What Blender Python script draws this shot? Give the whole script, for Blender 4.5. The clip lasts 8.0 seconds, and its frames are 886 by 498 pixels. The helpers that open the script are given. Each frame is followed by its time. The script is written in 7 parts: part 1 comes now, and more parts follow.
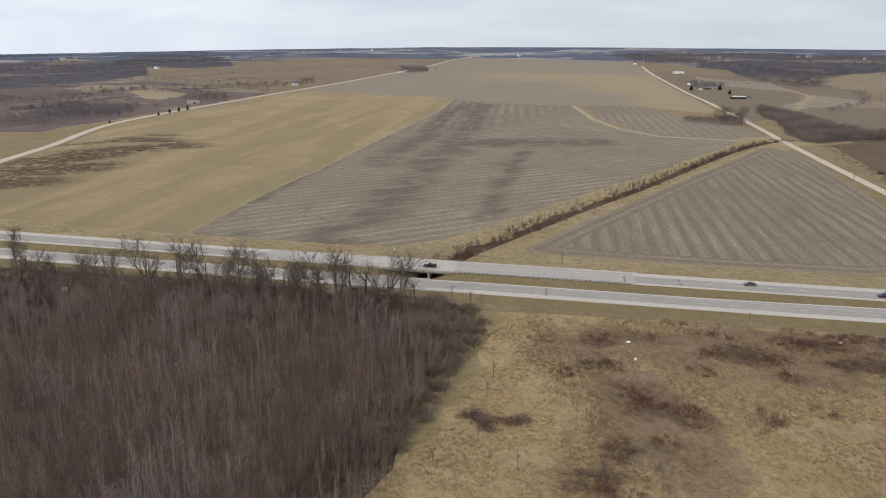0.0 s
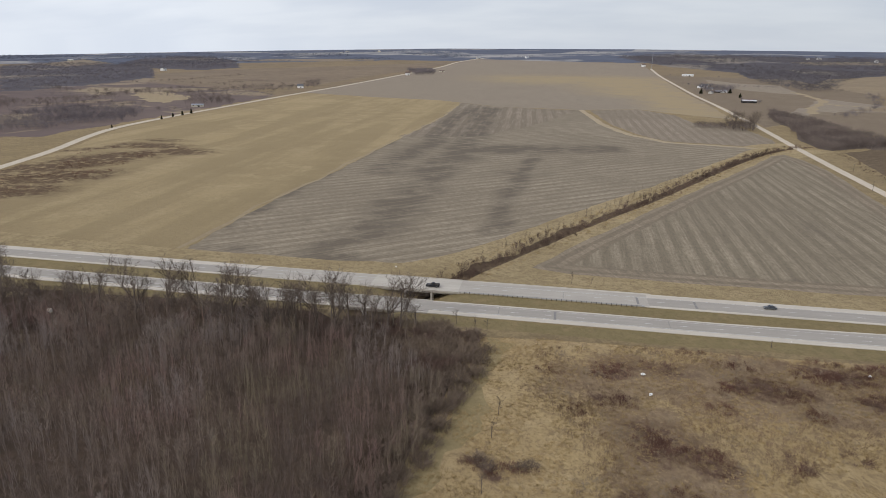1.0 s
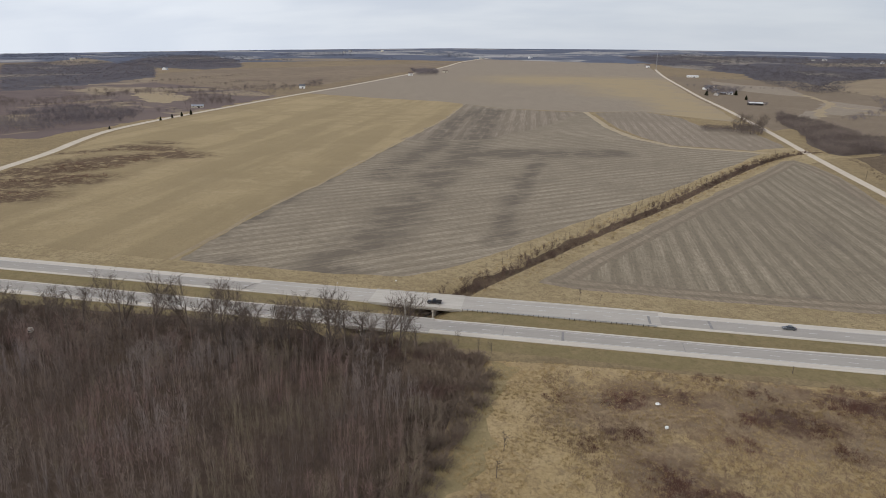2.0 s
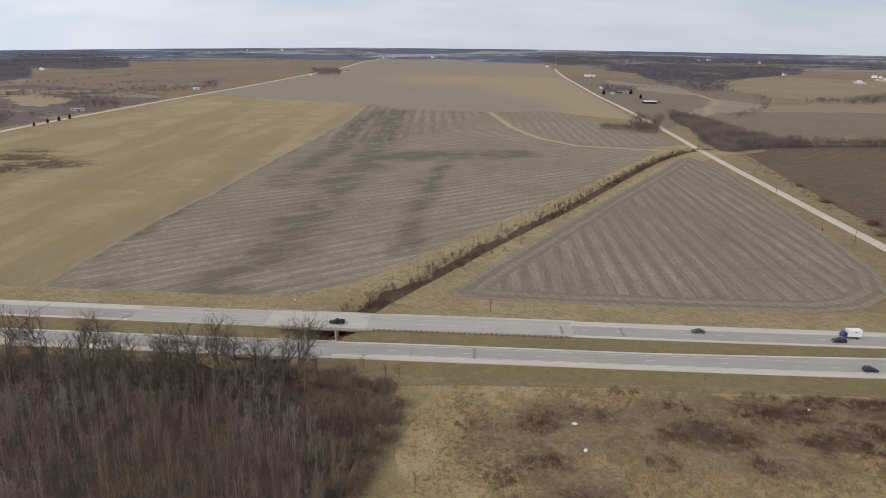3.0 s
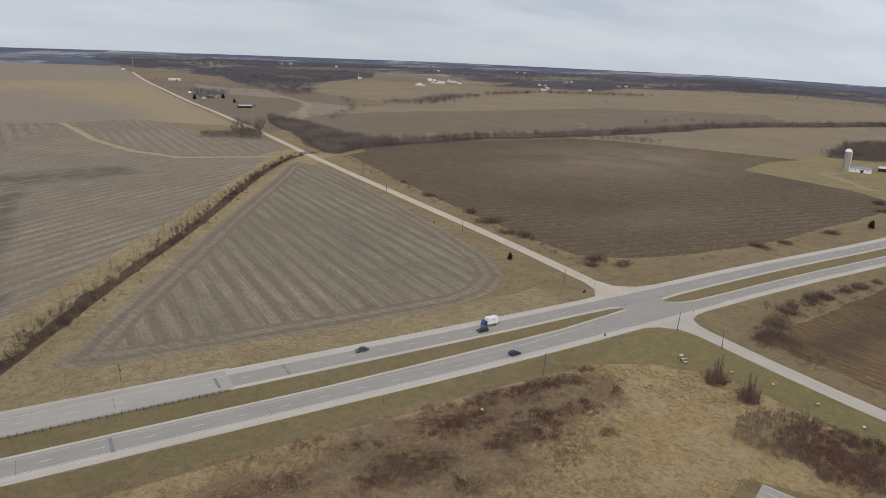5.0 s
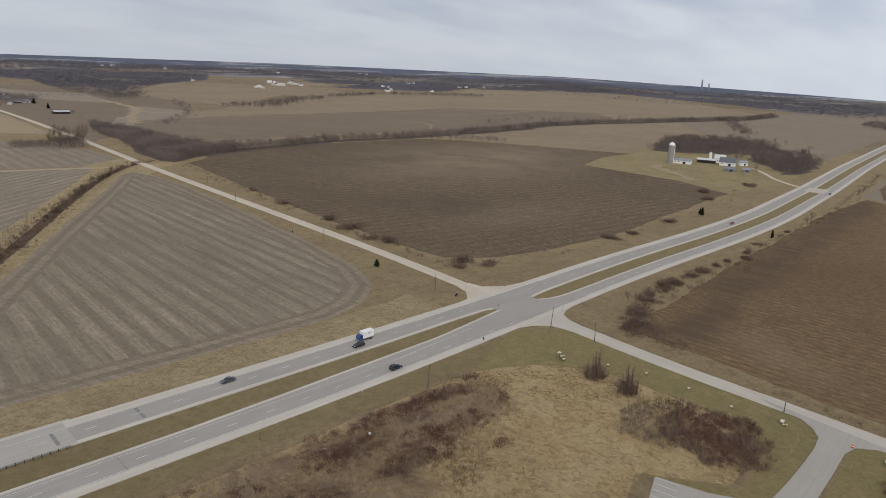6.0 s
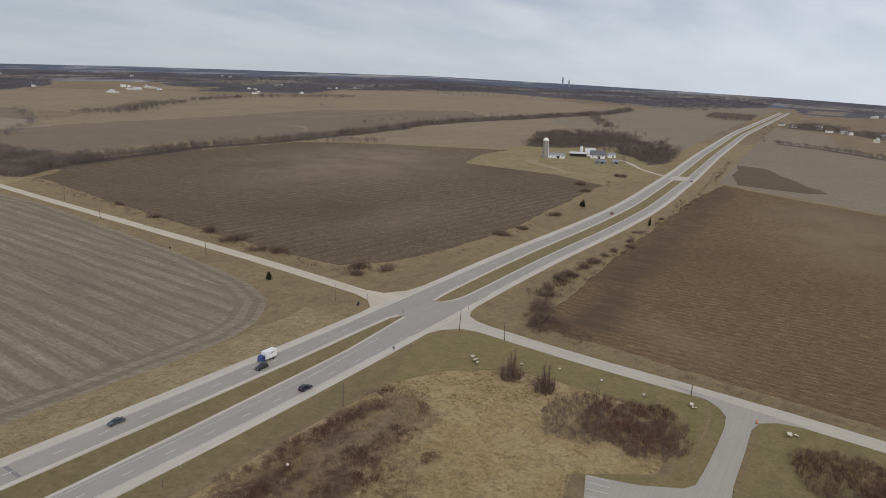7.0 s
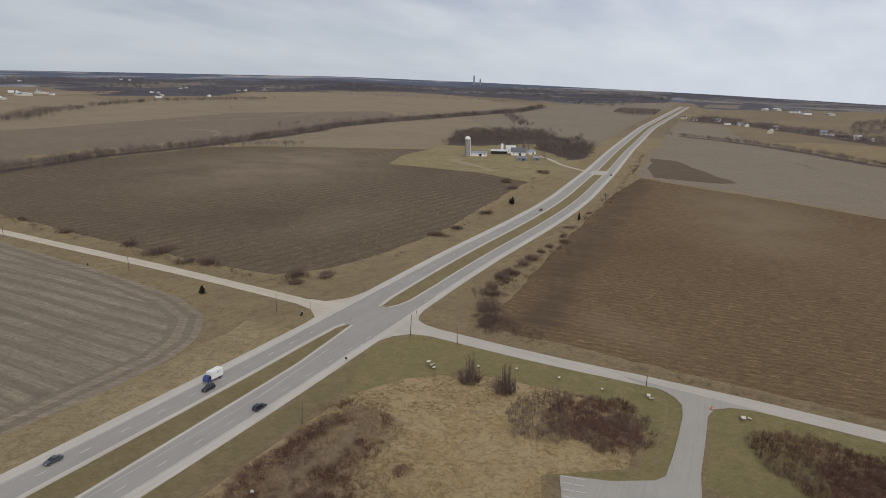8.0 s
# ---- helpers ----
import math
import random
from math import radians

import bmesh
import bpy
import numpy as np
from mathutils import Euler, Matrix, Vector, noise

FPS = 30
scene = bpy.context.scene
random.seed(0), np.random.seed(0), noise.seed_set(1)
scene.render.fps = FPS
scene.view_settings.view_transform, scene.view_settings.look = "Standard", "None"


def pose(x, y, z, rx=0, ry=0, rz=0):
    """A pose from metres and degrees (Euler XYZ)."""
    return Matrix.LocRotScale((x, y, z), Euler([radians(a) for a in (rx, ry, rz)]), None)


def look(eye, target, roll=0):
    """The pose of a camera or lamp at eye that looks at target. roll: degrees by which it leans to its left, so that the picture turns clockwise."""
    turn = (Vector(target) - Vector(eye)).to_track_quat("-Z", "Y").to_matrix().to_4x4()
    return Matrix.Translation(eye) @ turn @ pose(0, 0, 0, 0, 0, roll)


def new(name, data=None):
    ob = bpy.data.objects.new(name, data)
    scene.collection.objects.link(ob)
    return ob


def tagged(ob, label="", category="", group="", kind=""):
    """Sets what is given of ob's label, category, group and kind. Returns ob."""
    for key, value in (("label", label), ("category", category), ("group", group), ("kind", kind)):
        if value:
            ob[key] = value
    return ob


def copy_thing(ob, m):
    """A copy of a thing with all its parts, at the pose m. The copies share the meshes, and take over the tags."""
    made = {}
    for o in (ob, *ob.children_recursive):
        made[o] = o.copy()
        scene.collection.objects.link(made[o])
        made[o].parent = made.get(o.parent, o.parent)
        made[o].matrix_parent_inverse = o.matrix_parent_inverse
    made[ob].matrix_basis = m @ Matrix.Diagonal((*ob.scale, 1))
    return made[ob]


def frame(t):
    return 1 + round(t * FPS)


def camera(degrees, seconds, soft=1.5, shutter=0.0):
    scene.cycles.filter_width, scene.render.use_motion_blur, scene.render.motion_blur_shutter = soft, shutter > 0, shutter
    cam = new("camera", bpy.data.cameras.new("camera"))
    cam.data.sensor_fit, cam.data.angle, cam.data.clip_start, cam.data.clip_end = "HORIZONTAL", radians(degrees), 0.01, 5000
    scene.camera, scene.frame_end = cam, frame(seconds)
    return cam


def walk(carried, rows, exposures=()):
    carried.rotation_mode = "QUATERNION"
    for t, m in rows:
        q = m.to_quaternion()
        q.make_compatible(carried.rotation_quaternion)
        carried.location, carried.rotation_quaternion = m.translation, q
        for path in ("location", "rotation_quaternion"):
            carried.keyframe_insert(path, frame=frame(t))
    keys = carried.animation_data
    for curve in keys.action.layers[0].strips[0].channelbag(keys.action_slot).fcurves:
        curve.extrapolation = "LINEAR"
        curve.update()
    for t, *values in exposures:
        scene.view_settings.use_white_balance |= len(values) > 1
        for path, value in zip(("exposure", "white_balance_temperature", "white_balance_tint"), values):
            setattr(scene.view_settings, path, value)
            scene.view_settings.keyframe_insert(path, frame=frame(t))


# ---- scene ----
cam = camera(67.0, 8.0, soft=0.65)
PATH = [
    (0, (1.952, -0.33, 93.046), (1.456, 1.517, 92.46), 1.0),
    (0.5, (0.753, 6.935, 94.439), (0.247, 8.78, 93.855), 1.0),
    (1, (-0.893, 14.043, 96.385), (-1.408, 15.886, 95.801), 1.1),
    (2.5, (-5.659, 35.4, 98.803), (-6.181, 37.24, 98.217), 1.3),
    (3, (-6.009, 44.213, 99.021), (-6.27, 46.109, 98.44), 1.5),
    (3.3, (-7.882, 47.709, 100.27), (-7.832, 49.623, 99.693), 1.76),
    (3.5, (-9.496, 49.953, 100.968), (-9.3, 51.859, 100.394), 1.9),
    (4, (-11.152, 57.847, 101.142), (-10.818, 59.736, 100.574), 2.0),
    (4.5, (-12.378, 66.552, 100.143), (-11.859, 68.403, 99.589), 2.3),
    (4.7, (-13.206, 69.945, 99.747), (-12.57, 71.761, 99.201), 2.4),
    (5, (-13.955, 74.864, 99.357), (-13.114, 76.598, 98.823), 2.5),
    (6.5, (-13.782, 96.428, 98.105), (-12.443, 97.824, 97.6), 2.1),
    (7, (-14.425, 102.858, 97.905), (-12.948, 104.111, 97.406), 1.6),
    (7.5, (-15.716, 108.788, 97.862), (-14.15, 109.93, 97.367), 1.2),
    (8, (-17.529, 114.976, 97.972), (-15.906, 116.033, 97.477), 0.8),
]
walk(cam, [(t, look(eye, target, roll)) for t, eye, target, roll in PATH], [(0, 0.07), (0.8, 0.01), (3.5, -0.05), (5.0, -0.14), (6.5, -0.25), (8.0, -0.29)])

# ---------------------------------------------------------------- light
SUN_EL, SUN_AZ = 38.0, 215.0          # degrees; azimuth clockwise from +y
world = bpy.data.worlds.new("overcast_sky")
scene.world = world
world.use_nodes = True


def build_sky(tree):
    n, l = tree.nodes, tree.links
    n.clear()
    out, bg = n.new("ShaderNodeOutputWorld"), n.new("ShaderNodeBackground")
    sky = n.new("ShaderNodeTexSky")
    sky.sky_type, sky.sun_disc = "NISHITA", False
    sky.sun_elevation, sky.sun_rotation = radians(SUN_EL), radians(SUN_AZ)
    dim = n.new("ShaderNodeVectorMath")
    dim.operation, dim.inputs[3].default_value = "SCALE", 0.09
    l.new(sky.outputs[0], dim.inputs[0])
    co = n.new("ShaderNodeTexCoord")
    sep = n.new("ShaderNodeSeparateXYZ")
    l.new(co.outputs["Generated"], sep.inputs[0])
    up = n.new("ShaderNodeMath")
    up.operation, up.inputs[1].default_value = "MAXIMUM", 0.0
    l.new(sep.outputs[2], up.inputs[0])
    lift = n.new("ShaderNodeMath")
    lift.operation, lift.inputs[1].default_value = "ADD", 0.22
    l.new(up.outputs[0], lift.inputs[0])
    plane = n.new("ShaderNodeVectorMath")          # cloud layer seen on a plane overhead
    plane.operation = "DIVIDE"
    wide = n.new("ShaderNodeCombineXYZ")
    for i in range(3):
        l.new(lift.outputs[0], wide.inputs[i])
    l.new(co.outputs["Generated"], plane.inputs[0])
    l.new(wide.outputs[0], plane.inputs[1])
    mp = n.new("ShaderNodeMapping")
    mp.inputs["Rotation"].default_value = (0, 0, radians(-22))
    mp.inputs["Scale"].default_value = (0.75, 1.35, 0.2)
    l.new(plane.outputs[0], mp.inputs[0])
    clouds = n.new("ShaderNodeTexNoise")
    clouds.inputs["Scale"].default_value, clouds.inputs["Detail"].default_value = 1.7, 4.0
    clouds.inputs["Roughness"].default_value = 0.5
    l.new(mp.outputs[0], clouds.inputs["Vector"])
    ramp = n.new("ShaderNodeValToRGB")
    e = ramp.color_ramp.elements
    e[0].position, e[0].color = 0.36, SKY_DARK
    e[1].position, e[1].color = 0.62, SKY_LIGHT
    l.new(clouds.outputs[0], ramp.inputs[0])
    glow = n.new("ShaderNodeMapRange")             # paler air towards the horizon
    glow.interpolation_type = "SMOOTHSTEP"
    glow.inputs[1].default_value, glow.inputs[2].default_value = 0.0, 0.16
    glow.inputs[3].default_value, glow.inputs[4].default_value = 0.75, 0.0
    l.new(up.outputs[0], glow.inputs[0])
    pale = n.new("ShaderNodeMix")
    pale.data_type = "RGBA"
    pale.inputs[7].default_value = SKY_HORIZON
    l.new(glow.outputs[0], pale.inputs[0])
    l.new(ramp.outputs[0], pale.inputs[6])
    side = n.new("ShaderNodeVectorMath")           # thicker cloud in the north-east
    side.operation = "DOT_PRODUCT"
    side.inputs[1].default_value = (0.342, 0.94, 0.0)
    l.new(co.outputs["Generated"], side.inputs[0])
    thin = n.new("ShaderNodeMapRange")
    thin.inputs[1].default_value, thin.inputs[2].default_value = 0.55, 1.0
    thin.inputs[3].default_value, thin.inputs[4].default_value = 1.19, 0.9
    l.new(side.outputs["Value"], thin.inputs[0])
    lit = n.new("ShaderNodeVectorMath")
    lit.operation = "SCALE"
    l.new(pale.outputs[2], lit.inputs[0])
    l.new(thin.outputs[0], lit.inputs[3])
    mix = n.new("ShaderNodeMix")
    mix.data_type = "RGBA"
    mix.inputs[0].default_value = 0.86
    l.new(dim.outputs[0], mix.inputs[6])
    l.new(lit.outputs[0], mix.inputs[7])
    l.new(mix.outputs[2], bg.inputs[0])
    bg.inputs[1].default_value = SKY_STRENGTH
    l.new(bg.outputs[0], out.inputs[0])


SKY_DARK, SKY_LIGHT, SKY_HORIZON = (0.5, 0.537, 0.66, 1), (0.74, 0.757, 0.828, 1), (0.71, 0.775, 0.87, 1)
SKY_STRENGTH = 1.0
build_sky(world.node_tree)
sun = new("sun", bpy.data.lights.new("sun", "SUN"))
sun.data.energy, sun.data.angle, sun.data.color = 2.0, radians(28), (1.0, 0.95, 0.87)
az, el = radians(SUN_AZ), radians(SUN_EL)
sun.matrix_world = look((math.sin(az) * math.cos(el) * 500, math.cos(az) * math.cos(el) * 500, math.sin(el) * 500), (0, 0, 0))
scene.view_settings.exposure = 0.0


# ---------------------------------------------------------------- materials
class Nodes:
    """Short-hand for one node material."""

    def __init__(self, name, rough=0.9, metal=0.0, spec=0.2):
        self.mat = bpy.data.materials.new(name)
        self.mat.use_nodes = True
        self.n, self.l = self.mat.node_tree.nodes, self.mat.node_tree.links
        self.bsdf = self.n["Principled BSDF"]
        self.bsdf.inputs["Roughness"].default_value = rough
        self.bsdf.inputs["Metallic"].default_value = metal
        self.bsdf.inputs["Specular IOR Level"].default_value = spec
        self.co = self.n.new("ShaderNodeTexCoord").outputs["Object"]

    def put(self, node, index, value):
        if value is None:
            return
        if hasattr(value, "is_linked"):
            self.l.new(value, node.inputs[index])
        else:
            if isinstance(value, (tuple, list)) and len(value) == 3 and node.inputs[index].type == "RGBA":
                value = (*value, 1)
            node.inputs[index].default_value = value

    def noise(self, scale, detail=4.0, rough=0.55, vec=None, distort=0.0):
        t = self.n.new("ShaderNodeTexNoise")
        self.put(t, "Vector", self.co if vec is None else vec)
        self.put(t, "Scale", scale), self.put(t, "Detail", detail), self.put(t, "Roughness", rough), self.put(t, "Distortion", distort)
        return t.outputs[0]

    def noise_vec(self, scale):
        t = self.n.new("ShaderNodeTexNoise")
        self.put(t, "Vector", self.co), self.put(t, "Scale", scale), self.put(t, "Detail", 3.0)
        return t.outputs[1]

    def mapped(self, loc=(0, 0, 0), rot=0.0, scale=(1, 1, 1), kind="TEXTURE", vec=None):
        m = self.n.new("ShaderNodeMapping")
        m.vector_type = kind
        self.put(m, "Vector", self.co if vec is None else vec)
        m.inputs["Location"].default_value, m.inputs["Rotation"].default_value, m.inputs["Scale"].default_value = loc, (0, 0, radians(rot)), scale
        return m.outputs[0]

    def ranged(self, v, a, b, c=0.0, d=1.0, smooth=True):
        m = self.n.new("ShaderNodeMapRange")
        m.interpolation_type = "SMOOTHSTEP" if smooth else "LINEAR"
        for i, x in enumerate((v, a, b, c, d)):
            self.put(m, i, x)
        return m.outputs[0]

    def math(self, op, a, b=0.5):
        m = self.n.new("ShaderNodeMath")
        m.operation = op
        self.put(m, 0, a), self.put(m, 1, b)
        return m.outputs[0]

    def vmath(self, op, a, b):
        m = self.n.new("ShaderNodeVectorMath")
        m.operation = op
        self.put(m, 0, a), self.put(m, 1, b)
        return m.outputs["Value" if op == "LENGTH" else "Vector"]

    def mix(self, fac, a, b):
        m = self.n.new("ShaderNodeMix")
        m.data_type = "RGBA"
        self.put(m, 0, fac), self.put(m, 6, a), self.put(m, 7, b)
        return m.outputs[2]

    def waves(self, period, rot, wobble=0.0, wobble_scale=1.0, profile="SIN", vec=None):
        w = self.n.new("ShaderNodeTexWave")
        w.wave_type, w.bands_direction, w.wave_profile = "BANDS", "X", profile
        self.put(w, "Vector", self.mapped(rot=rot, kind="TEXTURE", vec=vec))
        self.put(w, "Scale", 0.31416 / period), self.put(w, "Distortion", wobble), self.put(w, "Detail", 1.0), self.put(w, "Detail Scale", wobble_scale)
        return w.outputs[1]

    def blob(self, cx, cy, rot, lx, ly, warp=None, soft=0.25):
        """1 inside an ellipse on the ground, 0 outside."""
        v = self.mapped((cx, cy, 0), rot, (lx, ly, 1e5), vec=warp)
        return self.ranged(self.vmath("LENGTH", v, (0, 0, 0)), soft, 1.0, 1.0, 0.0)

    def capsule(self, cx, cy, rot, w, half, warp):
        """1 near a straight line on the ground, 0 beyond w from it."""
        v = self.vmath("ABSOLUTE", self.mapped((cx, cy, 0), rot, vec=warp), (0, 0, 0))
        v = self.vmath("MAXIMUM", self.vmath("SUBTRACT", v, (half, 0, 0)), (0, 0, 0))
        return self.ranged(self.vmath("LENGTH", self.vmath("MULTIPLY", v, (1 / w, 1 / w, 0)), (0, 0, 0)), 0.0, 1.0, 1.0, 0.0)

    def colour(self, c):
        self.put(self.bsdf, "Base Color", c)
        return self

    def bump(self, height, strength=0.4, dist=0.1):
        b = self.n.new("ShaderNodeBump")
        self.put(b, "Height", height), self.put(b, "Strength", strength), self.put(b, "Distance", dist)
        self.l.new(b.outputs[0], self.bsdf.inputs["Normal"])
        return self

    def random(self):
        return self.n.new("ShaderNodeObjectInfo").outputs["Random"]

    def island(self):
        return self.n.new("ShaderNodeNewGeometry").outputs["Random Per Island"]


def dry(c, k=1.0):
    """Early spring colours lean to red-brown."""
    return (c[0] * 1.03 * k, c[1] * k, c[2] * 0.945 * k)


def faded(c, k=0.2):
    """Winter-bleached: drawn towards grey."""
    y = c[0] * 0.3 + c[1] * 0.59 + c[2] * 0.11
    return tuple(q + (y - q) * k for q in c)


def plain(name, c, rough=0.6, metal=0.0, vary=0.25, scale=1.0, spec=0.3):
    """A painted or natural surface with faint mottling."""
    m = Nodes(name, rough, metal, spec)
    d = tuple(x * (1 - vary) for x in c)
    m.colour(m.mix(m.ranged(m.noise(scale, 5), 0.3, 0.7), d, c))
    return m.mat


def twigs(name, a, b, tints=()):
    """Bark and bare twigs, varied from stem to stem."""
    a, b = dry(a), dry(b)
    m = Nodes(name, 0.95, 0, 0.1)
    c = m.mix(m.island(), a, b)
    c = m.mix(m.ranged(m.noise(0.02, 3), 0.35, 0.65), c, tuple(x * 0.72 for x in a))
    for i, (t, size) in enumerate(tints):                       # stands of other kinds of wood
        c = m.mix(m.ranged(m.noise(size, 3, 0.6, vec=m.mapped((53 * i + 7, 31 * i, 0))), 0.5, 0.62, 0, 0.85), c, t)
    m.colour(c)
    return m.mat


def chain(line, w, k=1.0):
    """Rounded bands that follow a line: for long marks on a field."""
    out = []
    for (x0, y0), (x1, y1) in zip(line, line[1:]):
        d = math.hypot(x1 - x0, y1 - y0)
        out.append(((x0 + x1) / 2, (y0 + y1) / 2, math.degrees(math.atan2(y1 - y0, x1 - x0)), w, w, k, d / 2))
    return out


def soil(name, a, b, c, period=9.1, rot=0.0, rows=0.6, wobble=1.0, wobble_scale=0.05, blobs=(), damp=None, fine=1.0, fine_rot=None, light=None, light_at=(), speck=1.0):
    """Tilled or stubble ground: pass stripes, fine rows, broad moisture marks and crumbs."""
    a, b, c = dry(a), dry(b), dry(c)
    m = Nodes(name, 0.95, 0, 0.1)
    warp = m.vmath("ADD", m.co, m.vmath("MULTIPLY", m.vmath("SUBTRACT", m.noise_vec(0.012), (0.5, 0.5, 0.5)), (34, 34, 0)))
    s = m.waves(period, rot, wobble, wobble_scale)
    patchy = m.ranged(m.noise(0.008, 3), 0.3, 0.7, 0.35, 1.0)
    broken = m.ranged(m.noise(0.12, 4, 0.7), 0.25, 0.7, 0.45, 1.0)
    base = m.mix(m.math("MULTIPLY", m.math("MULTIPLY", m.math("MULTIPLY", m.ranged(s, 0.25, 0.75), rows), patchy), broken), a, b)
    turn = rot if fine_rot is None else fine_rot
    thin = m.math("MULTIPLY", m.ranged(m.waves(period / 4.0, rot, wobble * 0.6, wobble_scale * 2), 0.35, 0.8, 0, 0.4), m.ranged(m.noise(0.03, 4), 0.35, 0.65))
    base = m.mix(thin, base, c)
    streak = m.noise(1.0, 4, 0.65, vec=m.mapped(rot=turn, scale=(0.9 / fine, 24.0 / speck ** 2, 1)))
    base = m.mix(m.ranged(streak, 0.4, 0.66, 0, min(0.9, 0.55 * speck)), base, tuple(x * 0.86 for x in c))
    base = m.mix(m.ranged(m.noise(1.0, 3, 0.65, vec=m.mapped(rot=turn, scale=(2.6 / speck / fine, 60.0 / speck ** 3 / fine, 1))), 0.48, 0.7, 0, min(0.8, 0.4 * speck)), base, tuple(x * 1.12 for x in b))
    base = m.mix(m.ranged(m.noise(0.006, 5, 0.6), 0.42, 0.72, 0, 0.5), base, c)
    base = m.mix(m.ranged(m.noise(0.05, 6, 0.75), 0.5, 0.72, 0, 0.45), base, tuple(x * 0.8 for x in c))
    base = m.mix(m.ranged(m.noise(0.7, 6, 0.78, vec=m.mapped(rot=turn, scale=(1, 2.5, 1))), 0.44, 0.62, 0, min(0.8, 0.42 * speck)), base, tuple(x * 0.55 for x in c))
    if light:
        glade = None
        for q in light_at:
            k = m.math("MULTIPLY", m.capsule(*q[:4], q[6], warp) if len(q) > 6 else m.blob(*q[:5], warp=warp, soft=0.0), q[5])
            glade = k if glade is None else m.math("MAXIMUM", glade, k)
        base = m.mix(m.math("MULTIPLY", glade, m.ranged(m.noise(0.02, 6, 0.7), 0.3, 0.65, 0.35, 1.0)), base, light)
    if damp:
        marks = None
        for q in blobs:
            k = m.capsule(*q[:4], q[6], warp) if len(q) > 6 else m.blob(*q[:5], warp=warp, soft=0.0)
            k = m.math("MULTIPLY", k, q[5])
            marks = k if marks is None else m.math("MAXIMUM", marks, k)
        if marks is not None:
            marks = m.math("MULTIPLY", marks, m.ranged(m.noise(1.0, 4, 0.6, vec=m.mapped(rot=turn, scale=(6, 55, 1))), 0.32, 0.62, 0.25, 1.0))
            marks = m.math("MULTIPLY", marks, m.ranged(m.noise(0.03, 7, 0.75, distort=0.4), 0.34, 0.56, 0.15, 1.25))
            base = m.mix(m.math("MINIMUM", m.math("MULTIPLY", marks, 1.35), 0.85), base, damp)
    m.colour(base)
    m.bump(m.math("ADD", m.noise(1.6, 5, 0.7), m.math("MULTIPLY", m.waves(0.76, rot if fine_rot is None else fine_rot), 0.4)), 0.5, 0.12)
    return m.mat


def grass(name, a, b, c, dark, patch=0.02, tuft=0.55, blobs=(), stain=None, fade=0.08, grain=0.6, nap=25.0, bands=None, under=None, under_at=()):
    """Dormant grass: straw, some green, thatch and seed-head tufts."""
    m = Nodes(name, 0.95, 0, 0.1)
    a, b, c, dark = (dry(faded(q, fade)) for q in (a, b, c, dark))
    warp = m.vmath("ADD", m.co, m.vmath("MULTIPLY", m.vmath("SUBTRACT", m.noise_vec(0.05), (0.5, 0.5, 0.5)), (26, 26, 0)))
    base = m.mix(m.ranged(m.noise(patch, 5, 0.6), 0.36, 0.66), a, b)
    base = m.mix(m.ranged(m.noise(patch * 5, 6, 0.7), 0.46, 0.66, 0, 0.75), base, c)
    if bands:                                                   # swaths left by mowing
        swath = m.noise(1.0, 4, 0.55, vec=m.mapped(rot=bands, scale=(38.0, 420.0, 1)))
        base = m.mix(m.ranged(swath, 0.42, 0.58, 0, 0.6), base, tuple(x * 0.84 for x in b))
    if under:                                                   # broad weedy stands, broken at their borders
        wide = None
        for q in under_at:
            k = m.blob(*q, warp=warp, soft=0.0)
            wide = k if wide is None else m.math("MAXIMUM", wide, k)
        wide = m.math("ADD", wide, m.math("MULTIPLY", m.math("SUBTRACT", m.noise(0.09, 7, 0.75), 0.5), 1.5))
        weeds = m.mix(m.ranged(m.noise(0.25, 6, 0.75), 0.4, 0.62), under[0], under[1])
        base = m.mix(m.ranged(wide, 0.2, 0.55, 0, 0.85), base, weeds)
    if stain:
        marks = None
        for q in blobs:
            k = m.math("MULTIPLY", m.blob(*q[:5], warp=warp, soft=0.0), q[5] * 1.8)
            marks = k if marks is None else m.math("MAXIMUM", marks, k)
        rough_edge = m.ranged(m.noise(0.11, 7, 0.75, distort=0.5), 0.36, 0.6, 0.0, 1.3)
        marks = m.math("MINIMUM", m.math("MULTIPLY", marks, rough_edge), 1.0)
        base = m.mix(marks, base, stain)
    lean = m.mapped(rot=nap, scale=(1.0, 1.35, 1))                  # wind-laid tussocks
    base = m.mix(m.ranged(m.noise(tuft, 7, 0.78, vec=lean, distort=0.9), 0.44, 0.64, 0, grain), base, dark)
    base = m.mix(m.ranged(m.noise(tuft * 2.6, 6, 0.8, vec=lean, distort=0.6), 0.5, 0.68, 0, grain * 0.8), base, tuple(x * 0.62 for x in dark))
    base = m.mix(m.ranged(m.noise(tuft * 1.9, 6, 0.8, vec=m.mapped((31, 17, 0), nap, (1.0, 1.3, 1)), distort=0.9), 0.54, 0.7, 0, grain * 0.7), base, tuple(min(0.6, x * 1.28) for x in a))
    m.colour(base)
    m.bump(m.noise(tuft * 1.6, 7, 0.8, vec=lean, distort=0.7), 1.0, 0.9)
    return m.mat


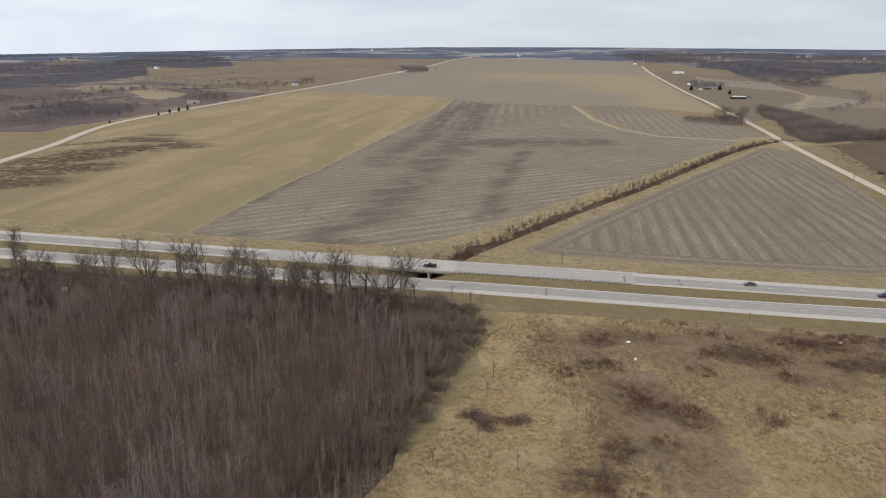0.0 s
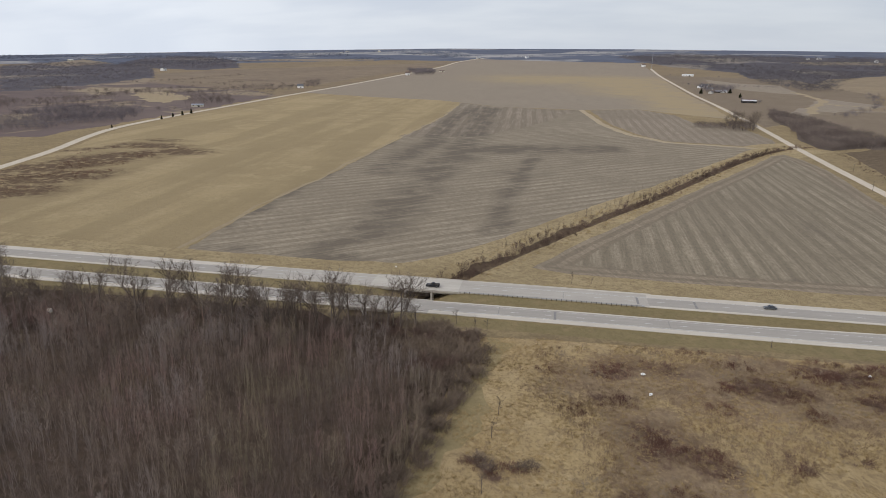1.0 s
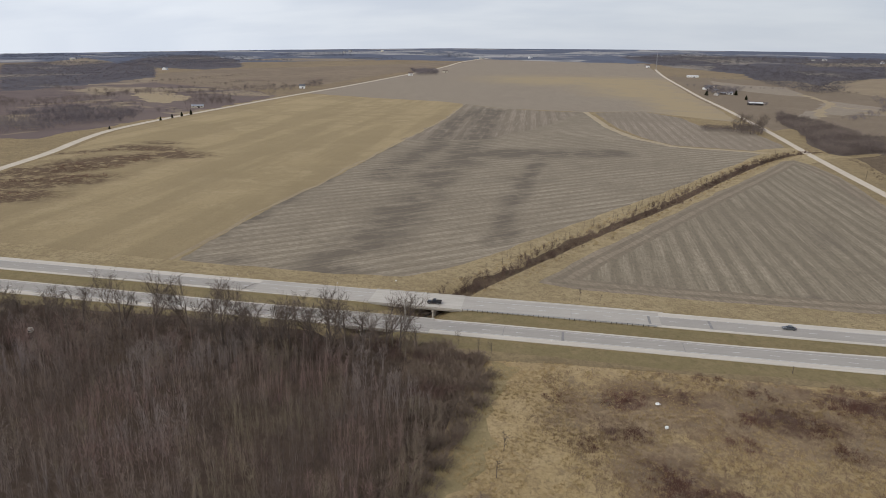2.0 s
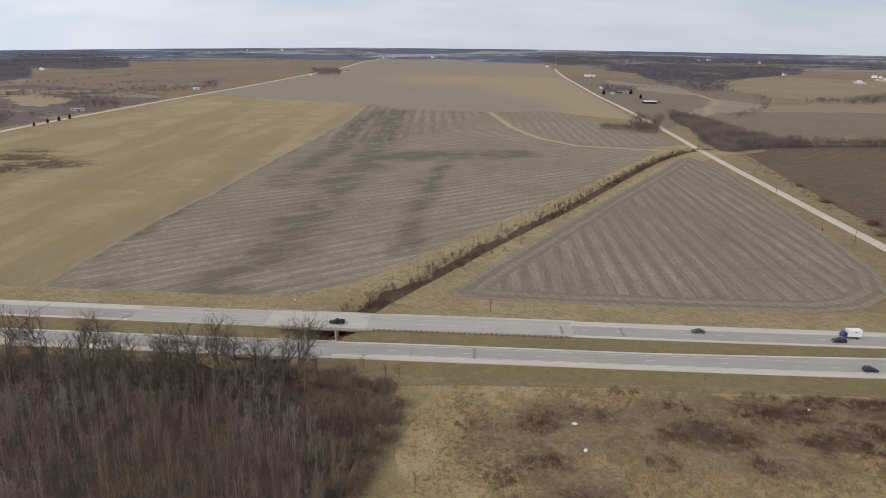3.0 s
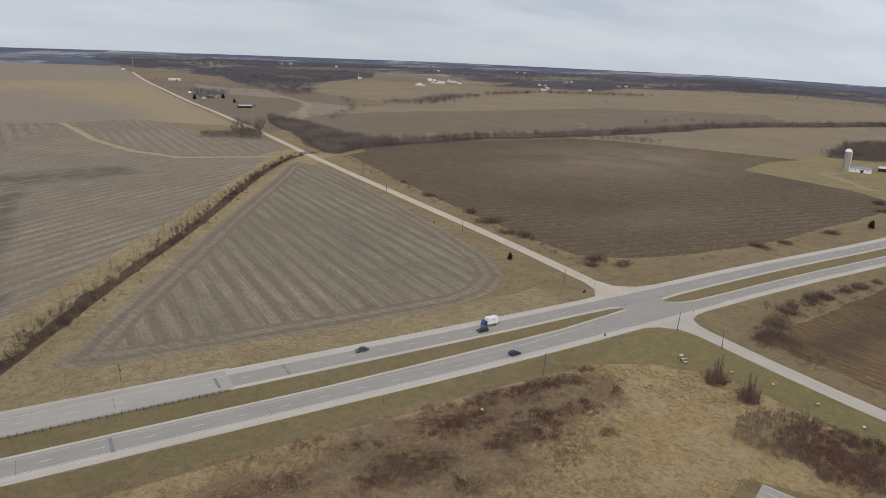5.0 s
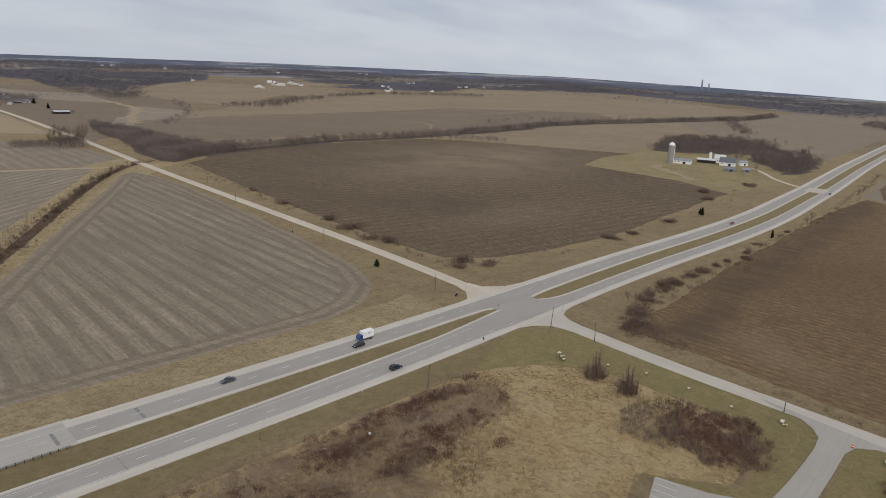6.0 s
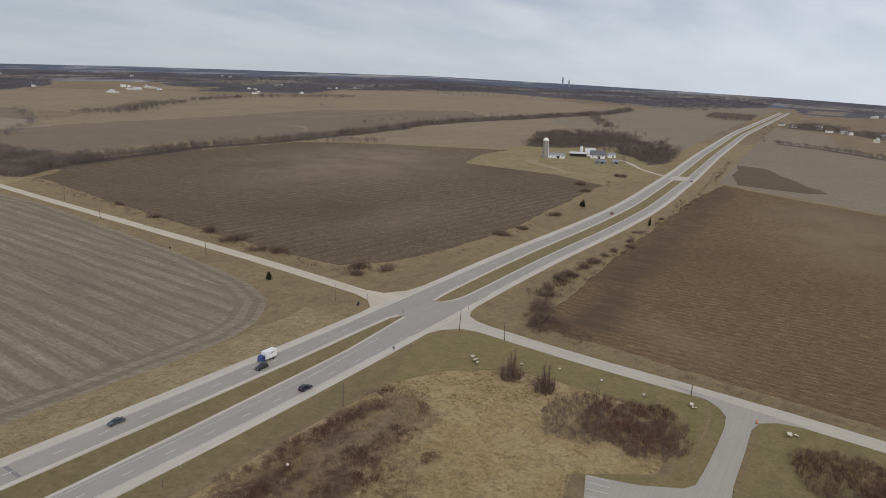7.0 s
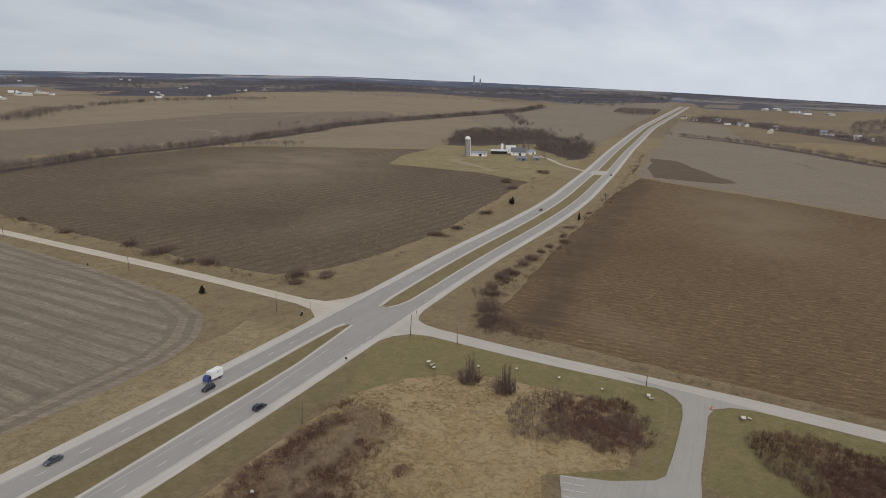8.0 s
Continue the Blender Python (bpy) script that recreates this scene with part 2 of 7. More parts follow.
STRAW, PALE_STRAW = (0.42, 0.318, 0.161), (0.455, 0.353, 0.196)
verge_grass = grass("verge_grass", (0.3, 0.234, 0.128), (0.255, 0.197, 0.11), (0.19, 0.146, 0.084), (0.165, 0.126, 0.074), 0.03, grain=0.6)
bank_grass = grass("bank_grass", (0.385, 0.31, 0.176), (0.312, 0.247, 0.136), (0.245, 0.188, 0.106), (0.2, 0.152, 0.09), 0.04, 0.5, grain=0.65)
waterway_grass = grass("waterway_grass", (0.37, 0.31, 0.215), (0.33, 0.272, 0.185), (0.4, 0.335, 0.235), (0.27, 0.22, 0.148), 0.03, 0.4, grain=0.4)
short_grass = grass("short_straw_grass", (0.31, 0.25, 0.132), (0.26, 0.213, 0.108), (0.34, 0.27, 0.15), (0.22, 0.175, 0.09), 0.05, 0.5, grain=0.35)
green_grass = grass("green_grass", (0.225, 0.196, 0.084), (0.25, 0.207, 0.094), (0.295, 0.232, 0.118), (0.172, 0.143, 0.066), 0.035, 0.45, grain=0.6)
prairie_grass = grass("prairie_grass", STRAW, (0.36, 0.27, 0.141), PALE_STRAW, (0.23, 0.168, 0.096), 0.018, 0.42, grain=0.75,
                      blobs=[(0, 211, 5, 13, 9, 1.0), (14, 214, 5, 22, 10, 0.5), (45, 212, 5, 20, 12, 1.0), (64, 226, 8, 20, 9, 1.0), (95, 238, 8, 28, 7, 1.0), (88, 222, 0, 22, 10, 0.8), (12, 172, 120, 18, 10, 1.0), (25, 169, 0, 12, 9, 0.8),
                             (3, 132, 20, 12, 8, 1.0), (8, 146, 60, 10, 7, 0.8), (-28, 151, 10, 10, 6, 0.7), (78, 213, 10, 16, 9, 0.7), (156, 174, 100, 22, 19, 1.1), (166, 105, 95, 44, 20, 1.1)],
                      stain=(0.13, 0.082, 0.062), under=((0.295, 0.219, 0.14), (0.216, 0.154, 0.107)), under_at=[(45, 212, 8, 78, 32), (14, 165, 110, 62, 24), (100, 230, 8, 48, 20), (0, 205, 20, 34, 30)])
hay_grass = grass("hay_grass", (0.345, 0.27, 0.148), (0.28, 0.219, 0.12), (0.375, 0.298, 0.17), (0.245, 0.191, 0.106), 0.007, 0.3, grain=0.45, fade=0.1, bands=7,
                  blobs=[(-425, 480, 60, 80, 40, 1.1), (-440, 550, 10, 55, 28, 1.1), (-405, 390, 50, 80, 38, 1.1), (-395, 528, 15, 48, 30, 1.1), (-432, 432, 55, 80, 34, 1.1),
                         (-392, 345, 40, 60, 34, 1.1), (-452, 585, 10, 36, 14, 0.8), (-415, 320, 50, 50, 16, 0.9), (-470, 520, 60, 60, 14, 0.8), (-455, 360, 50, 70, 22, 1.0), (-430, 290, 30, 50, 16, 1.0)], stain=(0.10, 0.065, 0.042))
yard_grass = grass("yard_grass", (0.27, 0.222, 0.115), (0.215, 0.182, 0.09), (0.33, 0.265, 0.155), (0.18, 0.147, 0.078), 0.02, 0.3, grain=0.45)
weedy_grass = grass("weedy_grass", (0.225, 0.178, 0.125), (0.19, 0.148, 0.108), (0.155, 0.12, 0.092), (0.145, 0.112, 0.085), 0.005, 0.06, grain=0.6)
median_mat = grass("median_grass", (0.235, 0.19, 0.096), (0.212, 0.174, 0.086), (0.27, 0.21, 0.112), (0.155, 0.124, 0.064), 0.03, 0.4, grain=0.5)
tan_grass = grass("tan_grass", (0.25, 0.2, 0.135), (0.22, 0.175, 0.122), (0.275, 0.222, 0.148), (0.19, 0.15, 0.103), 0.006, 0.12, grain=0.5)
far_grass = grass("far_grass", (0.24, 0.185, 0.11), (0.20, 0.155, 0.1), (0.16, 0.125, 0.085), (0.15, 0.115, 0.08), 0.004, 0.1)
wood_floor = grass("woods_floor", (0.125, 0.099, 0.084), (0.105, 0.083, 0.072), (0.15, 0.12, 0.1), (0.085, 0.067, 0.057), 0.012, 0.3)


def wooded_land(name, wood, wood_b, field, field_b, size=0.0016):
    """Far country: woods with fields and meadows let into them."""
    m = Nodes(name, 0.95, 0, 0.1)
    base = m.mix(m.ranged(m.noise(0.004, 4, 0.6), 0.35, 0.65), wood, wood_b)
    open_land = m.mix(m.ranged(m.noise(0.0035, 3), 0.42, 0.58), field, field_b)
    base = m.mix(m.ranged(m.noise(size, 5, 0.6, distort=0.6), 0.52, 0.56), base, open_land)
    base = m.mix(m.ranged(m.noise(0.012, 5, 0.7), 0.5, 0.62, 0, 0.55), base, tuple(x * 0.8 for x in wood_b))
    m.colour(base)
    return m.mat


# wood tones carry a mild blue-grey: distance haze put into the colour
haze_tinted_floor = wooded_land("haze_tinted_woods_floor", (0.092, 0.085, 0.094), (0.08, 0.074, 0.084), (0.22, 0.19, 0.155), (0.16, 0.145, 0.135))
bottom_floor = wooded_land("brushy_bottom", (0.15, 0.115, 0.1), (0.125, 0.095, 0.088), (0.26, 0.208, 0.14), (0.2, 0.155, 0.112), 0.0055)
# stronger blue of distance haze painted into both woods and fields
haze_tinted_horizon = wooded_land("haze_tinted_horizon_land", (0.102, 0.113, 0.148), (0.086, 0.097, 0.132), (0.3, 0.29, 0.28), (0.19, 0.193, 0.205), 0.0016)
litter = grass("leaf_litter", (0.11, 0.08, 0.062), (0.09, 0.067, 0.053), (0.14, 0.102, 0.075), (0.068, 0.05, 0.04), 0.03, 0.6)
bed = grass("creek_bed", (0.16, 0.115, 0.075), (0.12, 0.088, 0.062), (0.2, 0.152, 0.09), (0.075, 0.056, 0.042), 0.06, 0.8)
SOIL_A, SOIL_B, SOIL_C, SOIL_DAMP = (0.215, 0.185, 0.142), (0.35, 0.309, 0.243), (0.182, 0.155, 0.119), (0.118, 0.098, 0.075)
SWALES = (chain([(-128, 290), (-131, 333), (-138, 388), (-147, 472), (-155, 582), (-174, 747), (-190, 850), (-228, 1080)], 30, 0.8) + chain([(-187, 500), (-202, 684), (-238, 900), (-250, 1100)], 24, 0.8)
          + chain([(-150, 640), (-98, 668), (-36, 700)], 40, 1.0) + chain([(-90, 650), (-78, 467), (-72, 360)], 13, 0.75) + [(-88, 530, 30, 50, 24, 0.55), (-185, 288, 10, 26, 10, 0.7)]
          + chain([(-210, 320), (-222, 470), (-240, 660)], 9, 0.6))
stubble_grey = soil("stubble_grey", SOIL_A, SOIL_B, SOIL_C, 9.1, -43, 0.9, 2.2, 0.012,
                    blobs=SWALES, damp=SOIL_DAMP)
stubble_top = soil("stubble_long_rows", (0.2, 0.168, 0.134), (0.335, 0.29, 0.236), SOIL_C, 15.0, 9, 1.0, 1.6, 0.012, blobs=SWALES, damp=SOIL_DAMP)
stubble_contour = soil("stubble_contour_rows", (0.225, 0.19, 0.152), (0.325, 0.28, 0.228), SOIL_C, 12.0, 6, 0.95, 5.0, 0.006)
stubble_rows = soil("stubble_rows", (0.178, 0.154, 0.115), (0.318, 0.281, 0.217), SOIL_C, 9.1, 4.5, 0.95, 0.5, 0.03,
                    blobs=[(70, 318, 10, 20, 8, 0.7), (105, 420, 95, 60, 10, 0.3)], damp=SOIL_DAMP)
stubble_head = soil("stubble_headland", (0.245, 0.206, 0.158), (0.32, 0.272, 0.208), SOIL_C, 4.6, 30, 0.5, 4.0, 0.02)
stubble_dark = soil("stubble_wheelings", (0.182, 0.152, 0.115), (0.225, 0.19, 0.148), SOIL_C, 4.6, 30, 0.4, 4.0, 0.02)
stubble_far = soil("stubble_far", (0.248, 0.216, 0.172), (0.315, 0.276, 0.222), (0.238, 0.2, 0.162), 18, -30, 0.5, 3.0, 0.004,
                   light=(0.3, 0.236, 0.142), light_at=chain([(-250, 2000), (-60, 2050)], 330, 1.5) + chain([(-60, 2000), (40, 1600)], 240, 1.5) + chain([(40, 1600), (95, 1150)], 110, 1.5))
plough_brown = soil("ploughed_brown", (0.128, 0.098, 0.066), (0.235, 0.184, 0.128), (0.104, 0.078, 0.052), 9.5, 88, 0.7, 1.6, 0.03,
                    blobs=[(420, 720, 0, 160, 60, 0.3), (300, 480, 0, 80, 50, 0.3)], damp=(0.07, 0.052, 0.036), light=(0.21, 0.165, 0.11), light_at=[(520, 690, 20, 300, 190, 1.0), (330, 430, 10, 120, 50, 0.4)], speck=1.5, fine=1.5)
plough_east = soil("ploughed_east", (0.142, 0.098, 0.055), (0.262, 0.186, 0.107), (0.116, 0.079, 0.045), 4.2, 8, 0.6, 0.8, 0.03,
                   blobs=chain([(222, 222), (300, 246), (400, 264), (553, 294), (650, 314)], 20, 0.75), damp=(0.085, 0.06, 0.039), light=(0.2, 0.148, 0.09), light_at=[(520, 190, 20, 220, 90, 0.9), (235, 190, 60, 50, 25, 0.5)], speck=1.45, fine=2.6)
pale_stubble = soil("pale_stubble", (0.22, 0.185, 0.143), (0.29, 0.247, 0.195), (0.2, 0.165, 0.124), 11, -31, 0.7, 1.5, 0.01, fine_rot=-31,
                    blobs=[(900, 190, 30, 60, 8, 0.5)], damp=(0.1, 0.073, 0.051))
dark_soil = soil("dark_soil", (0.135, 0.101, 0.071), (0.19, 0.148, 0.108), (0.105, 0.077, 0.054), 5, 40, 0.4)
slope_stubble = soil("slope_stubble", (0.18, 0.145, 0.108), (0.275, 0.226, 0.172), (0.165, 0.132, 0.098), 16, 75, 0.8, 4.0, 0.004)


def paving(name, c, d, patch, rough=0.85, streak_rot=-6):
    c, d, patch = ((q[0] * 1.08, q[1] * 1.05, q[2] * 0.99) for q in (c, d, patch))
    c, d, patch = tuple(c), tuple(d), tuple(patch)
    m = Nodes(name, rough, 0, 0.25)
    base = m.mix(m.ranged(m.noise(0.08, 5, 0.6), 0.3, 0.7), c, d)
    base = m.mix(m.ranged(m.noise(1.0, 4, vec=m.mapped(rot=streak_rot, scale=(40, 0.8, 1))), 0.4, 0.7, 0, 0.6), base, patch)
    base = m.mix(m.ranged(m.noise(2.5, 6, 0.7), 0.4, 0.75, 0, 0.4), base, tuple(x * 0.75 for x in c))
    m.colour(base)
    m.bump(m.noise(18, 4), 0.25, 0.02)
    return m.mat


asphalt = paving("worn_asphalt", (0.275, 0.262, 0.246), (0.305, 0.291, 0.272), (0.248, 0.237, 0.224), streak_rot=7)
shoulder_mat = paving("pale_shoulder", (0.42, 0.395, 0.358), (0.47, 0.443, 0.402), (0.36, 0.335, 0.298), 0.9, streak_rot=7)
concrete = paving("bridge_concrete", (0.385, 0.368, 0.34), (0.425, 0.407, 0.376), (0.32, 0.304, 0.278), streak_rot=7)
gravel_pale = paving("pale_gravel", (0.43, 0.385, 0.32), (0.49, 0.445, 0.378), (0.35, 0.307, 0.245), 0.95, streak_rot=94)
approach_paving = paving("approach_paving", (0.325, 0.31, 0.288), (0.36, 0.344, 0.32), (0.285, 0.27, 0.25), streak_rot=7)
lane_paint = plain("worn_white_paint", (0.62, 0.62, 0.6), 0.7, vary=0.35, scale=3)
seal = plain("dark_joint_seal", (0.225, 0.216, 0.208), 0.8)
drive_paving = paving("drive_paving", (0.3, 0.286, 0.265), (0.33, 0.315, 0.29), (0.27, 0.255, 0.235), 0.9, streak_rot=10)
chipseal = paving("pale_chipseal", (0.385, 0.36, 0.322), (0.425, 0.398, 0.357), (0.34, 0.315, 0.275), 0.9, streak_rot=90)

bark_thicket = twigs("thicket_bark", (0.17, 0.135, 0.118), (0.278, 0.226, 0.196), [((0.225, 0.15, 0.13), 0.045), ((0.2, 0.165, 0.113), 0.06), ((0.245, 0.205, 0.186), 0.035)])
bark_tree = twigs("tree_bark", (0.1, 0.08, 0.068), (0.185, 0.153, 0.132))
bark_brush = twigs("brush_twigs", (0.145, 0.112, 0.09), (0.26, 0.21, 0.17), [((0.13, 0.085, 0.07), 0.08)])
bark_red = twigs("red_brush_twigs", (0.125, 0.066, 0.053), (0.2, 0.118, 0.095), [((0.165, 0.112, 0.088), 0.07)])
edge_straw = grass("pale_straw", (0.325, 0.265, 0.172), (0.3, 0.24, 0.155), (0.345, 0.285, 0.19), (0.24, 0.187, 0.12), 0.03, 0.6, grain=0.5)
bark_shrub = twigs("shrub_twigs", (0.125, 0.088, 0.072), (0.215, 0.163, 0.136))
bark_far = twigs("woodland_twigs", (0.15, 0.125, 0.117), (0.235, 0.198, 0.185))
bark_grove = twigs("grove_twigs", (0.112, 0.091, 0.084), (0.18, 0.15, 0.138), [((0.15, 0.118, 0.1), 0.02)])
# purple-grey twigs with a little blue distance haze added to the colour
bark_mid_haze = twigs("haze_tinted_bottom_woodland", (0.15, 0.135, 0.15), (0.2, 0.18, 0.193), [((0.2, 0.172, 0.168), 0.006)])
# bluish grey of distance haze is mixed into this twig colour
bark_haze_tinted = twigs("haze_tinted_woodland", (0.116, 0.109, 0.122), (0.152, 0.142, 0.156), [((0.15, 0.136, 0.137), 0.004)])
# deeper blue haze tint for the twigs nearest the horizon
bark_haze_horizon = twigs("haze_tinted_horizon_woodland", (0.082, 0.091, 0.122), (0.112, 0.12, 0.15), [((0.135, 0.138, 0.155), 0.003)])
cedar_green = twigs("cedar_foliage", (0.03, 0.035, 0.02), (0.05, 0.052, 0.028))
dry_stem = twigs("dry_grass_stems", (0.34, 0.257, 0.135), (0.45, 0.35, 0.198))
red_stem = twigs("dry_forb_stems", (0.2, 0.14, 0.098), (0.3, 0.222, 0.152), [((0.27, 0.22, 0.16), 0.09)])
wood_pole = plain("weathered_pole", (0.16, 0.125, 0.095), 0.9, vary=0.4, scale=2)
steel = plain("galvanised_steel", (0.42, 0.42, 0.42), 0.45, 0.7)
rust_post = plain("weathered_post", (0.085, 0.07, 0.058), 0.9)
white_paint = plain("white_paint", (0.74, 0.74, 0.72), 0.6, vary=0.12)
cream_paint = plain("cream_board", (0.62, 0.57, 0.46), 0.7, vary=0.2)
grey_roof = plain("grey_metal_roof", (0.3, 0.32, 0.35), 0.5, 0.3)
slate_roof = plain("slate_shingles", (0.13, 0.135, 0.15), 0.8)
blue_roof = plain("blue_grey_metal", (0.2, 0.215, 0.235), 0.6, 0.1)
pale_roof = plain("pale_metal_roof", (0.6, 0.6, 0.59), 0.5, 0.2)
brown_roof = plain("brown_shingles", (0.16, 0.12, 0.1), 0.85)
stave = plain("silo_staves", (0.3, 0.28, 0.26), 0.85, vary=0.3)
glass_dark = plain("dark_glass", (0.02, 0.024, 0.03), 0.08, spec=0.6)
dark_inside = plain("dark_interior", (0.03, 0.027, 0.025), 0.9)
rubber = plain("black_rubber", (0.025, 0.025, 0.026), 0.8)
alloy = plain("wheel_alloy", (0.4, 0.4, 0.42), 0.35, 0.8)
lamp_red = plain("red_lens", (0.3, 0.02, 0.02), 0.25)
lamp_white = plain("clear_lens", (0.6, 0.6, 0.6), 0.15)
sign_red = plain("red_sign", (0.42, 0.04, 0.035), 0.5)
tower_grey = plain("tower_concrete", (0.27, 0.28, 0.32), 0.9)
siding = plain("weathered_siding", (0.5, 0.475, 0.43), 0.8)
orange_plastic = plain("orange_plastic", (0.7, 0.17, 0.05), 0.6)
water_mat = plain("creek_water", (0.045, 0.04, 0.032), 0.12, spec=0.5)


# ---------------------------------------------------------------- lie of the land
def resample(pts, step):
    """A polyline with a vertex every step metres or so."""
    out = []
    for (x0, y0), (x1, y1) in zip(pts, pts[1:]):
        k = max(1, int(math.hypot(x1 - x0, y1 - y0) / step))
        out += [(x0 + (x1 - x0) * i / k, y0 + (y1 - y0) * i / k) for i in range(k)]
    return out + [tuple(pts[-1])]


def smooth_line(pts, rounds=3):
    p = [tuple(q) for q in pts]
    for _ in range(rounds):
        q = [p[0]]
        for a, b in zip(p, p[1:]):
            q += [(a[0] * 0.75 + b[0] * 0.25, a[1] * 0.75 + b[1] * 0.25), (a[0] * 0.25 + b[0] * 0.75, a[1] * 0.25 + b[1] * 0.75)]
        p = q + [p[-1]]
    return p


CREEK = smooth_line([(178, 800), (150, 775), (119, 724), (76, 629), (21, 487), (-17, 404), (-40, 349), (-56, 309), (-69, 284), (-78, 266),
                     (-84, 250), (-92, 234), (-106, 214), (-128, 196), (-170, 180), (-230, 150), (-300, 120)], 2)
CREEK_A = np.array(CREEK)


def creek_distance(x, y):
    best = np.full(np.shape(x), 1e9)
    for a, b in zip(CREEK_A[:-1], CREEK_A[1:]):
        d = b - a
        t = np.clip(((x - a[0]) * d[0] + (y - a[1]) * d[1]) / (d @ d), 0, 1)
        best = np.minimum(best, np.hypot(x - a[0] - t * d[0], y - a[1] - t * d[1]))
    return best


# height of the far rim of the land, by compass bearing
RIM_AT = [-180, -110, -75, -48, -33, -16, 0, 25, 48, 59, 66, 76, 89, 120, 180]
RIM_UP = [20, -40, -35, -14, 26, 68, 88, 104, 94, 68, 48, 18, -28, -40, 20]


def height(x, y):
    """Metres above the road: level plain, a creek, and land that rises far off."""
    x, y = np.asarray(x, float), np.asarray(y, float)
    d = np.hypot(x, y - 60)
    rim = np.interp(np.degrees(np.arctan2(x, y - 60)), RIM_AT, RIM_UP)
    z = rim * np.clip((d - 1500) / 3400, 0, 1.06) ** 1.25
    near = np.exp(-((y - 254) / 26) ** 2)
    wide, deep = 4.6 + 12.5 * near, 1.9 + 4.6 * near
    c = creek_distance(x, y)
    cut = np.clip((wide - c) / (wide - 1.5), 0, 1)
    return z - deep * cut * cut * (3 - 2 * cut)


def height1(x, y):
    return float(height(np.array([x]), np.array([y]))[0])


# centre of the divided road: x, y
AXIS = [(-1500, 128), (-900, 178), (-600, 206), (-290, 234.5), (-203, 243), (-126, 250.5), (-43, 260), (51, 270), (104, 276), (170, 283.6), (240, 294), (300, 303),
        (392, 312), (502, 328.5), (595, 350), (690, 371), (946, 434), (1438, 546), (2366, 713), (3726, 965), (4783, 1028)]
AXIS_X, AXIS_Y = np.array([p[0] for p in AXIS], float), np.array([p[1] for p in AXIS], float)


def axis(x):
    """Smoothed y of the centre line."""
    s = np.linspace(-45, 45, 7)
    return float(np.mean(np.interp(x + s, AXIS_X, AXIS_Y)))


def at_offset(x, off):
    dy = (axis(x + 4) - axis(x - 4)) / 8
    k = math.hypot(1, dy)
    return x - off * dy / k, axis(x) + off / k


def inset(poly, d):
    """A closed outline moved inwards by d."""
    p = [Vector(q) for q in poly]
    area = sum(a.x * b.y - b.x * a.y for a, b in zip(p, p[1:] + p[:1]))
    s = 1 if area > 0 else -1
    out = []
    for a, b, c in zip(p[-1:] + p[:-1], p, p[1:] + p[:1]):
        u, v = (b - a).normalized(), (c - b).normalized()
        nrm = (Vector((-u.y, u.x)) + Vector((-v.y, v.x))) * s
        nrm = nrm / max(0.5, nrm.length_squared / 2) if nrm.length > 0.1 else nrm
        out.append(tuple(b + nrm * d))
    return out


HAY_EDGE = [(-204, 277), (-208, 315), (-217, 387), (-222, 487), (-232, 591), (-245, 760), (-256, 906), (-280, 1080), (-296, 1174)]
STRIP = [(122, 766), (107, 768), (34, 776), (-6, 829), (-41, 924), (-61, 1016), (-87, 1128)]
HAY = HAY_EDGE[::-1] + [(-330, 271), (-425, 258), (-440, 330), (-458, 412), (-487, 493), (-554, 639), (-576, 763), (-594, 917), (-622, 1133), (-640, 1250), (-480, 1215), (-345, 1205)]
GREY = HAY_EDGE + [(-221, 1120), (-120, 1118)] + STRIP[::-1][:-1] + [(116, 758), (25, 541), (-31, 419), (-61, 348), (-82, 308), (-99, 291), (-128, 285), (-171, 280)]
TRI = [(141, 729), (153, 700), (161, 640), (162, 529), (163, 440), (160, 375), (150, 343), (132, 324), (113, 315), (60, 308), (14, 303), (-23, 301), (-40, 303), (-24, 346), (3, 412), (47, 519), (106, 657), (128, 715)]
BROWN = [(205, 768), (201, 654), (200, 526), (203, 400), (210, 364), (237, 349), (280, 346), (353, 353), (497, 386), (576, 404), (604, 475), (602, 594), (690, 640),
         (764, 649), (683, 799), (640, 860), (590, 900), (451, 892), (304, 852), (247, 815)]
FARMYARD = [(606, 474), (580, 403), (690, 408), (800, 436), (960, 474), (1010, 560), (900, 690), (766, 648), (692, 638), (604, 593)]
EAST = [(207, 236), (233, 247), (376, 276), (553, 309), (675, 322), (650, 275), (612, 181), (574, 105), (500, -60), (420, -200), (210, -200), (208, 102), (208, 200)]
PALE = [(688, 330), (870, 372), (1280, 462), (1733, 553), (1617, 423), (1280, 330), (937, 109), (800, 0), (640, -160), (508, -60), (582, 105), (620, 181), (658, 275)]
DARK_PATCH = [(866, 368), (856, 335), (800, 300), (740, 262), (699, 233), (688, 246), (684, 285), (690, 312), (740, 335), (800, 352)]
PRAIRIE = [(-60, -300), (-46, 105), (-46, 222), (-20, 229), (0, 231), (60, 238), (100, 243), (128, 246), (150, 238), (166, 222), (170, 196), (171, 176), (162, 164), (140, 158),
           (124, 176), (112, 170), (108, 120), (150, 110), (178, 120), (180, 90), (184, -300)]
MOWN = [(128, 246), (146, 256), (166, 266), (182, 257), (188, 240), (191, 166), (188, 158.5), (183, 154.8), (166, 151.2), (136, 148.5), (124, 176), (140, 156), (164, 161), (173, 175), (170, 196), (166, 222), (150, 238)]
MOWN_SOUTH = [(142, 140), (186, 147), (193, 140), (193, -40), (182, -40), (180, 120), (150, 112), (138, 118)]
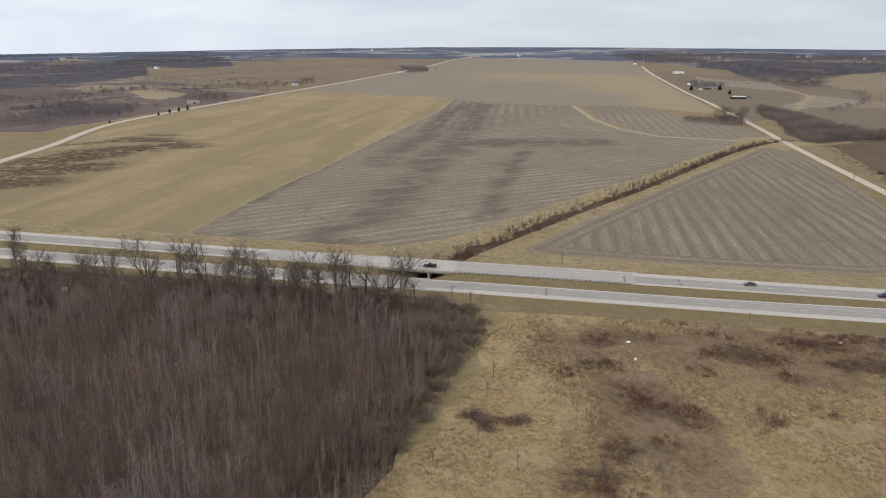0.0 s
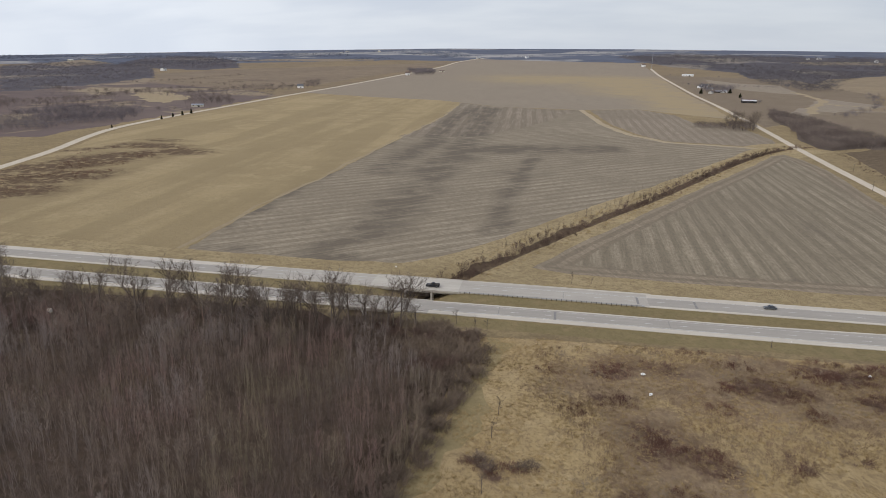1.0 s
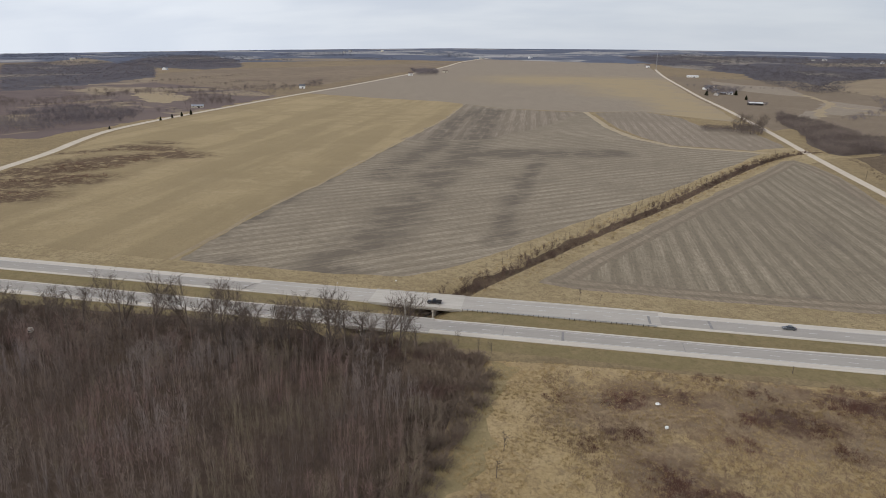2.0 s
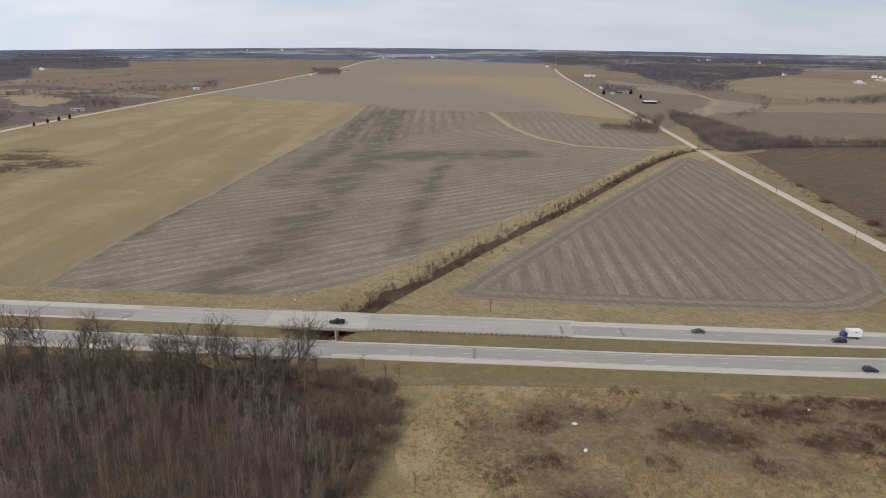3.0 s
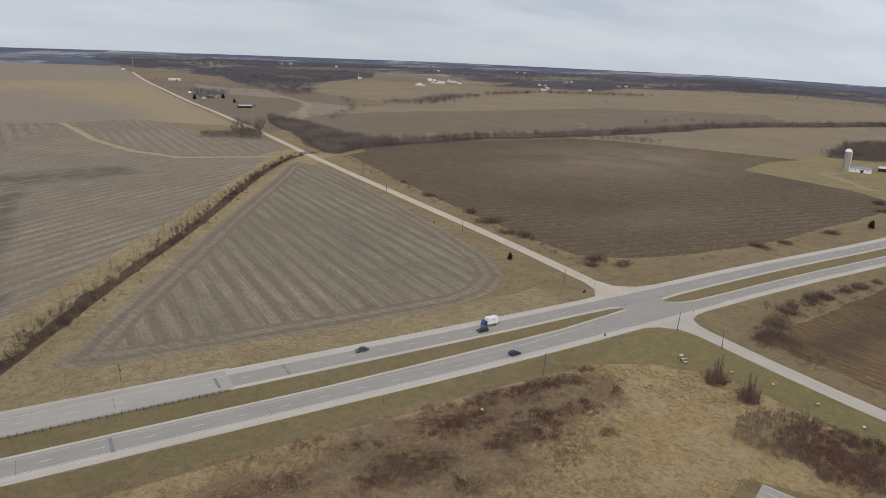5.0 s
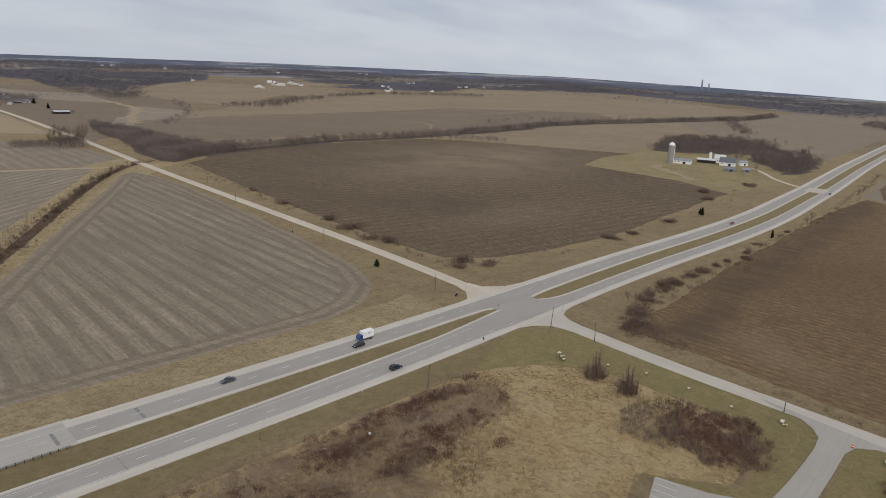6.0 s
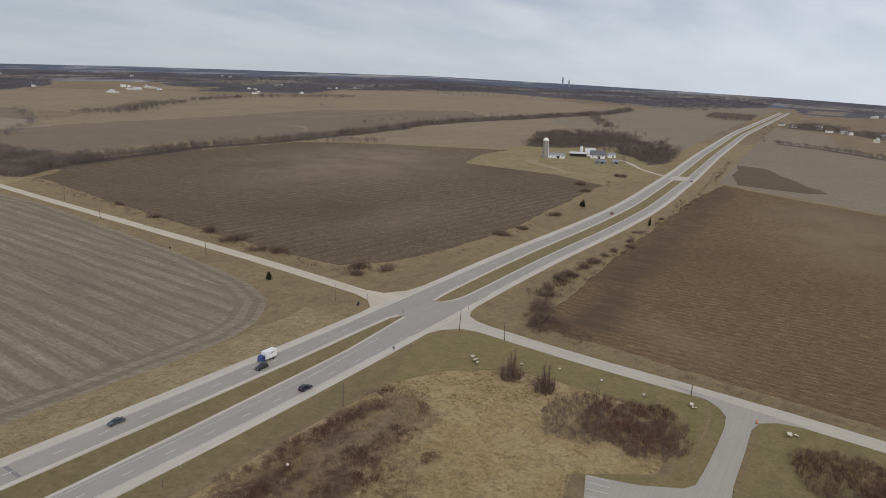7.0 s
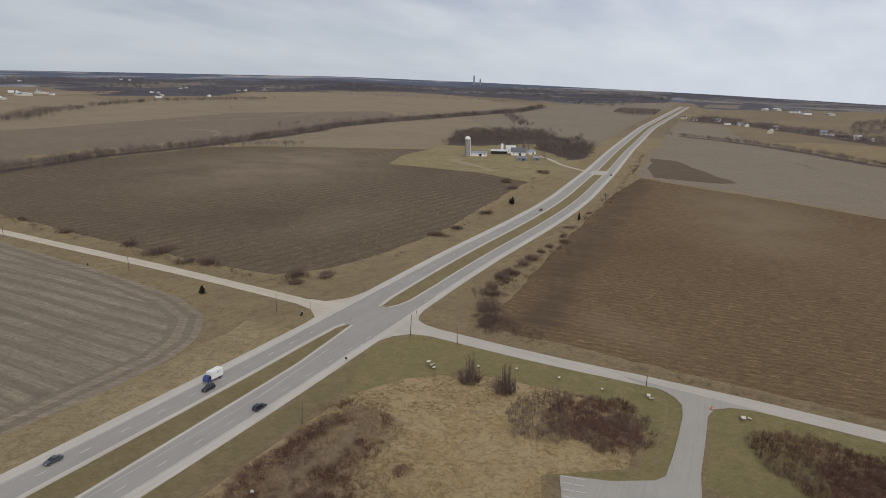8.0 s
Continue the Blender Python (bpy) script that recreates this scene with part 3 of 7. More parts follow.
WOODS = [(-47, 100), (-45, 125), (-45, 140), (-46, 175), (-47, 196), (-60, 208), (-74, 218), (-90, 226), (-118, 224), (-174, 219), (-222, 212), (-340, 196), (-360, 20), (-120, 20), (-52, 60)]
RED = [(143, 182), (150, 187), (160, 189), (168.5, 187), (172.5, 175), (170, 162), (158, 157), (146, 157), (142, 168)]
RED_SOUTH = [(150, 116), (160, 128), (172, 136), (181, 130), (182, 94), (160, 90), (145, 98)]
UPPER = [(-645, 1252), (-480, 1218), (-300, 1180), (-221, 1122), (-87, 1130), (0, 1185), (60, 1130), (136, 1080), (122, 1419), (83, 1932), (27, 2747), (0, 3144), (-790, 3301), (-720, 2532), (-699, 1971), (-660, 1439)]
UPPER_EAST = [(116, 780), (34, 787), (2, 838), (-30, 930), (-50, 1020), (-72, 1128), (0, 1185), (56, 1105), (76, 1000), (130, 985), (150, 850), (146, 790)]
SLOPE = [(225, 930), (330, 950), (446, 990), (580, 1004), (692, 990), (894, 1050), (1125, 1105), (1314, 1100), (1484, 1288), (1135, 1502), (699, 1419), (300, 1300), (230, 1120)]
RIDGE = [(699, 1419), (1135, 1502), (1484, 1288), (1314, 1100), (1539, 1100), (2029, 1080), (2464, 1680), (2448, 2014), (1860, 2289), (1576, 2037), (1268, 2047), (814, 1796), (657, 1702), (330, 1330)]
MEADOW = [(640, 932), (688, 808), (770, 660), (905, 700), (1162, 765), (1541, 1085), (1315, 1072), (1126, 1085), (894, 1025), (720, 965)]
PLAIN_NE = [(1170, 755), (1010, 565), (985, 485), (1438, 588), (2355, 755), (2962, 872), (2479, 1101), (2030, 1092), (1552, 1122)]
NORTH_EAST = [(165, 985), (150, 1190), (143, 1419), (103, 1932), (68, 2346), (437, 2285), (514, 1781), (420, 1400), (300, 1180), (215, 1060)]
CREEK_WOOD = [(212, 1248), (230, 1167), (251, 1079), (262, 940), (300, 890), (290, 862), (240, 822), (190, 775), (180, 859), (196, 960), (190, 1100)]
NW_NEAR = [(-640, 560), (-617, 589), (-630, 633), (-607, 666), (-606, 710), (-642, 790), (-700, 830), (-783, 804), (-780, 739), (-770, 703), (-742, 661)]
NW_MID = [(-2181, 1944), (-1096, 974), (-1130, 1209), (-1222, 1538), (-1703, 2143), (-2300, 2312)]
NORTH_EAST_WOOD = [(101, 2942), (321, 2601), (323, 2064), (386, 1813), (464, 1876), (526, 2145), (670, 2444), (933, 2758), (1078, 3136), (1426, 3127), (1271, 2320), (1595, 2136), (2136, 2464), (2157, 2119), (2511, 2027), (3232, 2187), (3002, 2929), (1975, 3574), (1227, 3925), (205, 4181), (-131, 3821)]
EAST_WOOD = [(1860, 2289), (2511, 2027), (2486, 1604), (2494, 1430), (2241, 985), (2421, 809), (3825, 1099), (3956, 1792), (3232, 2187), (2546, 2558)]
SOUTH_EAST_WOOD = [(2446, 645), (3206, 128), (4879, 140), (4873, 324), (4631, 1600), (3954, 1608), (3833, 1099)]
NORTH_WEST_WOOD = [(-3614, 3224), (-2510, 2237), (-2045, 2190), (-1539, 2213), (-1582, 2548), (-1153, 3039), (-894, 3310), (-774, 3672), (-1053, 3896), (-2304, 3710), (-3054, 3690)]
HORIZON_WOOD = [(-3350, 3608), (-2301, 3766), (-1052, 3943), (-808, 3999), (-687, 3406), (-95, 3624), (62, 3212), (120, 3796), (1225, 3962), (1970, 3608), (2996, 2967), (4372, 2228), (4650, 1540), (4663, 1498), (3342, 2858), (1776, 3776), (0, 4453), (-2368, 4327), (-3532, 3428)]
VILLAGE_BAND = [(1737, 544), (1682, 415), (1465, 241), (1266, 112), (1422, 114), (1609, 255), (1973, 542)]
FARM_TREES = [(835, 670), (850, 625), (900, 600), (960, 565), (1060, 590), (1140, 650), (1130, 740), (1060, 770), (960, 735)]
FARM_TREES_ROAD = [(790, 455), (765, 440), (820, 436), (930, 470), (1010, 530), (960, 560), (860, 530), (820, 482)]
NW_BRUSH = [(-1128, 1007), (-875, 779), (-705, 865), (-691, 953), (-856, 1030), (-954, 1110)]
NW_PALE = [(-911, 1081), (-875, 1156), (-750, 1043), (-713, 941), (-756, 944)]
NW_FIELD = [(-2228, 2147), (-2575, 2745), (-2036, 2330), (-1946, 1994)]
NORTH_TAN = [(-1341, 1704), (-1327, 2051), (-917, 2733), (-810, 3059), (-760, 2740), (-760, 1828), (-724, 1471), (-775, 1256), (-1049, 1338)]
NE_TAN = [(549, 2347), (792, 2585), (532, 1712), (464, 1997), (459, 2100)]
NE_GREY = [(226, 1189), (326, 1515), (381, 1626), (464, 1484), (352, 1114), (243, 1012)]
NE_DIRT = [(351, 1790), (362, 1702), (366, 1567), (345, 1500), (305, 1382), (268, 1205)]
NE_DIRT_SIDE = [(345, 1500), (362, 1460), (420, 1440)]
HOME_FIELD = [(186, 2211), (263, 2066), (357, 2023), (358, 1800), (345, 1720), (250, 1805), (181, 1954)]
HOME_FIELD_LOW = [(172, 1648), (241, 1737), (340, 1668), (335, 1507), (288, 1355), (220, 1367), (170, 1439)]
NW_HILL = [(-1817, 2079), (-2260, 2763), (-2372, 3193), (-2086, 3078), (-1685, 2651), (-1363, 2178), (-1369, 1950), (-1654, 2018)]
WEEDY = [(-22, 186), (-24, 212), (-14, 227), (60, 237), (125, 244), (132, 230), (112, 216), (96, 201), (62, 182), (42, 163), (28, 146), (14, 122), (-4, 120), (-8, 160)]
EDGE_STRIP = [(-41, 120), (-36, 140), (-34, 162), (-36, 185), (-34, 205), (-32, 226), (-44, 226), (-46, 200), (-46, 150), (-46, 120)]
NE_TAN_UPPER = [(502, 1970), (834, 2573), (1218, 2309), (1077, 1876), (936, 1854), (901, 2008), (575, 1627)]
CLEARINGS = [[(700, 3250), (1100, 3350), (1000, 3600), (650, 3500)], [(1700, 2700), (2100, 2850), (2000, 3050), (1650, 2950)], [(-1750, 2700), (-1300, 2850), (-1200, 3150), (-1700, 3000)],
             [(1050, 2480), (1350, 2400), (1500, 2550), (1150, 2700)], [(2700, 600), (3100, 640), (3000, 760), (2650, 700)]]
WATERWAY = [(x - 4, y - 3) for x, y in STRIP] + [(x + 3, y + 5) for x, y in STRIP[::-1]]
GREY_TOP = [(-250, 700), (-246, 775), (-258, 906), (-282, 1080), (-296, 1172), (-221, 1119), (-120, 1117), (-92, 1120), (-105, 1000), (-130, 860), (-170, 740)]


def band(line, w, w1=None):
    """Outline of a strip along a line."""
    w1 = w if w1 is None else w1
    left, right = [], []
    for i, (x, y) in enumerate(line):
        a, b = Vector(line[max(0, i - 1)]), Vector(line[min(len(line) - 1, i + 1)])
        t = (b - a).normalized()
        left.append((x - t.y * w, y + t.x * w)), right.append((x + t.y * w1, y - t.x * w1))
    return left + right[::-1]


HEDGE = [(232, 822), (300, 860), (376, 884), (439, 912), (560, 920), (708, 952), (757, 960), (900, 1000), (1005, 1045), (1174, 1068), (1377, 1048), (1490, 1040), (1761, 1020), (2030, 1070)]
VILLAGE_LINE = [(1257, 429), (1211, 346), (1161, 285), (1079, 205), (1009, 152), (956, 109), (900, 40)]
BOTTOM = [(-580, 560), (-700, 480), (-1600, 700), (-2000, 1500), (-1500, 1900), (-1178, 1483), (-1000, 1340), (-760, 1250), (-645, 1150), (-612, 900)]
# name, label, outline, material, roughness of its border
ZONES = [
    # far wood floors take the colours with haze painted in
    ("woodland_floor_horizon", "wooded land along the horizon, tinted blue-grey for haze", HORIZON_WOOD, haze_tinted_horizon, 12.0),
    ("woodland_floor_northeast", "floor of far leafless woods, tinted blue-grey for haze", NORTH_EAST_WOOD, haze_tinted_floor, 12.0),
    ("woodland_floor_eastern", "floor of far eastern woods, tinted blue-grey for haze", EAST_WOOD, haze_tinted_floor, 12.0),
    ("woodland_floor_southeast", "floor of far roadside woods, tinted blue-grey for haze", SOUTH_EAST_WOOD, haze_tinted_floor, 12.0),
    ("woodland_floor_northwest", "floor of far western woods, tinted blue-grey for haze", NORTH_WEST_WOOD, haze_tinted_horizon, 12.0),
    ("bottom_land", "brown brushy bottom land beyond the gravel road", BOTTOM, bottom_floor, 8.0),
    ("woodland_floor_west", "floor of the western woods, tinted blue-grey for haze", NW_MID, haze_tinted_floor, 8.0),
    ("woodland_floor_near_west", "brown floor of woods beside the gravel road", NW_NEAR, bottom_floor, 5.0),
    ("brush_land", "brown brushy bottom land", NW_BRUSH, bottom_floor, 8.0),
    ("woodland_floor_hill", "floor of a far wooded hill, tinted blue-grey for haze", NW_HILL, haze_tinted_floor, 12.0),
    ("pale_meadow", "pale dry meadow in the bottom land", NW_PALE, edge_straw, 16.0),
    ("pale_field_far", "pale field in front of far woods", NW_FIELD, pale_stubble, 6.0),
    ("tan_field_north", "tan grass field beyond the gravel road", NORTH_TAN, weedy_grass, 5.0),
    ("homestead_field", "grey brown field round the homesteads", NORTH_EAST, slope_stubble, 3.0),
    ("tan_field_wooded", "tan field in a wood clearing", NE_TAN, tan_grass, 5.0),
    ("grey_field_creek", "grey stubble field by the creek wood", NE_GREY, stubble_far, 4.0),
    ("homestead_strip", "brown grey stubble strip by the homesteads", HOME_FIELD, stubble_far, 5.0),
    ("homestead_strip_low", "dark grey tilled strip by the homesteads", HOME_FIELD_LOW, slope_stubble, 5.0),
    ("dirt_bank", "pale bare dirt bank of a far creek", band(NE_DIRT, 7), edge_straw, 6.0),
    ("dirt_bank_side", "pale bare dirt bank of a side gully", band(NE_DIRT_SIDE, 6), edge_straw, 6.0),
    ("tan_field_upper", "tan field below the far farm", NE_TAN_UPPER, tan_grass, 6.0),
    ("woodland_floor_creek", "brown floor of the creek wood", CREEK_WOOD, wood_floor, 4.0),
    ("woodland_floor_village", "brown brush between village houses", VILLAGE_BAND, wood_floor, 5.0),
    ("clearing_north", "pale field in the far woods", CLEARINGS[0], pale_stubble, 14.0),
    ("clearing_east", "pale field in the far woods", CLEARINGS[1], pale_stubble, 14.0),
    ("clearing_west", "pale field in the far woods", CLEARINGS[2], pale_stubble, 14.0),
    ("clearing_upland", "pale field in the far woods", CLEARINGS[3], tan_grass, 14.0),
    ("clearing_southeast", "pale field in the far woods", CLEARINGS[4], pale_stubble, 14.0),
    ("field_upper", "grey harvested crop field on a gentle rise", UPPER, stubble_far, 2.0),
    ("field_contour", "grey stubble field with curving contour rows", UPPER_EAST, stubble_contour, 1.0),
    ("ditch_bank", "pale straw grass banks of the ditch", band(CREEK[:48], 34), bank_grass, 2.0),
    ("verge_north", "straw-coloured grass verge between road and fields", band([at_offset(x, 27) for x in (-420, -300, -200, -120, -40, 40, 100, 150, 163)], 13), bank_grass, 4.0),
    ("hay_field", "tan cut hay field with brown weedy patches", HAY, hay_grass, 1.2),
    ("stubble_field", "grey harvested crop field with damp dark swales", GREY, stubble_grey, 1.2),
    ("stubble_field_upper", "grey harvested field with long pale rows", GREY_TOP, stubble_top, 6.0),
    ("hay_margin", "pale straw margin of the hay field", band([(x - 2, y) for x, y in HAY_EDGE[:-1]], 1.2), edge_straw, 2.4),
    ("headland", "pale stubble headland round the three-sided field", TRI, stubble_head, 0.8),
    ("headland_pass", "darker wheel pass inside the headland", inset(TRI, 3.0), stubble_dark, 0.6),
    ("headland_inner", "pale inner stubble headland pass", inset(TRI, 6.5), stubble_head, 0.6),
    ("headland_last", "darker inner wheel pass of the headland", inset(TRI, 10.0), stubble_dark, 0.6),
    ("row_field", "grey three-sided stubble field with pale straight rows", inset(TRI, 13.0), stubble_rows, 0.5),
    ("grass_waterway", "curved straw grass waterway between stubble", WATERWAY, waterway_grass, 1.4),
    ("ploughed_field", "dark brown tilled field beside the gravel road", BROWN, plough_brown, 1.4),
    ("farmyard", "straw and green grass of the farmyard", FARMYARD, yard_grass, 2.0),
    ("yard_dirt", "pale bare dirt in the farmyard", band([(690, 562), (668, 535), (640, 490), (624, 468)], 6), edge_straw, 5.0),
    ("ploughed_field_east", "brown tilled field with fine rows", EAST, plough_east, 1.4),
    ("pale_field", "pale stubble field beyond the tilled land", PALE, pale_stubble, 2.0),
    ("dark_patch", "dark bare soil corner of the pale field", DARK_PATCH, dark_soil, 3.5),
    ("median_grass", "olive and straw grass of the road median", band([at_offset(x, -1.5) for x in (-1300, -900, -600, -400, -300, -200, -120, -40, 40, 90, 130, 170)], 6.2), median_mat, 0.8),
    ("verge_strip", "olive mown grass strip along the carriageway", band([at_offset(x, -25) for x in (-400, -300, -200, -120, -40, 40, 90, 130, 160)], 5.0), median_mat, 1.6),
    ("median_grass_east", "olive and straw grass of the road median", band([at_offset(x, -1.0) for x in (205, 260, 330, 420, 520, 640, 800, 950, 1200, 1438, 1800)], 6.2), median_mat, 0.8),
    ("prairie", "rough tall dry prairie grass with brown weeds", PRAIRIE, prairie_grass, 1.6),
    ("grass_strip", "smooth short straw grass beside the thicket", EDGE_STRIP, short_grass, 3.5),
    ("mown_grass", "short green-brown mown grass beside the lane", MOWN, green_grass, 0.8),
    ("mown_grass_south", "short green-brown mown grass beside the drive", MOWN_SOUTH, green_grass, 0.8),
    ("drain_line", "narrow dark drain line in mown grass", band([(186, 162), (176, 158.5), (160, 155.8), (145, 153.4)], 0.45), verge_grass, 0.3),
    ("woodland_floor", "dark leaf litter under the bare thicket", WOODS, litter, 2.0),
    ("bare_sand", "pale sandy clearing at the thicket edge", [(-240, 198), (-228, 200), (-223, 205), (-232, 208), (-243, 204)], edge_straw, 1.0),
    ("slope_field", "brown grey stubble field on a slope", SLOPE, slope_stubble, 14.0),
    ("ridge_field", "tan grass field on the far ridge", RIDGE, tan_grass, 12.0),
    ("meadow", "pale tan meadow behind the farm", MEADOW, tan_grass, 2.0),
    ("plain_field", "pale grey stubble field along the road", PLAIN_NE, pale_stubble, 3.0),
    ("woodland_floor_farm", "brown leaf litter under the farm grove", FARM_TREES, wood_floor, 8.0),
    ("woodland_floor_drive", "brown leaf litter under trees by the farm drive", FARM_TREES_ROAD, wood_floor, 7.0),
    ("grass_track", "pale grass track up the ridge", band([(900, 1390), (1000, 1330), (1082, 1319), (1200, 1345), (1319, 1389), (1486, 1462)], 5), tan_grass, 6.0),
    ("bare_gully", "pale bare gully in the slope field", band([(718, 1046), (760, 1090), (785, 1147), (770, 1200)], 5), tan_grass, 6.0),
    ("hedge_floor", "brown leaf litter under the hedgerow", band(HEDGE, 9, 17), wood_floor, 4.0),
    ("village_hedge_floor", "brown litter under the village tree line", band(VILLAGE_LINE, 9), wood_floor, 4.0),
]


def inside(poly, x, y):
    hit = np.zeros(len(x), bool)
    for (x0, y0), (x1, y1) in zip(poly, list(poly[1:]) + [poly[0]]):
        if y0 != y1:
            cross = (y0 > y) != (y1 > y)
            hit ^= cross & (x < (x1 - x0) * (y - y0) / (y1 - y0) + x0)
    return hit


def wobbled(poly, amount, seed):
    """A closed outline with many vertices and a slightly ragged run."""
    girth = sum(math.dist(a, b) for a, b in zip(poly, list(poly[1:]) + [poly[0]]))
    step = 3.5 if girth < 330 else 5 if amount < 1.5 else 16
    pts = resample(list(poly) + [poly[0]], step)[:-1]
    out = []
    for x, y in pts:
        v = noise.noise_vector(Vector((x * 0.045, y * 0.045, seed * 7.3))) + noise.noise_vector(Vector((x * 0.21, y * 0.21, seed * 3.1))) * 0.6
        out.append((x + v.x * amount * 1.6, y + v.y * amount * 1.6))
    return out


def build_ground():
    from mathutils.geometry import delaunay_2d_cdt
    rng = np.random.default_rng(4)
    pts, edges, outlines = [], [], []

    def loop(poly, closed=True):
        k = len(pts)
        pts.extend(poly)
        m = len(poly)
        edges.extend((k + i, k + (i + 1) % m) for i in range(m if closed else m - 1))

    for i, (name, label, poly, mat, rag) in enumerate(ZONES):
        w = wobbled(poly, rag, i)
        outlines.append(w)
        loop(w)
    fine = resample(CREEK, 5)
    tang = [(Vector(b) - Vector(a)).normalized() for a, b in zip(fine, fine[1:])] + [Vector((1, 0))]
    for off in (-11, -8, -5.2, -3.4, -1.6, 0, 1.6, 3.4, 5.2, 8, 11):
        loop([(x - t.y * off, y + t.x * off) for (x, y), t in zip(fine, tang)], False)
    for x0, x1, y0, y1, s in ((-420, 420, 40, 420, 12), (-900, 1000, -300, 1300, 45), (-2600, 2600, -2000, 3400, 130)):
        gx, gy = np.meshgrid(np.arange(x0, x1, s), np.arange(y0, y1, s))
        g = np.stack([gx.ravel(), gy.ravel()], 1) + rng.uniform(-0.3, 0.3, (gx.size, 2)) * s
        pts.extend(map(tuple, g))
    for r in (2900, 3300, 3700, 4100, 4400, 4700, 4850, 4985):
        k = int(2 * math.pi * r / 170)
        pts.extend((r * math.cos(2 * math.pi * i / k), 60 + r * math.sin(2 * math.pi * i / k)) for i in range(k))
    v, e, f, *_ = delaunay_2d_cdt([Vector(p) for p in pts], edges, [], 0, 0.02)
    co = np.array([(q.x, q.y) for q in v])
    z = height(co[:, 0], co[:, 1])
    tri = np.array([t for t in f if len(t) == 3])
    cx, cy = co[tri].mean(1).T
    owner = np.full(len(tri), -1)
    for i, w in enumerate(outlines):
        owner[inside(w, cx, cy)] = i
    d = creek_distance(cx, cy)
    thick = [i for i, q in enumerate(ZONES) if q[0] == "woodland_floor"][0]
    crops = [i for i, q in enumerate(ZONES) if q[0] in ("stubble_field", "row_field", "headland", "headland_pass", "headland_inner", "headland_last")]
    ragged_bank = np.array([3.4 + 2.2 * noise.noise(Vector((x * 0.07, y * 0.07, 5.0))) for x, y in zip(cx, cy)])
    bank = (d < ragged_bank) & (owner != thick)
    owner[bank] = len(ZONES)
    ditch = [i for i, q in enumerate(ZONES) if q[0] == "ditch_bank"][0]
    owner[~bank & (d < 10) & ~np.isin(owner, crops + [thick])] = ditch
    kinds = {-1: ("ground", "dormant straw-coloured grass verges and open land", verge_grass), len(ZONES): ("creek_bed", "brown eroded creek bed with dead weeds", bed)}
    for i, q in enumerate(ZONES):
        kinds[i] = (q[0], q[1], q[3])
    far = np.hypot(cx, cy - 60) > 1250
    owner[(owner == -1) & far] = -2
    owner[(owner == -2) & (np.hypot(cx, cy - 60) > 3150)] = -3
    # outermost ground gets the blue haze through its base colour
    kinds[-3] = ("ground_horizon", "wooded land at the horizon, tinted blue-grey for haze", haze_tinted_horizon)
    kinds[-2] = ("ground_far", "patchwork of distant dormant fields", far_grass)
    for k, (name, label, mat) in kinds.items():
        t = tri[owner == k]
        if not len(t):
            continue
        used, idx = np.unique(t, return_inverse=True)
        idx = idx.reshape(-1, 3)
        me = bpy.data.meshes.new(name)
        me.from_pydata(np.column_stack([co[used], z[used]]).tolist(), [], idx.tolist())
        me.materials.append(mat)
        me.polygons.foreach_set("use_smooth", np.ones(len(me.polygons), bool))
        tagged(new(name, me), label, "ground" if "ground" in name else "field", kind="structure")


build_ground()


# ---------------------------------------------------------------- roads
def mesh_of(name, verts, faces, mat):
    me = bpy.data.meshes.new(name)
    me.from_pydata(verts, [], faces)
    me.materials.append(mat)
    me.update()
    return me


def ribbon(name, left, right, top, thick, mat, follow=True):
    """A slab between two edge lines with the same number of points."""
    v, f = [], []
    for a, b in zip(left, right):
        for x, y in (a, b):
            h = max(height1(x, y), -0.2) if follow else 0.0
            v.append((x, y, h + top))
        for x, y in (b, a):
            h = max(height1(x, y), -0.2) if follow else 0.0
            v.append((x, y, h + top - thick))
    for i in range(len(left) - 1):
        p, q = 4 * i, 4 * i + 4
        for j in range(4):
            f.append((p + j, p + (j + 1) % 4, q + (j + 1) % 4, q + j))
    k = 4 * (len(left) - 1)
    f += [(3, 2, 1, 0), (k, k + 1, k + 2, k + 3)]
    return mesh_of(name, v, f, mat)


def stations(x0, x1, step):
    k = max(1, int((x1 - x0) / step))
    return [x0 + (x1 - x0) * i / k for i in range(k + 1)]


def lerp(x, *pairs):
    return float(np.interp(x, [p[0] for p in pairs], [p[1] for p in pairs]))


WEST_TIP, EAST_TIP = 176.0, 203.0


def far_inner(x):
    """Median side of the north carriageway."""
    return lerp(x, (60, 3.9), (120, 3.9), (150, 4.4), (WEST_TIP - 4, 4.2), (WEST_TIP, 3.0), (EAST_TIP - 2, 1.4), (215, 2.8), (240, 3.2), (330, 3.9))


def near_inner(x):
    """Median side of the south carriageway."""
    return lerp(x, (40, -7.0), (106, -4.6), (136, -3.6), (154, -1.6), (167, -0.2), (WEST_TIP, 0.8), (EAST_TIP - 2, -0.6), (207, -4.0), (215, -5.6), (240, -6.0), (330, -5.6))


def near_outer(x):
    """Verge side of the south carriageway."""
    return lerp(x, (70, -20.0), (105, -19.6), (133, -18.9), (165, -18.0), (235, -17.2), (320, -17.4))


def highway_strip(name, x0, x1, a, b, top, thick, mat, label, category="road"):
    xs = sorted(set(stations(x0, x1, 14 if x1 - x0 < 1200 else 22) + [x for x in stations(60, 260, 4) if x0 < x < x1]))
    fa = a if callable(a) else (lambda x: a)
    fb = b if callable(b) else (lambda x: b)
    me = ribbon(name, [at_offset(x, fa(x)) for x in xs], [at_offset(x, fb(x)) for x in xs], top, thick, mat)
    return tagged(new(name, me), label, category, kind="structure")


highway_strip("road_shoulder_north", -1400, 2600, 18.3, far_inner, 0.22, 0.7, shoulder_mat, "pale grey paved shoulders of the north carriageway")
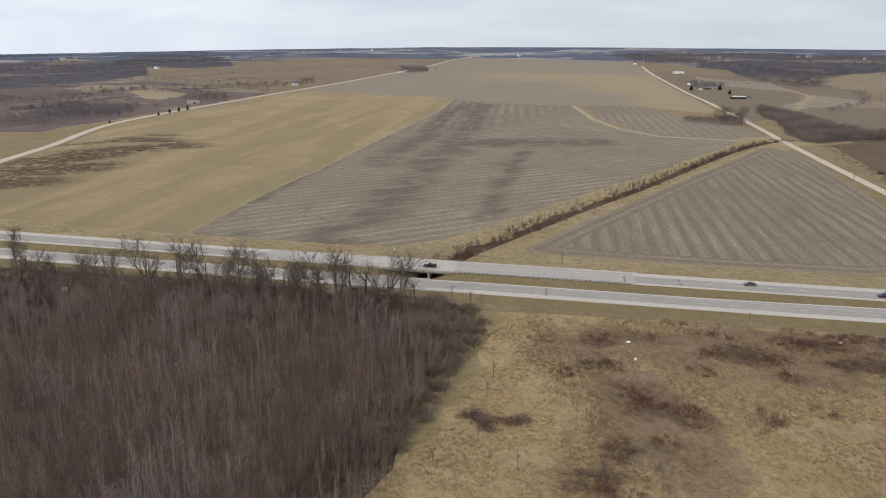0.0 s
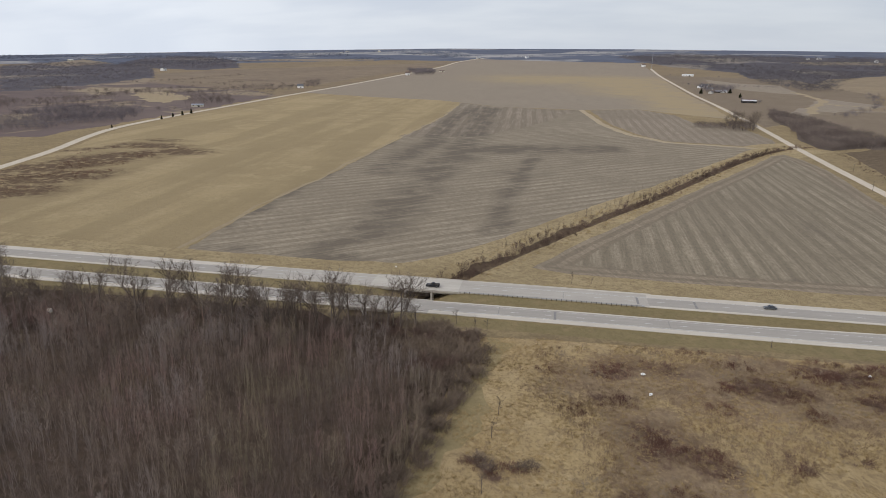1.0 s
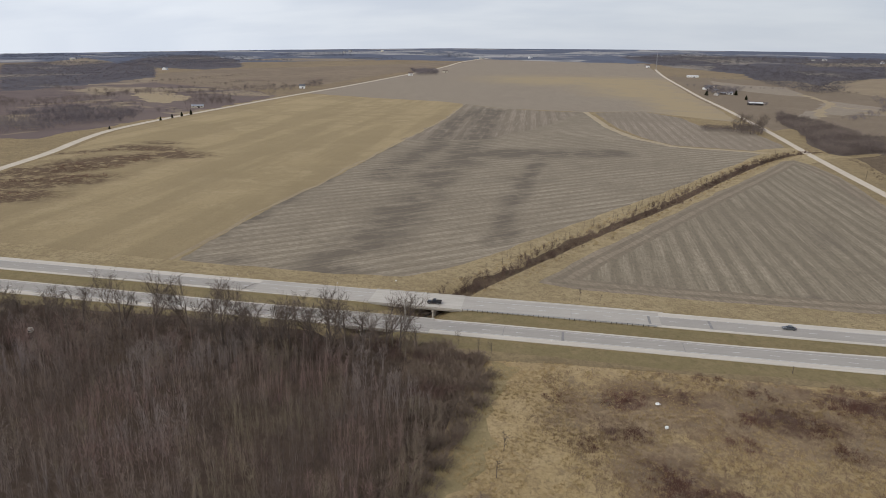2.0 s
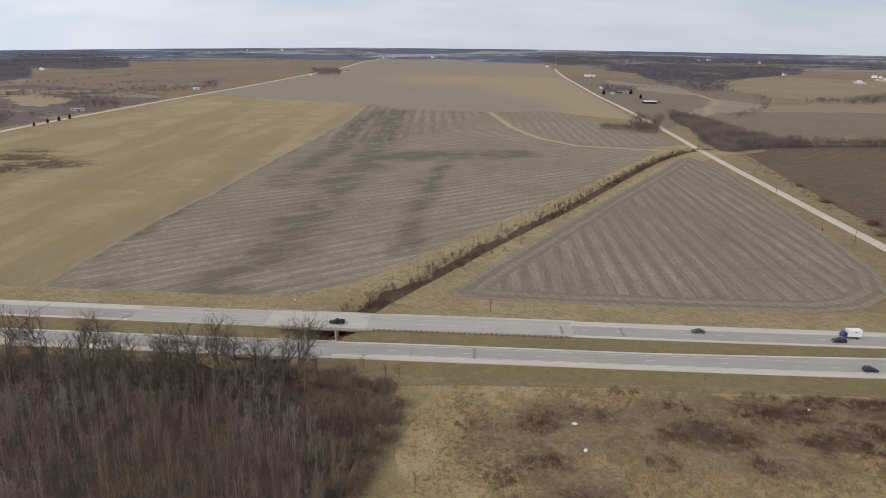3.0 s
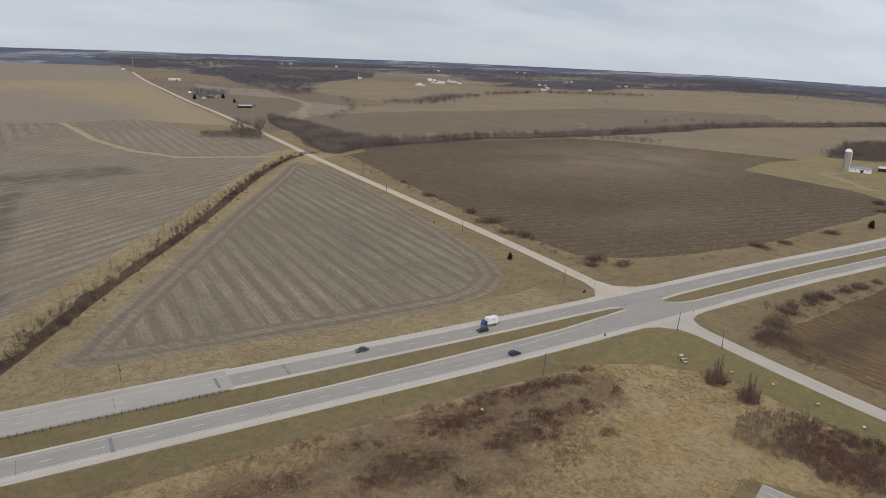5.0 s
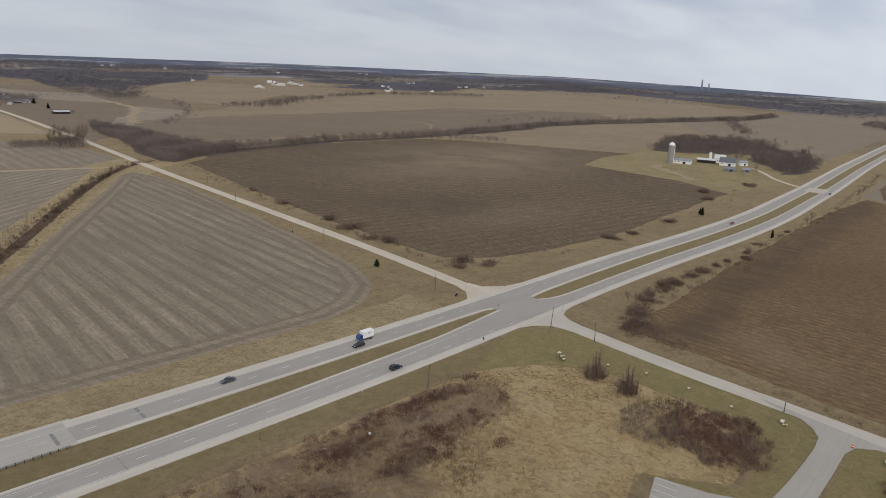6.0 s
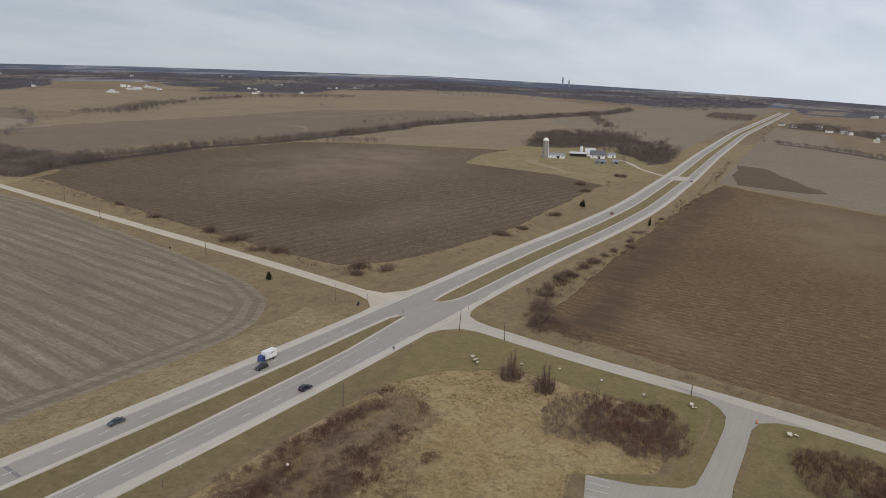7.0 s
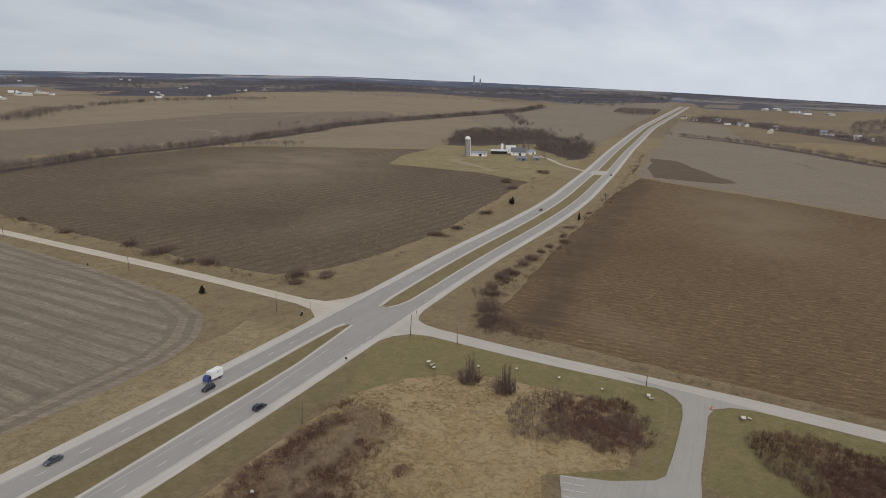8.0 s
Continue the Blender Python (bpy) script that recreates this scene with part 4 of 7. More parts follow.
road_north = highway_strip("road_north", -1400, 2600, 14.2, lambda x: far_inner(x) + 1.7, 0.25, 0.3, asphalt, "worn grey asphalt carriageway with dashed lane line")
highway_strip("road_shoulder_south", -1400, 2600, near_inner, near_outer, 0.22, 0.7, shoulder_mat, "pale grey paved shoulders of the south carriageway")
road_south = highway_strip("road_south", -1400, 2600, lambda x: near_inner(x) - 1.2, lambda x: near_outer(x) + 3.3, 0.25, 0.3, asphalt, "worn grey asphalt carriageway with dashed lane line")
for slab_name, x0, x1 in (("bridge_approach_east", -64, 12), ("bridge_approach_west", -150, -99)):
    xs = stations(x0, x1, 10)
    slab = new(slab_name, ribbon(slab_name, [at_offset(x, 17.6) for x in xs], [at_offset(x, far_inner(x) + 0.5) for x in xs], 0.256, 0.3, approach_paving, False))
    tagged(slab, "pale worn concrete approach slab of the bridge", "road", kind="structure")
highway_strip("kerb", -63, 14, 18.9, 18.3, 0.36, 0.6, concrete, "low concrete kerb along the approach slab", "kerb")
highway_strip("road_crossing", WEST_TIP + 1, EAST_TIP - 1, 9.0, -9.0, 0.262, 0.3, asphalt, "worn paved crossing between the two carriageways")
highway_strip("road_crossing_farm", 668, 700, 9.0, -9.0, 0.262, 0.3, chipseal, "paved median crossing by the farm drive")


def smooth_road(name, pts, w0, w1, mat, label, top=0.12, step=9):
    line = resample(smooth_line(pts, 3), step)
    left, right = [], []
    for i, (x, y) in enumerate(line):
        a, b = Vector(line[max(0, i - 1)]), Vector(line[min(len(line) - 1, i + 1)])
        t = (b - a).normalized()
        w = (w0 + (w1 - w0) * i / (len(line) - 1)) / 2 + noise.noise(Vector((x * 0.08, y * 0.08, 3))) * 0.3
        left.append((x - t.y * w, y + t.x * w)), right.append((x + t.y * w, y - t.x * w))
    return tagged(new(name, ribbon(name, left, right, top, 0.5, mat)), label, "road", kind="structure")


NORTH_ROAD = [(187, 306), (186.2, 358), (184.1, 420), (180.2, 480), (174.5, 577), (168, 690), (163, 800), (157, 978), (146, 1200), (133, 1419), (93, 1932), (57, 2346), (37, 2746)]
WEST_ROAD = [(-412, 246), (-430, 300), (-455, 380), (-475, 435), (-497, 495), (-530, 560), (-564, 640), (-585, 763), (-603, 917), (-630, 1133), (-660, 1439), (-699, 1971), (-721, 2532), (-786, 3030), (-746, 3451)]
LANE = [(190.5, 272), (189.5, 255), (189.7, 230), (190.7, 206), (192.2, 188), (194, 170), (195.4, 150), (196.3, 128), (197, 100), (198, 40), (199, -80)]
smooth_road("gravel_road_north", NORTH_ROAD, 7.2, 9.2, gravel_pale, "pale gravel country road between fields")
smooth_road("gravel_road_west", WEST_ROAD, 8.0, 12.0, gravel_pale, "pale gravel country road on the plain")
smooth_road("paved_lane", LANE, 8.0, 7.2, chipseal, "grey chip-sealed side lane", 0.14)


def flat_patch(name, outline, top, mat, label, category="road"):
    """A slab with the given outline."""
    from mathutils.geometry import tessellate_polygon
    n = len(outline)
    v = [(x, y, top) for x, y in outline] + [(x, y, top - 0.4) for x, y in outline]
    area = sum(a[0] * b[1] - b[0] * a[1] for a, b in zip(outline, list(outline[1:]) + [outline[0]]))
    f = []
    for a, b, c in tessellate_polygon([[Vector(q) for q in v[:n]]]):
        up = (v[b][0] - v[a][0]) * (v[c][1] - v[a][1]) - (v[c][0] - v[a][0]) * (v[b][1] - v[a][1]) > 0
        f.append((a, b, c) if up else (c, b, a))
    for i in range(n):
        j = (i + 1) % n
        f.append((i, n + i, n + j, j) if area > 0 else (j, n + j, n + i, i))
    return tagged(new(name, mesh_of(name, v, f, mat)), label, category, kind="structure")


flat_patch("gravel_flare", [at_offset(163, 17.5), (175, 304), (181, 312), (183, 322), (191, 322), (193, 314), (203, 309), at_offset(222, 17.5)], 0.18, gravel_pale, "flared gravel mouth of the country road")
flat_patch("lane_flare", [at_offset(156, -16.0), (168, 266.5), (177, 264.5), (183, 260), (185.2, 253), (185.6, 242), (185.8, 236), (193.6, 236), (193.5, 246), (193.4, 254), (194.4, 261), (197.2, 266.5), (202, 269.5), (210, 272), at_offset(221, -16.2), at_offset(205, -15.5), at_offset(190, -15.0), at_offset(172, -15.0)], 0.19, chipseal, "flared mouth of the side lane")
flat_patch("drive", [(191.5, 175), (190.2, 164), (187.3, 159.3), (183, 155.8), (176, 153.9), (166, 152.3), (154, 150.6), (141, 149.3), (137.5, 151), (131, 160), (126, 172), (98, 158), (104, 134), (131, 138), (147, 142), (166, 145), (180, 147.5), (186, 147), (190, 143), (193, 134), (193.2, 178)], 0.17, drive_paving, "grey paved drive and parking corner off the lane")


# ---------------------------------------------------------------- plants
class Soup:
    """Loose triangles gathered for one mesh."""

    def __init__(self):
        self.v, self.f = [], []

    def stem(self, p, q, r0, r1, sides=3):
        """A tapered round piece from p to q; r1 = 0 makes a point."""
        p, q = Vector(p), Vector(q)
        d = (q - p).normalized()
        u = d.orthogonal().normalized()
        w = d.cross(u)
        k = len(self.v)
        ring = [(u * math.cos(2 * math.pi * i / sides) + w * math.sin(2 * math.pi * i / sides)) for i in range(sides)]
        self.v += [tuple(p + c * r0) for c in ring]
        if r1 <= 0:
            self.v.append(tuple(q))
            self.f += [(k + i, k + (i + 1) % sides, k + sides) for i in range(sides)]
        else:
            self.v += [tuple(q + c * r1) for c in ring]
            for i in range(sides):
                j = (i + 1) % sides
                self.f += [(k + i, k + j, k + sides + j), (k + i, k + sides + j, k + sides + i)]

    def blade(self, p, q, w, turn):
        """One slim flat twig or grass blade from p to q."""
        p, q = Vector(p), Vector(q)
        d = (q - p).normalized()
        u = d.orthogonal().normalized()
        side = (u * math.cos(turn) + d.cross(u) * math.sin(turn)) * w * 0.5
        k = len(self.v)
        self.v += [tuple(p - side), tuple(p + side), tuple(q)]
        self.f.append((k, k + 1, k + 2))

    def arrays(self):
        return np.array(self.v, float), np.array(self.f, int)

    def mesh(self, name, mat):
        me = bpy.data.meshes.new(name)
        me.from_pydata(self.v, [], self.f)
        me.materials.append(mat)
        return me


def around(rng, d, lean):
    """A direction near d, turned away from it by about lean radians."""
    d = Vector(d).normalized()
    u = d.orthogonal().normalized()
    w = d.cross(u)
    a = rng.uniform(0, 2 * math.pi)
    return (d * math.cos(lean) + (u * math.cos(a) + w * math.sin(a)) * math.sin(lean)).normalized()


def bare_tree(seed, h, spread, limbs=6, branches=7, shoots=6, fork=0.28, thick=1.0):
    """Trunk with limbs, and the fine twigs of the crown."""
    rng = random.Random(seed)
    wood, fine = Soup(), Soup()
    r = h * 0.017 * thick
    p, d, rings = Vector((0, 0, -0.3)), Vector((0, 0, 1)), []
    for i in range(5):
        q = p + around(rng, d, 0.08) * h * 0.12
        wood.stem(p, q, r, r * 0.84, 6)
        p, r = q, r * 0.84
        rings.append((p.copy(), r))
    for i in range(limbs):
        base, br = rings[min(4, int(5 * (fork + (0.9 - fork) * i / limbs)))]
        turn = 2 * math.pi * (i * 0.382 + rng.uniform(-0.06, 0.06)) * 2.618
        lean = rng.uniform(0.45, 0.95) * spread if i < limbs - 1 else 0.15
        d = Vector((math.cos(turn) * math.sin(lean), math.sin(turn) * math.sin(lean), math.cos(lean)))
        q, lr = base.copy(), br * rng.uniform(0.5, 0.7)
        length = (h * rng.uniform(0.82, 1.0) - base.z) / max(0.55, d.z) * 0.8
        spots = []
        for s in range(5):
            e = q + d * length / 5
            wood.stem(q, e, lr, lr * 0.7, 4)
            spots.append((q.copy(), e.copy(), lr))
            q, lr = e, lr * 0.7
            d = (around(rng, d, 0.25) + Vector((0, 0, 0.10))).normalized()
        for b in range(branches):
            a, e, sr = spots[min(4, 1 + b * 4 // branches)]
            s = a.lerp(e, rng.random())
            bd = (around(rng, (e - a), rng.uniform(0.5, 1.05)) + Vector((0, 0, 0.1))).normalized()
            bl = h * rng.uniform(0.14, 0.27)
            m = s + bd * bl * 0.5
            bd2 = (around(rng, bd, 0.35) + Vector((0, 0, 0.12))).normalized()
            t = m + bd2 * bl * 0.55
            wood.stem(s, m, max(sr * 0.4, 0.003 * h), max(sr * 0.25, 0.002 * h), 3)
            wood.stem(m, t, max(sr * 0.25, 0.002 * h), 0, 3)
            for k in range(shoots):
                o = s.lerp(m, rng.uniform(0.3, 1)) if k % 2 else m.lerp(t, rng.random())
                td = (around(rng, bd2, rng.uniform(0.4, 1.1)) + Vector((0, 0, 0.15))).normalized()
                fine.blade(o, o + td * h * rng.uniform(0.07, 0.15), 0.0038 * h, rng.uniform(0, 3.14))
    return wood, fine


def shrub_soup(seed, h, w, stems=26, r=0.014, forks=7):
    """A leafless bush: many thin stems fanning out from the ground."""
    rng, s = random.Random(seed), Soup()
    for i in range(stems):
        a, out = rng.uniform(0, 2 * math.pi), rng.uniform(0, 1) ** 0.6
        p = Vector((math.cos(a) * out * w * 0.3, math.sin(a) * out * w * 0.3, -0.1))
        a += rng.uniform(-0.5, 0.5)
        q = Vector((math.cos(a) * out * w * 0.52, math.sin(a) * out * w * 0.52, h * rng.uniform(0.45, 1.0) * (1 - 0.4 * out)))
        s.stem(p, q, r * h, 0, 3)
        for k in range(forks):
            m = p.lerp(q, rng.uniform(0.35, 0.8))
            e = m + around(rng, q - p, rng.uniform(0.4, 1.0)) * h * rng.uniform(0.2, 0.42)
            s.blade(m, e, r * h * 1.7, rng.uniform(0, 3.14))
    return s


def sapling_soup(seed, h, twig=62, wide=1.0):
    """One whip-like young tree of the thicket with a fine brush of twigs."""
    rng, s = random.Random(seed), Soup()
    bend = Vector((rng.uniform(-0.07, 0.07), rng.uniform(-0.07, 0.07), 0)) * h
    a, b, c = Vector((0, 0, -0.2)), Vector((0, 0, h * 0.5)) + bend, Vector((0, 0, h)) + bend * 1.6
    s.stem(a, b, 0.0075 * h, 0.005 * h, 3)
    s.stem(b, c, 0.005 * h, 0, 3)
    for k in range(twig):
        f = rng.uniform(0.22, 0.97)
        o = a.lerp(b, f * 2) if f < 0.5 else b.lerp(c, f * 2 - 1)
        d = around(rng, (0, 0, 1), rng.uniform(0.25, 0.85) * wide)
        o = o + d * h * rng.uniform(0, 0.08) * wide
        s.blade(o, o + d * h * rng.uniform(0.1, 0.27) * (1.15 - f * 0.7), 0.0085 * h, rng.uniform(0, 3.14))
    return s


def crown_soup(seed, h, w, n=64, twig=0.02, lobes=4, limbs=True):
    """A far-off leafless tree: trunk, a few limbs and a haze of twigs in uneven lobes."""
    rng, s = random.Random(seed), Soup()
    s.stem((0, 0, -0.5), (0, 0, h * 0.5), 0.013 * h, 0.008 * h, 3)
    heads = []
    for i in range(lobes):
        a, out = 6.283 * (i + rng.uniform(-0.3, 0.3)) / lobes, rng.uniform(0.1, 0.3) * w
        heads.append((Vector((math.cos(a) * out, math.sin(a) * out, h * rng.uniform(0.36, 0.6))), rng.uniform(0.75, 1.15)))
        if limbs:
            s.stem((0, 0, h * rng.uniform(0.1, 0.3)), heads[-1][0], 0.008 * h, 0, 3)
    for i in range(n):
        c, k = heads[i % lobes]
        u = Vector((rng.gauss(0, 1), rng.gauss(0, 1), rng.gauss(0.25, 1))).normalized() * rng.uniform(0.45, 1.0) * k
        q = c + Vector((u.x * w * 0.34, u.y * w * 0.34, u.z * h * 0.4))
        q.z = max(q.z, h * 0.06)
        s.blade(c + (q - c) * rng.uniform(0.0, 0.45) + Vector((rng.gauss(0, 0.03) * w, rng.gauss(0, 0.03) * w, 0)), q, twig * h, rng.uniform(0, 3.14))
    return s


def tuft_soup(seed, h, w, n=9, r=0.07):
    rng, s = random.Random(seed), Soup()
    for i in range(n):
        a, out = rng.uniform(0, 2 * math.pi), rng.uniform(0.2, 1)
        p = Vector((math.cos(a) * w * 0.2 * out, math.sin(a) * w * 0.2 * out, -0.05))
        q = Vector((math.cos(a) * w * 0.6 * out, math.sin(a) * w * 0.6 * out, h * rng.uniform(0.5, 1.0)))
        s.blade(p, q, r * 2.2, rng.uniform(0, 3.14))
    return s


def scatter(name, protos, places, mat, label, category, seed=1, sink=0.0):
    """One object of many plants: places are (x, y, scale, scale up)."""
    rng = np.random.default_rng(seed)
    av, af, k = [], [], 0
    protos = [p.arrays() for p in protos]
    if not len(places):
        return None
    places = np.asarray(places, float)
    z = height(places[:, 0], places[:, 1]) - sink
    which, turn = rng.integers(0, len(protos), len(places)), rng.uniform(0, 2 * math.pi, len(places))
    for i, (pv, pf) in enumerate(protos):
        m = np.where(which == i)[0]
        if not len(m):
            continue
        c, s = np.cos(turn[m])[:, None], np.sin(turn[m])[:, None]
        sc, su = places[m, 2][:, None], places[m, 3][:, None]
        x = (pv[:, 0] * c - pv[:, 1] * s) * sc + places[m, 0][:, None]
        y = (pv[:, 0] * s + pv[:, 1] * c) * sc + places[m, 1][:, None]
        zz = pv[:, 2] * su + z[m][:, None]
        av.append(np.stack([x, y, zz], -1).reshape(-1, 3))
        af.append((pf[None] + (np.arange(len(m)) * len(pv))[:, None, None] + k).reshape(-1, 3))
        k += len(m) * len(pv)
    v, f = np.concatenate(av), np.concatenate(af)
    me = bpy.data.meshes.new(name)
    me.vertices.add(len(v)), me.loops.add(f.size), me.polygons.add(len(f))
    me.vertices.foreach_set("co", v.ravel())
    me.loops.foreach_set("vertex_index", f.ravel())
    me.polygons.foreach_set("loop_start", np.arange(0, f.size, 3))
    me.update(calc_edges=True)
    me.validate()
    me.materials.append(mat)
    return tagged(new(name, me), label, category, kind="stuff")


def fill(poly, spacing, seed, low=0.75, high=1.25, gaps=0.0, gap_scale=0.02):
    """Jittered places inside an outline."""
    rng = np.random.default_rng(seed)
    p = np.array(poly, float)
    x, y = np.meshgrid(np.arange(p[:, 0].min(), p[:, 0].max(), spacing), np.arange(p[:, 1].min(), p[:, 1].max(), spacing))
    x, y = x.ravel() + rng.uniform(-0.5, 0.5, x.size) * spacing, y.ravel() + rng.uniform(-0.5, 0.5, y.size) * spacing
    ok = inside(poly, x, y)
    x, y = x[ok], y[ok]
    if gaps:
        keep = np.array([noise.noise(Vector((a * gap_scale, b * gap_scale, seed))) > gaps - 0.5 for a, b in zip(x, y)], bool) if len(x) else np.zeros(0, bool)
        x, y = x[keep], y[keep]
    s = rng.uniform(low, high, len(x))
    return np.column_stack([x, y, s, s * rng.uniform(0.9, 1.12, len(x))]) if len(x) else np.zeros((0, 4))


def along(line, spacing, width, seed, low=0.7, high=1.25, skip=0.0):
    """Jittered places along a line."""
    rng, out = np.random.default_rng(seed), []
    for x, y in resample(line, spacing):
        if rng.random() < skip:
            continue
        s = rng.uniform(low, high)
        out.append((x + rng.normal() * width * 0.5, y + rng.normal() * width * 0.5, s, s * rng.uniform(0.85, 1.15)))
    return np.array(out)


def ragged(poly, amount):
    out = []
    for x, y in resample(list(poly) + [poly[0]], 6)[:-1]:
        v = noise.noise_vector(Vector((x * 0.09, y * 0.09, 2.0)))
        out.append((x + v.x * amount * 1.5, y + v.y * amount * 1.5))
    return out


# the thicket below the flight
THICKET = [(-40, 84), (-42, 112), (-43, 140), (-48, 180), (-62, 192), (-80, 202), (-120, 201), (-164, 190), (-237, 174), (-340, 152), (-330, 105), (-220, 78), (-110, 80)]
saplings = [sapling_soup(40 + i, 9.0, 62, (0.7, 0.9, 1.2, 1.5)[i % 4]) for i in range(8)]
scatter("thicket", saplings, fill(ragged(THICKET, 5.0), 2.2, 3, 0.45, 1.3, 0.2, 0.14), bark_thicket, "dense bare grey-brown young trees of a thicket", "woodland", 5)
NORTH_BAND = [(-62, 207), (-68, 221), (-95, 223), (-125, 218), (-170, 210), (-240, 198), (-330, 180), (-330, 120), (-237, 140), (-164, 160), (-120, 172), (-85, 190), (-60, 190)]
edge_protos = []
for i in range(4):
    wood, fine = bare_tree(300 + i, 12.0, 0.8, limbs=6, branches=6, shoots=9, fork=0.25)
    k = len(wood.v)
    wood.v += fine.v
    wood.f += [tuple(q + k for q in f) for f in fine.f]
    edge_protos.append(wood)
scatter("woodland_edge", edge_protos, fill(NORTH_BAND, 9.0, 4, 0.5, 1.3), bark_thicket, "taller leafless trees at the thicket edge", "woodland", 7)
brush = [shrub_soup(60 + i, 3.6, 3.8, 13, 0.011, 6) for i in range(4)]
scatter("underbrush", brush, np.concatenate([fill(ragged([(-54, 178), (-46, 196), (-48, 212), (-66, 226), (-95, 226), (-96, 208), (-80, 200), (-62, 190)], 3.0), 2.3, 108, 0.7, 1.6, 0.12, 0.1), fill([(x, y - 2) for x, y in THICKET if y > 100], 13.0, 8, 0.8, 1.5, 0.3, 0.04),
                                             fill(ragged([(-64, 104), (-51, 112), (-46, 140), (-43, 176), (-41, 200), (-42, 224), (-66, 229), (-66, 205), (-58, 190), (-58, 140)], 4.0), 1.8, 9, 0.5, 1.4, 0.22, 0.12),
                                             fill(ragged([(-62, 205), (-58, 229), (-90, 229), (-118, 226), (-174, 220), (-222, 213), (-330, 198), (-330, 160), (-235, 172), (-164, 186), (-120, 198), (-85, 208)], 3.0), 2.7, 10, 0.5, 1.4, 0.06, 0.05)]),
        bark_brush, "leafless brown underbrush along the thicket edge", "brush", 6)


def tree_thing(name, seed, h, spread, label, **kw):
    wood, fine = bare_tree(seed, h, spread, **kw)
    ob = new(name)
    for part_name, soup in (("trunk", wood), ("crown", fine)):
        o = new(part_name, soup.mesh(part_name, bark_tree))
        o.parent = ob
    return tagged(ob, label, "tree", "bare trees along the creek")


BANK_TREES = [(-231, 202, 15, 0), (-214, 186, 12, 2), (-190, 192, 14, 1), (-176, 186, 16, 3), (-166, 198, 17, 0), (-156, 203, 17, 1), (-146, 207, 15, 2), (-141, 214, 15, 3),
    (-131, 205, 17, 1), (-119, 198, 16, 0), (-115, 203, 15, 2), (-111, 205, 16, 3), (-110, 212, 14, 1), (-103, 213, 15, 0), (-97, 216, 15, 2), (-90, 213, 17, 3),
    (-84, 214, 14, 1), (-77, 217, 14.5, 0), (-73, 219, 15, 2), (-68, 221, 9, 3)]
INNER_TREES = [(-255, 190, 13, 3), (-272, 178, 14, 1), (-243, 196, 12, 2), (-222, 199, 13, 1), (-203, 194, 13, 3), (-182, 199, 12, 0),
    (-171, 206, 11, 2), (-151, 196, 15, 3), (-136, 196, 15, 0), (-126, 210, 12, 2), (-121, 190, 16, 1), (-106, 200, 15, 3), (-99, 206, 13, 1), (-92, 203, 14, 2),
    (-80, 209, 13, 3), (-198, 180, 13, 1), (-225, 176, 14, 0)]
EDGE_TREES = BANK_TREES + INNER_TREES
trees = [tree_thing("bare_tree", 11 + i, 16.0, sp, "tall leafless grey-brown tree on the creek bank", limbs=lm, branches=10, shoots=8, fork=fk, thick=1.15)
         for i, (sp, lm, fk) in enumerate(((1.0, 7, 0.2), (0.75, 6, 0.3), (0.9, 8, 0.15), (0.7, 6, 0.25)))]
rngt = random.Random(7)
used = set()
for x, y, h, kind in EDGE_TREES:
    m = pose(x, y, height1(x, y), 0, 0, rngt.uniform(0, 360))
    s = h / 11.5
    ob = trees[kind] if kind not in used else copy_thing(trees[kind], m)
    used.add(kind)
    ob.matrix_basis = m @ Matrix.Diagonal((s * rngt.uniform(0.95, 1.2), s * rngt.uniform(0.95, 1.2), s, 1))

young = tree_thing("young_tree", 31, 6.5, 0.6, "slender leafless young tree in dry grass", limbs=6, branches=5, shoots=9, fork=0.3, thick=1.1)
young["group"] = "young trees in the grass"
YOUNG = [(-29, 174, 1.0), (-28.5, 162.5, 0.9), (-26, 140, 0.9), (-34, 128, 0.8), (-56, 231, 0.9), (-20.3, 288, 0.9), (-30, 150, 0.6), (-12, 290, 0.5), (-15, 132, 0.7), (4, 137, 0.5), (-44, 228, 0.8), (-48, 226, 1.0)]
for i, (x, y, s) in enumerate(YOUNG):
    m = pose(x, y, height1(x, y), 0, 0, 61 * i)
    ob = young if i == 0 else copy_thing(young, m)
    ob.matrix_basis = m @ Matrix.Diagonal((s, s, s, 1))

# weeds and brush of the prairie: dark clumps, then straw tufts
low_brush = [shrub_soup(80 + i, 2.2, 3.4, 13, 0.014, 6) for i in range(4)]
WEEDS_INNER = [(0, 210, 6, 5), (45, 211, 10, 6), (64, 225, 9, 5), (95, 237, 15, 3), (110, 238, 8, 3), (90, 221, 8, 4), (106, 221, 6, 4), (87, 213, 7, 5), (70, 227, 8, 4), (10, 174, 5, 5), (15, 170, 5, 4), (24, 168, 6, 5), (7, 145, 4, 4)]
WEEDS_OUTER = [(2, 131, 6, 4), (8, 129, 5, 3), (1, 191, 6, 4), (76, 213, 7, 4), (124, 242, 3, 2), (13, 218, 5, 2.5), (80, 236, 6, 3), (-28, 150, 5, 3), (-20, 151, 4, 2), (38, 226, 6, 2.5), (24, 232, 4, 2), (34, 208, 5, 4)]
WEEDS_STRAY = [(-19, 205, 4, 2), (45, 172, 4, 4), (30, 196, 4, 3), (56, 199, 4, 3), (124, 226, 3, 2), (104, 206, 4, 2), (64, 236, 5, 2), (-8, 183, 3, 3), (116, 236, 4, 2), (18, 152, 3, 3), (60, 180, 3, 3)]
CLUMPS = WEEDS_INNER + WEEDS_OUTER + WEEDS_STRAY
rngb = np.random.default_rng(21)
spots = []
